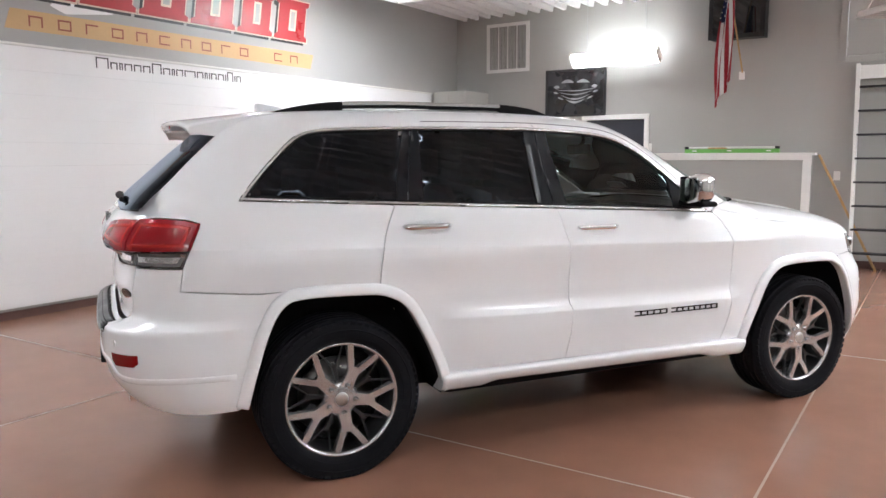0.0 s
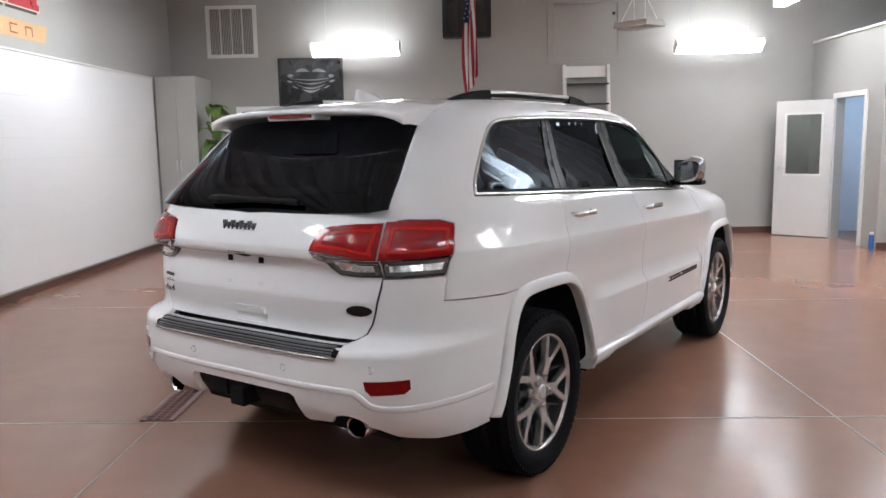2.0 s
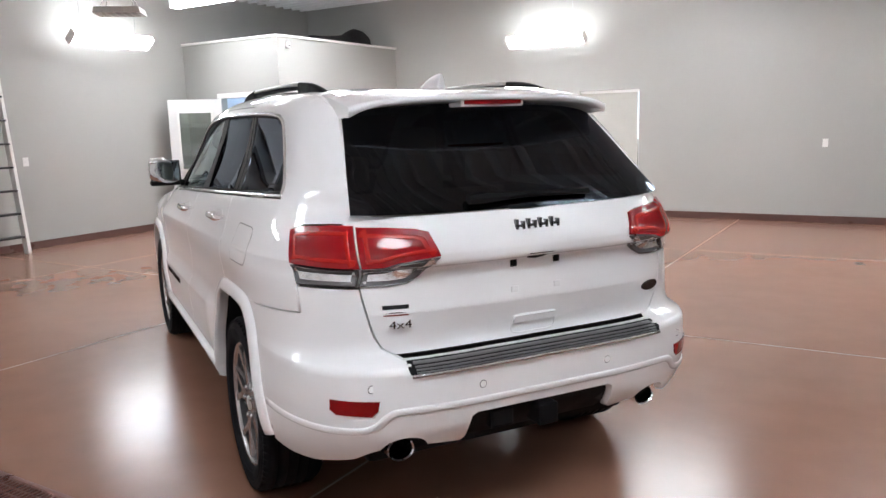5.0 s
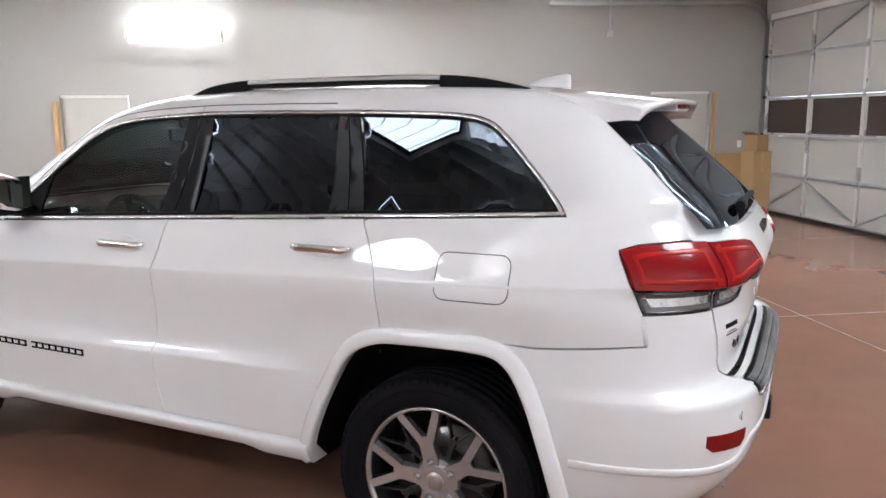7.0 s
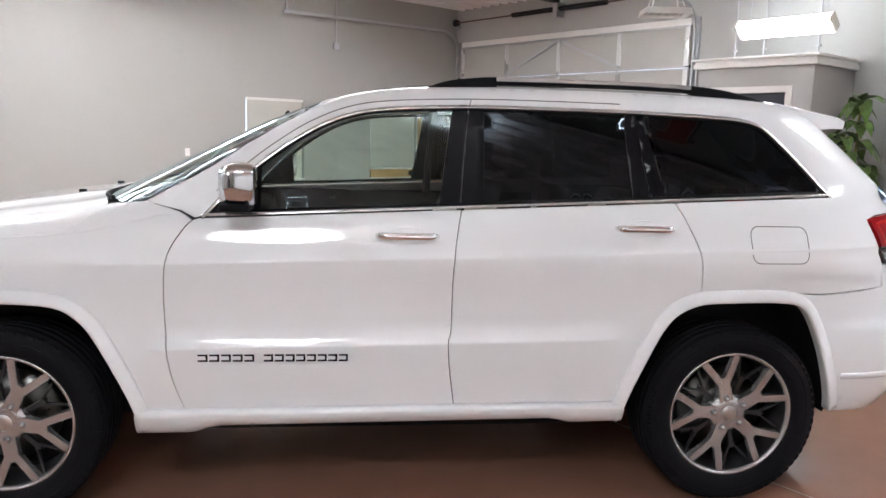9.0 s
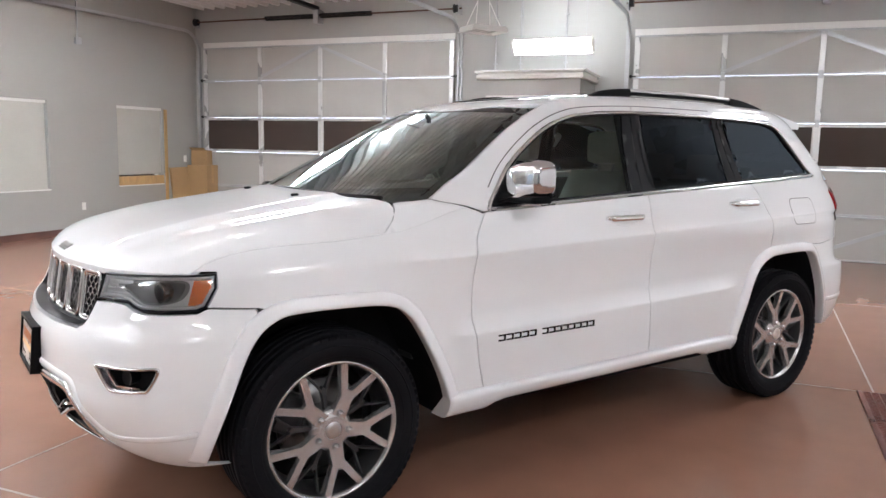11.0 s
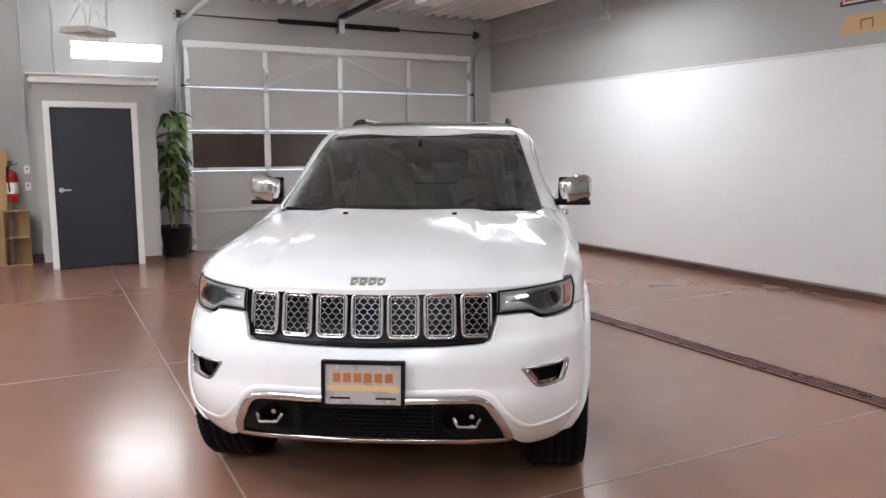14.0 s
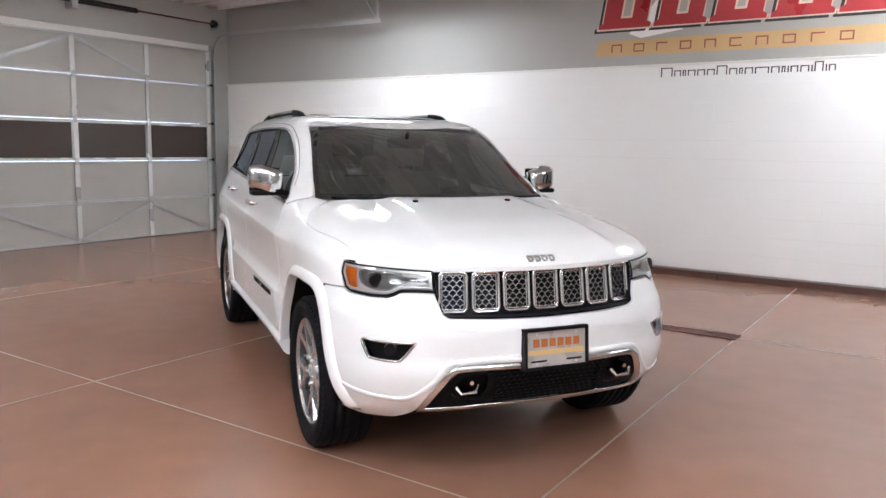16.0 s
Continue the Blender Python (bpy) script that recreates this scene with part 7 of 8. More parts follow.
# ---- tail ----
ty = lambda y, z: tail_uv("y", y, z) if y > 1e-6 else (0.0, z)
tx = lambda x, z: tail_uv("x", x, z)
gate = both([(0.0, 1.245)] + [ty(y, 1.25 + 0.006 * (y / 0.68) ** 2) for y in np.linspace(0.1, 0.685, 8)] + [ty(float(gate_y(z)), z) for z in (1.21, 1.15, 1.09, 1.03, 0.98, 0.93, 0.88, 0.84, 0.80, 0.785, 0.774)] + [ty(0.40, 0.774), ty(0.2, 0.774), (0.0, 0.774)])
grip = spline([ty(0.090, 0.855), ty(0.095, 0.815), ty(0.080, 0.79), (0.0, 0.788)], 4)
grip = both([(0.0, 0.858), ty(0.06, 0.858)] + grip)
TG = cpart("tailgate", skin(gate, on_tail, step=0.026, thick=0.02, gap=0.0025, rows=(1.065, 1.075, 1.085, 1.095, 1.105, 1.12, 0.90, 0.915, 0.925, 0.935)), "paint", "white tailgate")
cpart("grip_rim", strip(inset(dense(grip, 0.01), 0.0), on_tail, 0.005, 0.003, closed=True), "paint", "", TG)
cpart("grip_bar", skin(both([(0.0, 0.856), ty(0.088, 0.856), ty(0.090, 0.830), (0.0, 0.828)]), on_tail, step=0.02, off=0.012, thick=0.014, gap=0), "paint", "body-colour grip", TG)
cpart("camera_bar", skin(both([(0.0, 1.092), ty(0.05, 1.092), ty(0.035, 1.068), (0.0, 1.064)]), on_tail, step=0.02, off=0.004, thick=0.02, gap=0), "trim_black", "", TG)
for y in (-0.092, 0.092):
    P = on_tail(np.array([ty(abs(y), 1.055)]), 0.0)[0] * (1, 1 if y > 0 else -1, 1)
    cpart("plate_bolt", box((P[0] - 0.006, P[1] - 0.013, 1.042), (P[0] + 0.01, P[1] + 0.013, 1.068), 0.003), "trim_black", "", TG)
    P = on_tail(np.array([ty(abs(y), 0.958)]), 0.0)[0] * (1, 1 if y > 0 else -1, 1)
    cpart("plate_plug", box((P[0] - 0.002, P[1] - 0.015, 0.95), (P[0] + 0.01, P[1] + 0.015, 0.972), 0.002), "paint", "", TG)
for k in range(4):
    y = 0.095 - k * 0.049
    bm = bmesh.new()
    for lo, hi in (((0, 0), (0.038, 0.011)), ((0, 0), (0.011, 0.05)), ((0.027, 0), (0.038, 0.042)), ((0, 0.022), (0.038, 0.031))):
        x = float(on_tail(np.array([[0.0, 1.19]]), 0)[0][0])
        box((x - 0.006, y - hi[0], 1.165 + lo[1]), (x + 0.01, y - lo[0], 1.165 + hi[1]), bm=bm)
    cpart("badge_block", bm, "badge", "dark chrome badge block", TG)
fx = float(on_tail(np.array([ty(0.53, 0.885)]), 0)[0][0])
cu = bpy.data.curves.new("badge_text", "FONT")
cu.body, cu.size, cu.extrude, cu.align_x = "4x4", 0.038, 0.002, "CENTER"
tx_ob = new("drive_badge", cu)
tx_ob.matrix_basis = pose(fx - 0.012, 0.535, 0.872, 90, 0, -98) @ Matrix.Diagonal((1.45, 1, 1, 1))
tx_ob.parent = TG
cu.materials.append(PM["badge"])
for k, (z, w, h) in enumerate(((0.938, 0.088, 0.014), (0.924, 0.07, 0.003), (0.915, 0.085, 0.004))):
    P = on_tail(np.array([ty(0.545, z)]), 0)[0]
    bm = skin([(ty(0.545 - w / 2, z)), ty(0.545 + w / 2, z), ty(0.545 + w / 2, z + h), ty(0.545 - w / 2, z + h)], on_tail, step=0.02, off=0.0015, thick=0.002, gap=0)
    cpart("dealer_bar", bm, "badge_black" if k < 2 else "red_dark", "", TG)
ov = [(-(ty(0.57, 0.89)[0]) + 0.045 * math.cos(t), 0.89 + 0.021 * math.sin(t)) for t in np.linspace(0, math.tau, 25)[:-1]]
cpart("oval_badge", skin(ov, on_tail, step=0.02, off=0.006, thick=0.008, gap=0), "badge_black", "dark oval badge", TG)
# wiper on the rear glass
P = [on_back(np.array([[u, 1.275 + 0.02 * math.cos(u * 3)]]), 0.022)[0] for u in np.linspace(-0.22, 0.20, 10)]
cpart("rear_wiper", tube([tuple(p) for p in P], [0.012] * 6 + [0.014, 0.018, 0.022, 0.018], 8), "trim_black", "black rear wiper")
# lamps
RED_IN = [ty(0.648, 1.222), ty(0.56, 1.220), ty(0.47, 1.212), ty(0.425, 1.20), ty(0.405, 1.14), ty(0.40, 1.118), ty(0.46, 1.113), ty(0.54, 1.103), ty(0.59, 1.088), ty(0.653, 1.086)]
CLR_IN = [ty(0.400, 1.114), ty(0.46, 1.109), ty(0.54, 1.099), ty(0.59, 1.084), ty(0.655, 1.082), ty(0.658, 1.018), ty(0.56, 1.018), ty(0.50, 1.024), ty(0.46, 1.045), ty(0.43, 1.08)]
RED_OUT = [ty(0.6575, 1.086), ty(0.6525, 1.226), tx(-2.20, 1.2275), tx(-2.10, 1.2205), tx(-2.047, 1.205), tx(-2.053, 1.19), tx(-2.097, 1.092)]
CLR_OUT = [ty(0.6625, 1.018), ty(0.6595, 1.082), tx(-2.10, 1.087), tx(-2.128, 1.020)]
for s, side in ((1, False), (-1, True)):
    tl = empty("tail_light")
    tl.parent = CAR
    tl["label"] = "red tail light with clear lower lens"
    for nm, red, clr in (("inner", RED_IN, CLR_IN), ("outer", RED_OUT, CLR_OUT)):
        R_ = dense(red, 0.015)
        cpart("red_lens", skin(R_, on_tail, step=0.02, off=0.010, thick=0.03, gap=0.001, flip=side), "red_lens", "glossy red lens", tl)
        cpart("light_pipe", strip(inset(R_, 0.026), on_tail, 0.013, 0.0015, off=0.0098, closed=True, flip=side), "red_bright", "bright red light pipe", tl)
        C_ = dense(clr, 0.015)
        cpart("lamp_base", skin(C_, on_tail, step=0.02, off=0.003, thick=0.03, gap=0.001, flip=side), "lamp_smoke", "smoked grey surround", tl)
        cpart("reverse_lens", skin(inset(C_, 0.021), on_tail, step=0.02, off=0.0085, thick=0.01, gap=0.0, flip=side), "lamp_clear", "clear reversing lens over a silver reflector", tl)
        cpart("lamp_rim", strip(inset(C_, 0.004), on_tail, 0.005, 0.005, off=0.004, closed=True, flip=side), "badge", "", tl)
# rear bumper
rb_half = ([(0.0, 0.766), ty(0.2, 0.766), ty(0.40, 0.766), ty(0.535, 0.766)] + [ty(float(gate_y(z)) + 0.002, z) for z in (0.776, 0.80, 0.84, 0.88, 0.93, 0.98, 1.012)]
           + [tx(-2.125, 1.014), tx(-2.14, 0.918), tx(-1.82, 0.897)] + [tx(p[0], p[1]) for p in OUT_R if p[0] < -1.70 and p[1] > 0.40] + [tx(-1.925, 0.385), tx(-2.05, 0.375), ty(0.80, 0.375), ty(0.70, 0.40), ty(0.655, 0.435)]
           + spline([ty(0.625, 0.445), ty(0.60, 0.478), ty(0.545, 0.492), ty(0.49, 0.478), ty(0.46, 0.445)], 3) + [ty(0.33, 0.430), ty(0.315, 0.445), ty(0.305, 0.538), ty(0.285, 0.548), (0.0, 0.548)])
RB = cpart("rear_bumper", skin(both(rb_half), on_tail, step=0.024, thick=0.03, gap=0.002, rows=(0.57, 0.585, 0.60, 0.735, 0.745, 0.755)), "paint", "white rear bumper")
lipr = spline([(0.0, 0.597), ty(0.3, 0.597), ty(0.56, 0.600), ty(0.61, 0.588), ty(0.66, 0.545), ty(0.74, 0.535), tx(-2.2, 0.54), tx(-1.93, 0.545)], 5)
cpart("bumper_crease", strip([(-u, v) for u, v in lipr[::-1]] + lipr[1:], on_tail, 0.026, 0.007), "paint", "", RB)
pad = both([(0.0, 0.722), ty(0.3, 0.722), ty(0.515, 0.722), ty(0.535, 0.728), ty(0.53, 0.764), (0.0, 0.764)])
cpart("step_pad", skin(pad, on_tail, step=0.02, off=0.006, thick=0.012, gap=0), "trim_black", "ribbed black step pad", RB)
for z in (0.733, 0.742, 0.751, 0.760):
    line = [ty(y, z) if y > 1e-6 else (0.0, z) for y in np.linspace(0, 0.515, 12)]
    cpart("pad_rib", strip([(-u, v) for u, v in line[::-1]] + line[1:], on_tail, 0.005, 0.004, off=0.006), "pad_grey", "", RB)
line = [ty(y, 0.7225) if y > 1e-6 else (0.0, 0.7225) for y in np.linspace(0, 0.53, 12)]
cpart("pad_chrome", strip([(-u, v) for u, v in line[::-1]] + line[1:], on_tail, 0.014, 0.010, off=0.004), "rim", "dull chrome edge strip", RB)
# Paint strips added over the bumper's upright seams to hide them.
for sgn in (-1, 1):
    seam_line = [tx(-2.126, 1.012), tx(-2.133, 0.965), tx(-2.139, 0.922)]
    cpart("seam_cover", strip([(sgn * u, v) for u, v in seam_line], on_tail, 0.012, 0.0012, flip=sgn < 0), "paint", "", RB)
for s, side in ((1, False), (-1, True)):
    rf = [ty(0.640, 0.645), ty(0.645, 0.61), ty(0.665, 0.590), ty(0.77, 0.597), ty(0.787, 0.615), ty(0.785, 0.652), ty(0.72, 0.648)]
    cpart("reflector", skin(rf, on_tail, step=0.02, off=0.004, thick=0.008, gap=0.001, flip=side), "red_dark", "dark red reflector", RB)
    for y, z in ((0.27, 0.655), (0.665, 0.688)):
        P = on_tail(np.array([ty(y, z)]), 0)[0] * (1, s, 1)
        cpart("sensor", rod((P[0] - 0.002, P[1], P[2]), (P[0] + 0.02, P[1], P[2]), 0.012, 18), "paint", "", RB)
        cpart("sensor_ring", lathe([(0.012, 0.0), (0.0135, -0.0015), (0.0145, 0.0)], 20, "Z", m=pose(P[0] - 0.001, P[1], P[2], 0, 90, 0)), "badge", "", RB)
    prof = [(0.044, 0.16), (0.044, -0.015), (0.049, -0.02), (0.052, -0.012), (0.052, 0.16)]
    cpart("exhaust_tip", lathe(prof, 28, "Z", m=pose(-2.335, s * 0.545, 0.428, 0, 90, 0) @ Matrix.Diagonal((0.82, 1, 1, 1))), "chrome", "chrome exhaust tip")
hp = skin(both([(0.0, 0.545), ty(0.28, 0.545), ty(0.298, 0.535), ty(0.310, 0.452), ty(0.29, 0.435), (0.0, 0.432)]), on_tail, step=0.03, off=-0.03, thick=0.02, gap=0)
cpart("hitch_panel", hp, "trim_black", "black hitch cover panel")
hx = -2.47
bm = box((hx, -0.042, 0.452), (-2.30, 0.042, 0.532), 0.008)
cpart("tow_hitch", bm, "trim_black", "black square tow receiver")
cpart("hitch_socket", box((-2.42, 0.12, 0.46), (-2.36, 0.22, 0.53), 0.01), "trim_black")
# spoiler and brake light
bm = bmesh.new()
ring = []
for y in np.linspace(-0.575, 0.575, 31):
    a = abs(y) / 0.575
    zr = float(halve(lambda z: body_cab(-1.74, z) > min(abs(y), 0.58), 1.45, 1.8)) + 0.002
    tip = -2.118 + 0.065 * a**3
    zt = 1.666 - 0.018 * a**2 - 0.02 * a**8
    sec = [(-1.74, zr), (-1.86, zr * 0.45 + zt * 0.55 + 0.010), (tip + 0.02, zt + 0.002), (tip, zt - 0.006), (tip + 0.006, zt - 0.020 - 0.02 * a**8), (tip + 0.05, zt - 0.026 - 0.012 * a**8), (-1.93 + 0.03 * a**4, zt - 0.036 - 0.012 * a**8), (-1.80, zr - 0.055)]
    ring.append([bm.verts.new((x, y, z)) for x, z in sec])
n = len(ring[0])
for a, b in zip(ring, ring[1:]):
    for k in range(n):
        f = bm.faces.new((a[k], a[(k + 1) % n], b[(k + 1) % n], b[k]))
        f.smooth = k < 6
bm.faces.new(ring[0])
bm.faces.new(ring[-1])
bmesh.ops.recalc_face_normals(bm, faces=bm.faces)
sp = cpart("roof_spoiler", bm, "paint", "white roof spoiler")
bm = bmesh.new()
ring = [[bm.verts.new((-2.092 + 0.02 * (y / 0.13) ** 2 * 0.3 + dx, y, z)) for dx, z in ((0.0, 1.650), (-0.014, 1.646), (-0.014, 1.630), (0.0, 1.625))] for y in np.linspace(-0.125, 0.125, 9)]
for a, b in zip(ring, ring[1:]):
    for k in range(4):
        bm.faces.new((a[k], a[(k + 1) % 4], b[(k + 1) % 4], b[k]))
bm.faces.new(ring[0])
bm.faces.new(ring[-1])
bmesh.ops.recalc_face_normals(bm, faces=bm.faces)
cpart("brake_light", bm, "red_dark", "dark red high brake light", sp)
bm = bmesh.new()
box((-2.094, -0.14, 1.619), (-1.99, 0.14, 1.655), 0.008, bm)
cpart("brake_light_housing", bm, "paint", "", sp)
# shark-fin aerial
bm = bmesh.new()
ring = []
for t in np.linspace(0, 1, 12):
    x = -1.46 - 0.19 * t
    h = 0.064 * (t**0.5) * (1 if t < 0.93 else 0.9) + 0.004
    w = 0.042 * (0.35 + 0.65 * math.sin(math.pi * min(1, 0.15 + 0.8 * t)))
    z0 = float(Z_ROOF(x)) - 0.004
    ring.append([bm.verts.new((x - 0.0, y, z0 + z)) for y, z in ((-w, 0), (-w * 0.55, h * 0.55), (-w * 0.18, h), (w * 0.18, h), (w * 0.55, h * 0.55), (w, 0))])
for a, b in zip(ring, ring[1:]):
    for k in range(5):
        bm.faces.new((a[k], a[k + 1], b[k + 1], b[k])).smooth = True
bm.faces.new(ring[0])
bm.faces.new(ring[-1])
bmesh.ops.recalc_face_normals(bm, faces=bm.faces)
cpart("roof_aerial", bm, "paint", "white shark-fin aerial")
# fuel flap on the left flank
fl_ = []
for cx_, cz_, a0 in ((-1.515, 1.142, 0), (-1.695, 1.142, 90), (-1.695, 1.065, 180), (-1.515, 1.065, 270)):
    fl_ += [(cx_ + 0.035 * math.cos(radians(a0 + k * 18)), cz_ + 0.035 * math.sin(radians(a0 + k * 18))) for k in range(6)]
cpart("fuel_flap_gap", strip(fl_, on_side, 0.0035, 0.0006, closed=True), "seam_grey", "", None)
cpart("fuel_flap", skin(inset(fl_, 0.003), on_side, step=0.025, off=0.0012, thick=0.003, gap=0), "paint", "white fuel flap")

# ---- wheels ----
def wheel_meshes():
    """One wheel about its own axle: +y is the outer face."""
    root = empty("wheel")
    R = 0.381
    prof = [(0.262, 0.098), (0.268, 0.112), (0.285, 0.124), (0.312, 0.132), (0.338, 0.131), (0.356, 0.126), (0.3665, 0.119), (0.3735, 0.110)]
    tread = []
    for y0, y1 in ((0.106, 0.070), (0.060, 0.026), (0.016, -0.016), (-0.026, -0.060), (-0.070, -0.106)):
        tread += [(R - 0.009, y0 + 0.0005), (R - 0.0005, y0), (R, (y0 + y1) / 2), (R - 0.0005, y1), (R - 0.009, y1 - 0.0005)]
    prof = prof + tread + [(r, -y) for r, y in prof[::-1]]
    bm = lathe(prof, 80, "Y")
    for f in bm.faces:
        f.smooth = True
    # shoulder lugs and sipes across the ribs
    for k in range(66):
        a = math.tau * k / 66
        m = Matrix.Rotation(-a, 4, "Y")
        for s in (-1, 1):
            b2 = bmesh.ops.create_cube(bm, size=1)
            for v in b2["verts"]:
                c = v.co
                out = s * c.y > 0
                v.co = m @ Vector((c.x * 0.023 + c.y * 0.008 * s, s * 0.113 + c.y * 0.026, 0.3680 + c.z * 0.018 - (0.009 if out else 0)))
    tyre = part("tyre", bm, PM["tyre"], root, "black all-season tyre")
    bm = bmesh.new()
    for rr in (0.292, 0.330):
        lathe([(rr, 0.1255 if rr < 0.3 else 0.1312), (rr + 0.003, 0.1285 if rr < 0.3 else 0.1335), (rr + 0.006, 0.1290 if rr < 0.3 else 0.1310)], 64, "Y", bm)
    part("sidewall_ring", bm, PM["tyre"], tyre)
    part("rim_lip", lathe([(0.262, 0.100), (0.270, 0.106), (0.2705, 0.112), (0.264, 0.114), (0.257, 0.110), (0.253, 0.098)], 64, "Y"), PM["rim"], root, "machined rim lip", smooth=True)
    part("barrel", lathe([(0.2535, 0.0985), (0.247, 0.070), (0.240, 0.03), (0.235, -0.02), (0.245, -0.09), (0.262, -0.1)], 64, "Y"), PM["rim_dark"], root, "dark grey barrel", smooth=True)
    part("brake_disc", lathe([(0.06, 0.0), (0.178, 0.0), (0.18, -0.01), (0.178, -0.024), (0.06, -0.024)], 40, "Y"), PM["disc"], root, "steel brake disc", smooth=True)
    cal = bmesh.new()
    box((0.10, -0.045, -0.08), (0.20, 0.03, 0.08), 0.015, cal)
    part("brake_caliper", cal, PM["rim_dark"], root)
    part("well", lathe([(0.0, -0.05), (0.232, -0.05), (0.236, -0.03)], 32, "Y"), PM["trim_black"], root)

    def spoke(r0, r1, split, half, w0, w1, wt, face, depth, bm):
        """A Y spoke drawn in the wheel's plane: stem from r0 to split, two arms out to r1."""
        quads = []
        stem = [(-w0 / 2, r0), (w0 / 2, r0), (w1 / 2 + 0.006, split), (0, split + 0.014), (-w1 / 2 - 0.006, split)]
        quads.append((stem, 0.010, 0.004))
        for s in (-1, 1):
            t = radians(half) * s
            tip = Vector((math.sin(t) * r1, math.cos(t) * r1))
            root_ = Vector((s * w1 / 4, split - 0.012))
            d = (tip - root_).normalized()
            nn = Vector((d.y, -d.x))
            quads.append(([tuple(root_ - nn * w1 * 0.36), tuple(root_ + nn * w1 * 0.36), tuple(tip + nn * wt / 2), tuple(tip - nn * wt / 2)], 0.0, 0.0))
        for poly, lift0, _ in quads:
            rr = [math.hypot(*p) for p in poly]
            ff = [face - 0.012 * (1 - min(1, r / r1)) ** 1.0 - 0.004 * math.sin(math.pi * min(1, r / r1)) for r in rr]
            c = Vector((sum(p[0] for p in poly) / len(poly), sum(p[1] for p in poly) / len(poly)))
            top = [bm.verts.new((p[0] + (c.x - p[0]) * 0.10, f, p[1] + (c.y - p[1]) * 0.02)) for p, f in zip(poly, ff)]
            low = [bm.verts.new((p[0] * 1.03, f - depth, p[1])) for p, f in zip(poly, ff)]
            bm.faces.new(top)
            for i in range(len(poly)):
                j = (i + 1) % len(poly)
                bm.faces.new((top[i], top[j], low[j], low[i]))
            bm.faces.new(low[::-1])
        bmesh.ops.recalc_face_normals(bm, faces=bm.faces)

    for k in range(5):
        bm = bmesh.new()
        spoke(0.046, 0.258, 0.150, 17.0, 0.066, 0.042, 0.030, 0.108, 0.028, bm)
        ob = part("spoke", bm, PM["rim"], root, "machined grey Y spoke")
        ob.matrix_basis = pose(0, 0, 0, 0, 72 * k, 0)
        bm = bmesh.new()
        spoke(0.075, 0.250, 0.158, 14, 0.012, 0.010, 0.007, 0.080, 0.02, bm)
        ob = part("inner_spoke", bm, PM["rim_dark"], root, "dark inner Y spoke")
        ob.matrix_basis = pose(0, 0, 0, 0, 72 * k + 36, 0)
        a = radians(72 * k)
        bm = rod((math.sin(a) * 0.068, 0.075, math.cos(a) * 0.068), (math.sin(a) * 0.068, 0.103, math.cos(a) * 0.068), 0.013, 6)
        lathe([(0.0, 0.112), (0.008, 0.110), (0.013, 0.103)], 10, "Y", bm, Matrix.Translation((math.sin(a) * 0.068, 0, math.cos(a) * 0.068)))
        part("lug_nut", bm, PM["rim"], root)
    part("hub", lathe([(0.0, 0.098), (0.050, 0.098), (0.066, 0.095), (0.080, 0.086), (0.086, 0.06), (0.086, 0.0)], 40, "Y"), PM["rim"], root, smooth=True)
    part("centre_cap", lathe([(0.0, 0.1055), (0.022, 0.105), (0.030, 0.102), (0.034, 0.096)], 30, "Y"), PM["satin"], root, "silver centre cap", smooth=True)
    return root


W0 = wheel_meshes()
W0.parent = CAR
W0["label"] = "grey five-spoke alloy wheel with black tyre"
first_done = False
for x, y, turn in ((1.4575, 0.79, -26), (-1.4575, 0.79, 14), (1.4575, -0.79, 38), (-1.4575, -0.79, 46)):
    m = pose(x, y, 0.376) @ (pose(0, 0, 0, 0, 0, 180) if y < 0 else Matrix()) @ pose(0, 0, 0, 0, turn, 0)
    if not first_done:
        W0.matrix_basis = m
        first_done = True
    else:
        copy_thing(W0, m)

# ---- cabin ----
cab = empty("cabin")
cab.parent = CAR
bm = box((-2.15, -0.60, 0.30), (2.05, 0.60, 0.56), 0.03)
box((-0.90, -0.80, 0.30), (0.88, 0.80, 0.50), 0.03, bm)
box((-2.28, -0.66, 0.42), (-1.95, 0.66, 0.70), 0.03, bm)
cpart("underbody", bm, "trim_black", "black underbody")
cpart("cabin_floor", box((-2.15, -0.60, 0.56), (0.88, 0.60, 0.60)), "cabin", "", cab)
for s in (-1, 1):
    cpart("door_card", box((-0.95, min(s * 0.79, s * 0.83), 0.56), (0.78, max(s * 0.79, s * 0.83), 1.17), 0.01), "cabin", "", cab)
    cpart("door_armrest", box((-0.2, min(s * 0.72, s * 0.80), 0.90), (0.5, max(s * 0.72, s * 0.80), 0.97), 0.02), "cabin_light", "", cab)
    cpart("rear_side_trim", box((-2.12, min(s * 0.60, s * 0.66), 0.9), (-0.95, max(s * 0.60, s * 0.66), 1.24), 0.02), "cabin", "", cab)
    cpart("b_post", beam((-0.29, s * 0.79, 1.15), (-0.31, s * 0.62, 1.65), 0.03, 0.08), "cabin", "", cab)
cpart("rear_bulkhead", box((-2.28, -0.6, 0.6), (-2.24, 0.6, 1.22)), "cabin", "", cab)
cpart("firewall", box((0.98, -0.74, 0.55), (1.02, 0.74, 1.16)), "cabin", "", cab)
bm = bmesh.new()
ring = []
for y in np.linspace(-0.76, 0.76, 17):
    b = 0.02 * math.cos(y * 3)
    ring.append([bm.verts.new((x, y, z + b)) for x, z in ((1.08, 1.13), (0.85, 1.165), (0.66, 1.155), (0.55, 1.10), (0.53, 1.02), (0.60, 0.86), (0.98, 0.80))])
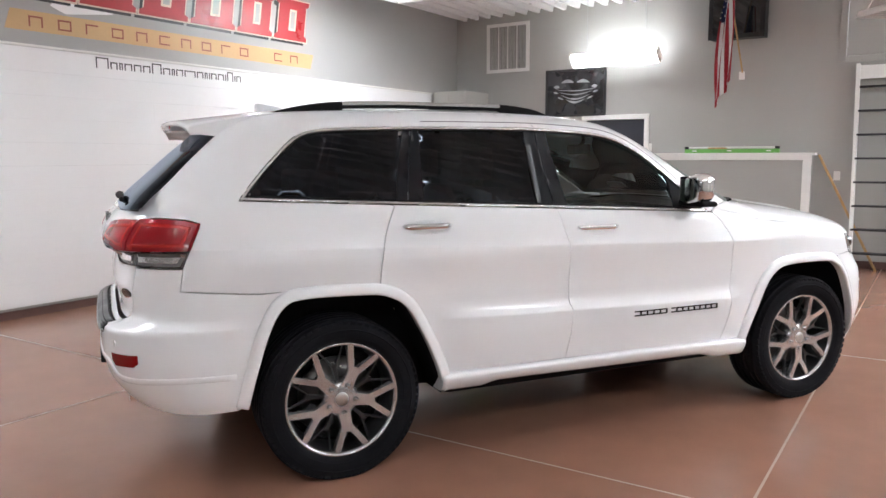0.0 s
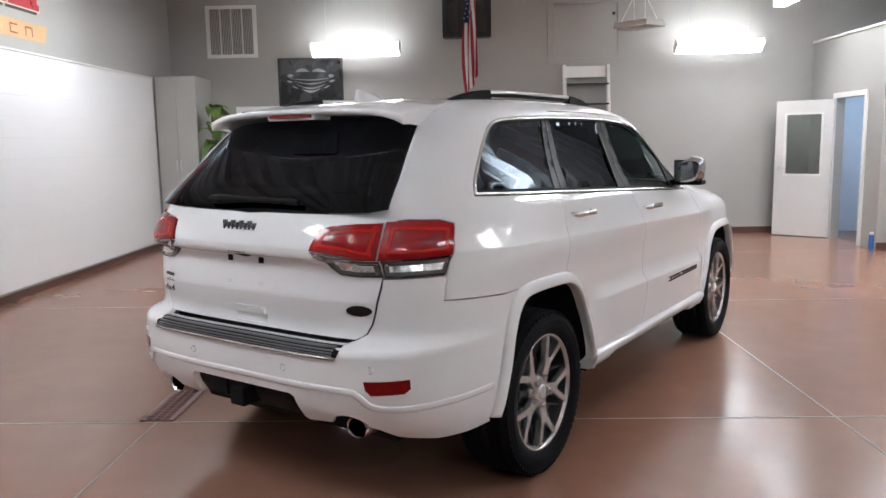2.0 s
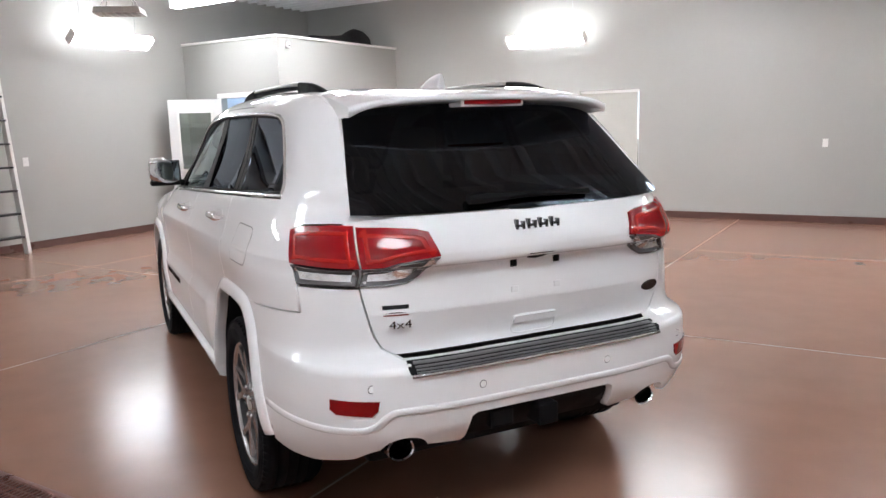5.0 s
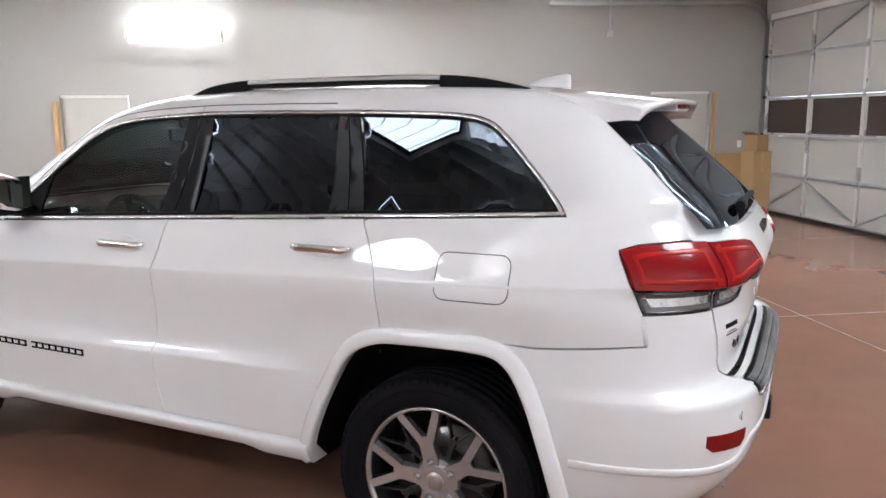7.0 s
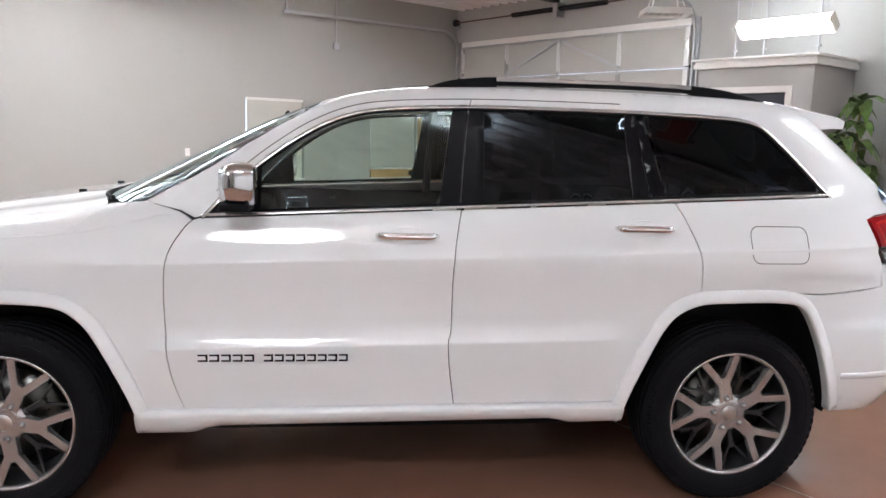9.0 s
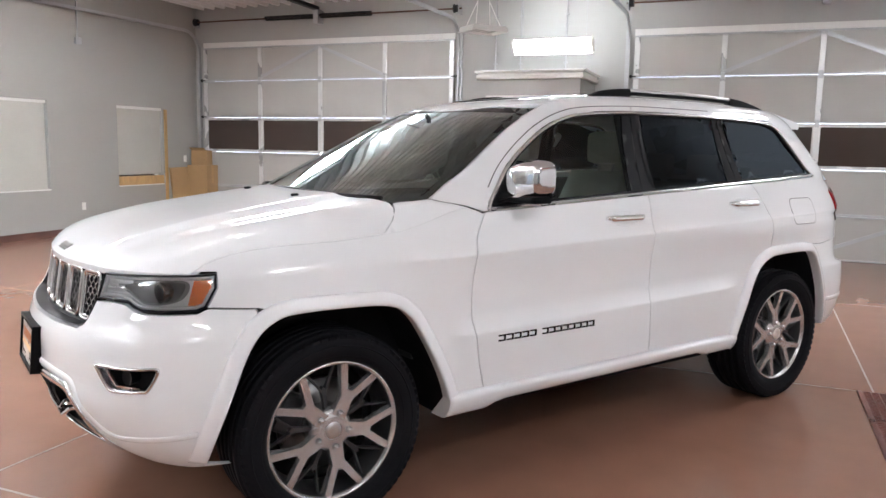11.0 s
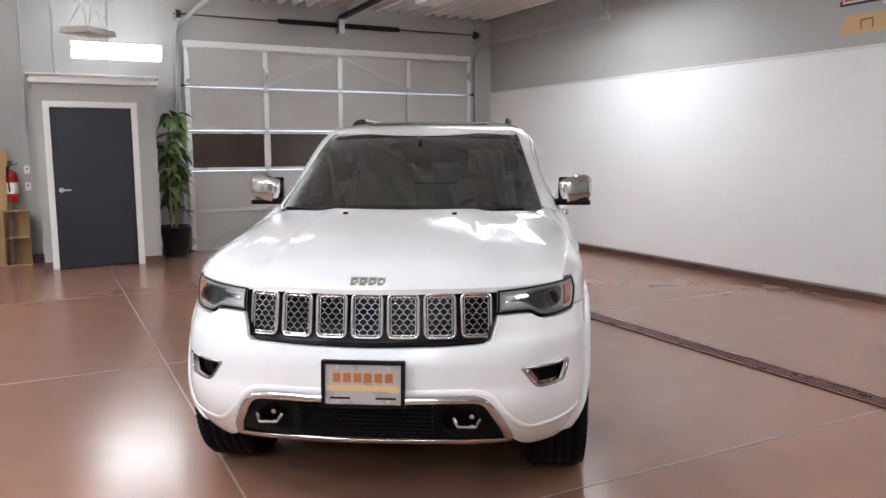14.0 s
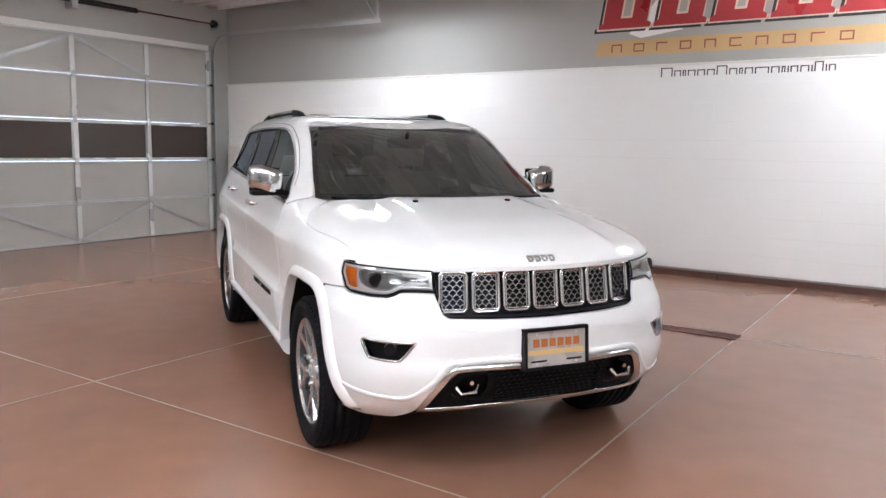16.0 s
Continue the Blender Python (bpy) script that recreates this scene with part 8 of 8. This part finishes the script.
for a, b in zip(ring, ring[1:]):
    for k in range(6):
        bm.faces.new((a[k], a[k + 1], b[k + 1], b[k])).smooth = True
bmesh.ops.recalc_face_normals(bm, faces=bm.faces)
cpart("dashboard", bm, "cabin", "dark dashboard", cab)
cpart("instrument_hood", box((0.50, 0.20, 1.10), (0.72, 0.54, 1.20), 0.04), "cabin", "", cab)
sw = bmesh.new()
tube([(0.185 * math.cos(t), 0.185 * math.sin(t), 0) for t in np.linspace(0, math.tau, 33)[:-1]], 0.015, 8, sw, closed=True)
box((-0.06, -0.05, -0.03), (0.06, 0.05, 0.02), 0.015, sw)
for t in (0, math.pi, -math.pi / 2):
    beam((0.04 * math.cos(t), 0.04 * math.sin(t), -0.01), (0.18 * math.cos(t), 0.18 * math.sin(t), 0), 0.03, 0.015, sw)
o = cpart("steering_wheel", sw, "cabin", "black steering wheel", cab)
o.matrix_basis = pose(0.40, 0.37, 1.07, 0, -65, 0) @ pose(0, 0, 0, 0, 0, 90)


def seat_back(x, y, width, h, lean, name):
    bm = bmesh.new()
    ring = []
    for t in np.linspace(0, 1, 9):
        w = width * (1 - 0.22 * t**2)
        d = 0.085 * (1 - 0.45 * t)
        z = 0.72 + h * t
        cx = x - math.tan(radians(lean)) * h * t
        ring.append([bm.verts.new((cx + d * dx, y + w / 2 * dy, z)) for dx, dy in ((0.6, -0.82), (0.95, -1), (0.2, -1.05), (-1, -0.9), (-1, 0.9), (0.2, 1.05), (0.95, 1), (0.6, 0.82))])
    for a, b in zip(ring, ring[1:]):
        for k in range(8):
            bm.faces.new((a[k], a[(k + 1) % 8], b[(k + 1) % 8], b[k])).smooth = True
    bm.faces.new(ring[0])
    bm.faces.new(ring[-1])
    bmesh.ops.recalc_face_normals(bm, faces=bm.faces)
    return bm


for y in (-0.37, 0.37):
    st = empty("front_seat")
    st.parent = CAR
    st["label"] = "pale leather front seat"
    cpart("seat_cushion", box((-0.28, y - 0.25, 0.60), (0.24, y + 0.25, 0.80), 0.05), "leather", "", st)
    cpart("backrest", seat_back(-0.25, y, 0.50, 0.60, 20, "b"), "leather", "", st)
    cpart("headrest", box((-0.56, y - 0.13, 1.36), (-0.46, y + 0.13, 1.54), 0.04), "leather", "", st)
    for dy in (-0.05, 0.05):
        cpart("headrest_post", rod((-0.49, y + dy, 1.28), (-0.51, y + dy, 1.42), 0.008, 8), "satin", "", st)
rs = empty("rear_bench")
rs.parent = CAR
cpart("seat_cushion", box((-1.15, -0.60, 0.62), (-0.68, 0.60, 0.82), 0.05), "leather", "", rs)
cpart("backrest", seat_back(-1.12, 0, 1.22, 0.52, 22, "b"), "leather", "", rs)
for y in (-0.38, 0.0, 0.38):
    cpart("headrest", box((-1.42, y - 0.12, 1.26), (-1.33, y + 0.12, 1.42), 0.035), "leather", "", rs)
z = float(body_cab(0, 1.6))
bm = box((0.40, -0.12, 1.50), (0.43, 0.12, 1.565), 0.012)
rod((0.42, 0, 1.55), (0.47, 0, 1.60), 0.012, 8, bm)
cpart("rear_view_mirror", bm, "cabin", "", cab)
cpart("inspection_sticker", skin([(0.36, 1.26), (0.50, 1.26), (0.50, 1.30), (0.36, 1.30)], on_screen, step=0.03, off=-0.008, thick=0.0, gap=0), "plate", "small pale windscreen sticker", cab)

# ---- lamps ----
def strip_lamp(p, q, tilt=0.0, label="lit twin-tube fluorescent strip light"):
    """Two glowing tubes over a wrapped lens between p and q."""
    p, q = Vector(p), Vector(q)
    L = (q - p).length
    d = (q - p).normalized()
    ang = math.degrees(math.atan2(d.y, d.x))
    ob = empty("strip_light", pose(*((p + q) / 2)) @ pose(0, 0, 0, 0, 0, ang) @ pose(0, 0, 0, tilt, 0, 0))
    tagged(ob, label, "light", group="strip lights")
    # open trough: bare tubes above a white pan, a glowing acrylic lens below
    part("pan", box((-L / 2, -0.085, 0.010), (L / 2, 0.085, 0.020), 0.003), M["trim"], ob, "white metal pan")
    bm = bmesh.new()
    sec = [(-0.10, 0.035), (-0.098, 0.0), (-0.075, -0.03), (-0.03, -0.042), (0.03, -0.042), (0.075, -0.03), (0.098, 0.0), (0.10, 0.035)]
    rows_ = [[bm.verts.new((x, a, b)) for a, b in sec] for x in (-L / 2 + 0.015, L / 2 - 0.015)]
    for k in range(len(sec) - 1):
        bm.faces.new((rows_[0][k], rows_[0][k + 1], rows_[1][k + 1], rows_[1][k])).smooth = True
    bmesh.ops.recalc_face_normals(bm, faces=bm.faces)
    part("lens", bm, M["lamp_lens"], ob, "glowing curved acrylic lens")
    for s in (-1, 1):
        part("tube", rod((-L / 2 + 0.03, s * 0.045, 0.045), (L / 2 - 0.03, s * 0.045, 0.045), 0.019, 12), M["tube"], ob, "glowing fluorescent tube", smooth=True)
    # Flap added to block lens light, so the wall halo stays above.
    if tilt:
        part("halo_blocker", box((-L / 2, 0.102, -0.050), (L / 2, 0.108, 0.030), 0.002), M["trim"], ob, "added flap that keeps the lens light off the wall")
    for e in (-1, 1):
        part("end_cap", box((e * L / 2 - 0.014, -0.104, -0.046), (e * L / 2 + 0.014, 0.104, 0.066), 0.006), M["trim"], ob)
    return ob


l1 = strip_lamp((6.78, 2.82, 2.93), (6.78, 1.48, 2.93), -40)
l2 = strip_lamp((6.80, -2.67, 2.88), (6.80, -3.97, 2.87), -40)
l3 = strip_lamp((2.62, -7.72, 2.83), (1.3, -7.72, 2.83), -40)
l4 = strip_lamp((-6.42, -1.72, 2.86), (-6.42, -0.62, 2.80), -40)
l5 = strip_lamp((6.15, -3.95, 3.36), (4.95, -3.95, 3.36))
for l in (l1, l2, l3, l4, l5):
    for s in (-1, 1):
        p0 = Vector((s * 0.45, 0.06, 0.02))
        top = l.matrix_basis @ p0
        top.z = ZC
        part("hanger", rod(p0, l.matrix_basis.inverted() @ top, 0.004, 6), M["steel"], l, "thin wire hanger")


def hung_lamp(x, y, z, turn, lit="bay", k=3.0):
    """Hung high-bay lamp: a shallow metal hood over a panel k times the small one, with a wire guard, on two V hangers.
    Lit ones are added fill.
    """
    ob = empty("hanging_fixture", pose(x, y, z, 0, 0, turn))
    on = lit == "bay"
    tagged(ob, "added lit high-bay lamp that fills the room from above" if on else "unlit grey metal lamp hung on wire hangers", "light", group="hanging fixtures")
    bm = bmesh.new()
    u, v = 0.24 * k, 0.18 * k
    lo, hi = [[(a * (u - d), b * (v - d), z_) for a, b in ((-1, -1), (1, -1), (1, 1), (-1, 1))] for d, z_ in ((0.0, -0.035), (0.015, 0.03))]
    a, b = [bm.verts.new(p) for p in lo], [bm.verts.new(p) for p in hi]
    for i in range(4):
        bm.faces.new((a[i], a[(i + 1) % 4], b[(i + 1) % 4], b[i]))
    bm.faces.new(b)
    bmesh.ops.solidify(bm, geom=bm.faces, thickness=0.004)
    part("diffuser", box((-0.20 * k, -0.15 * k, -0.010), (0.20 * k, 0.15 * k, 0.002)), M[lit], ob, "glowing panel" if on else "unlit grey panel")
    part("hood", bm, M["trim"], ob, "white metal hood")
    bm = bmesh.new()
    for c in range(6):
        rod((u * (c / 3 - 0.833), -v, -0.03), (u * (c / 3 - 0.833), v, -0.03), 0.004, 6, bm)
    part("guard", bm, M["trim"], ob)
    for s in (-1, 1):
        bm = rod((s * 0.17, -0.12, 0.03), (s * 0.08, 0, 0.33), 0.006, 6)
        rod((s * 0.17, 0.12, 0.03), (s * 0.08, 0, 0.33), 0.006, 6, bm)
        if ZC - z > 0.4:
            rod((s * 0.08, 0, 0.33), (s * 0.03, 0, ZC - z), 0.005, 6, bm)
        part("hanger", bm, M["trim"], ob)
    return ob


hung_lamp(4.2, -1.53, 2.84, 40, "cabinet", 1.0)
hung_lamp(-4.75, -1.6, 2.83, -40, "cabinet", 1.0)
# Lit panels added above the view to brighten car and walls.
for x, y in ((-3.0, 3.6), (-4.0, -4.4), (3.9, -5.0), (3.4, 3.6), (2.1, -3.9), (-0.8, -5.8)):
    hung_lamp(x, y, ZC - 0.34, 0)


def fill_uplight(x, y, z=3.54, L=2.2, w=0.15):
    """Unseen hung trough added as fill; its tubes shine up at the ceiling."""
    ob = empty("fill_light", pose(x, y, z, 0, 0, 90))
    tagged(ob, "added unseen trough light that fills the room off the ceiling", "light", group="ceiling lights")
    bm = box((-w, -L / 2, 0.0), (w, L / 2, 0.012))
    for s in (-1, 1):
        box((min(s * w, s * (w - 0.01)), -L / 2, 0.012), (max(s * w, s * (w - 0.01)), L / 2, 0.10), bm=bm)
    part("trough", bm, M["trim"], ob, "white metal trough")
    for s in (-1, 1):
        part("tube", rod((s * 0.06, -L / 2 + 0.04, 0.045), (s * 0.06, L / 2 - 0.04, 0.045), 0.019, 12), M["fill_uplight"], ob, "glowing fluorescent tube", smooth=True)
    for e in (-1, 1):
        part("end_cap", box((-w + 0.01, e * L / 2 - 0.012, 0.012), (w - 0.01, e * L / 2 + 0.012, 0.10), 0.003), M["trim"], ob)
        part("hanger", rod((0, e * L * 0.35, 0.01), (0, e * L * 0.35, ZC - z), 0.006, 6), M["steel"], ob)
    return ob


# Added troughs, spread out of view to even out the room's light.
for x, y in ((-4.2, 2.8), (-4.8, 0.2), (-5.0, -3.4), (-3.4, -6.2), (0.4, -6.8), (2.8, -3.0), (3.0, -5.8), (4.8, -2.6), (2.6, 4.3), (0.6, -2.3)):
    fill_uplight(x, y)
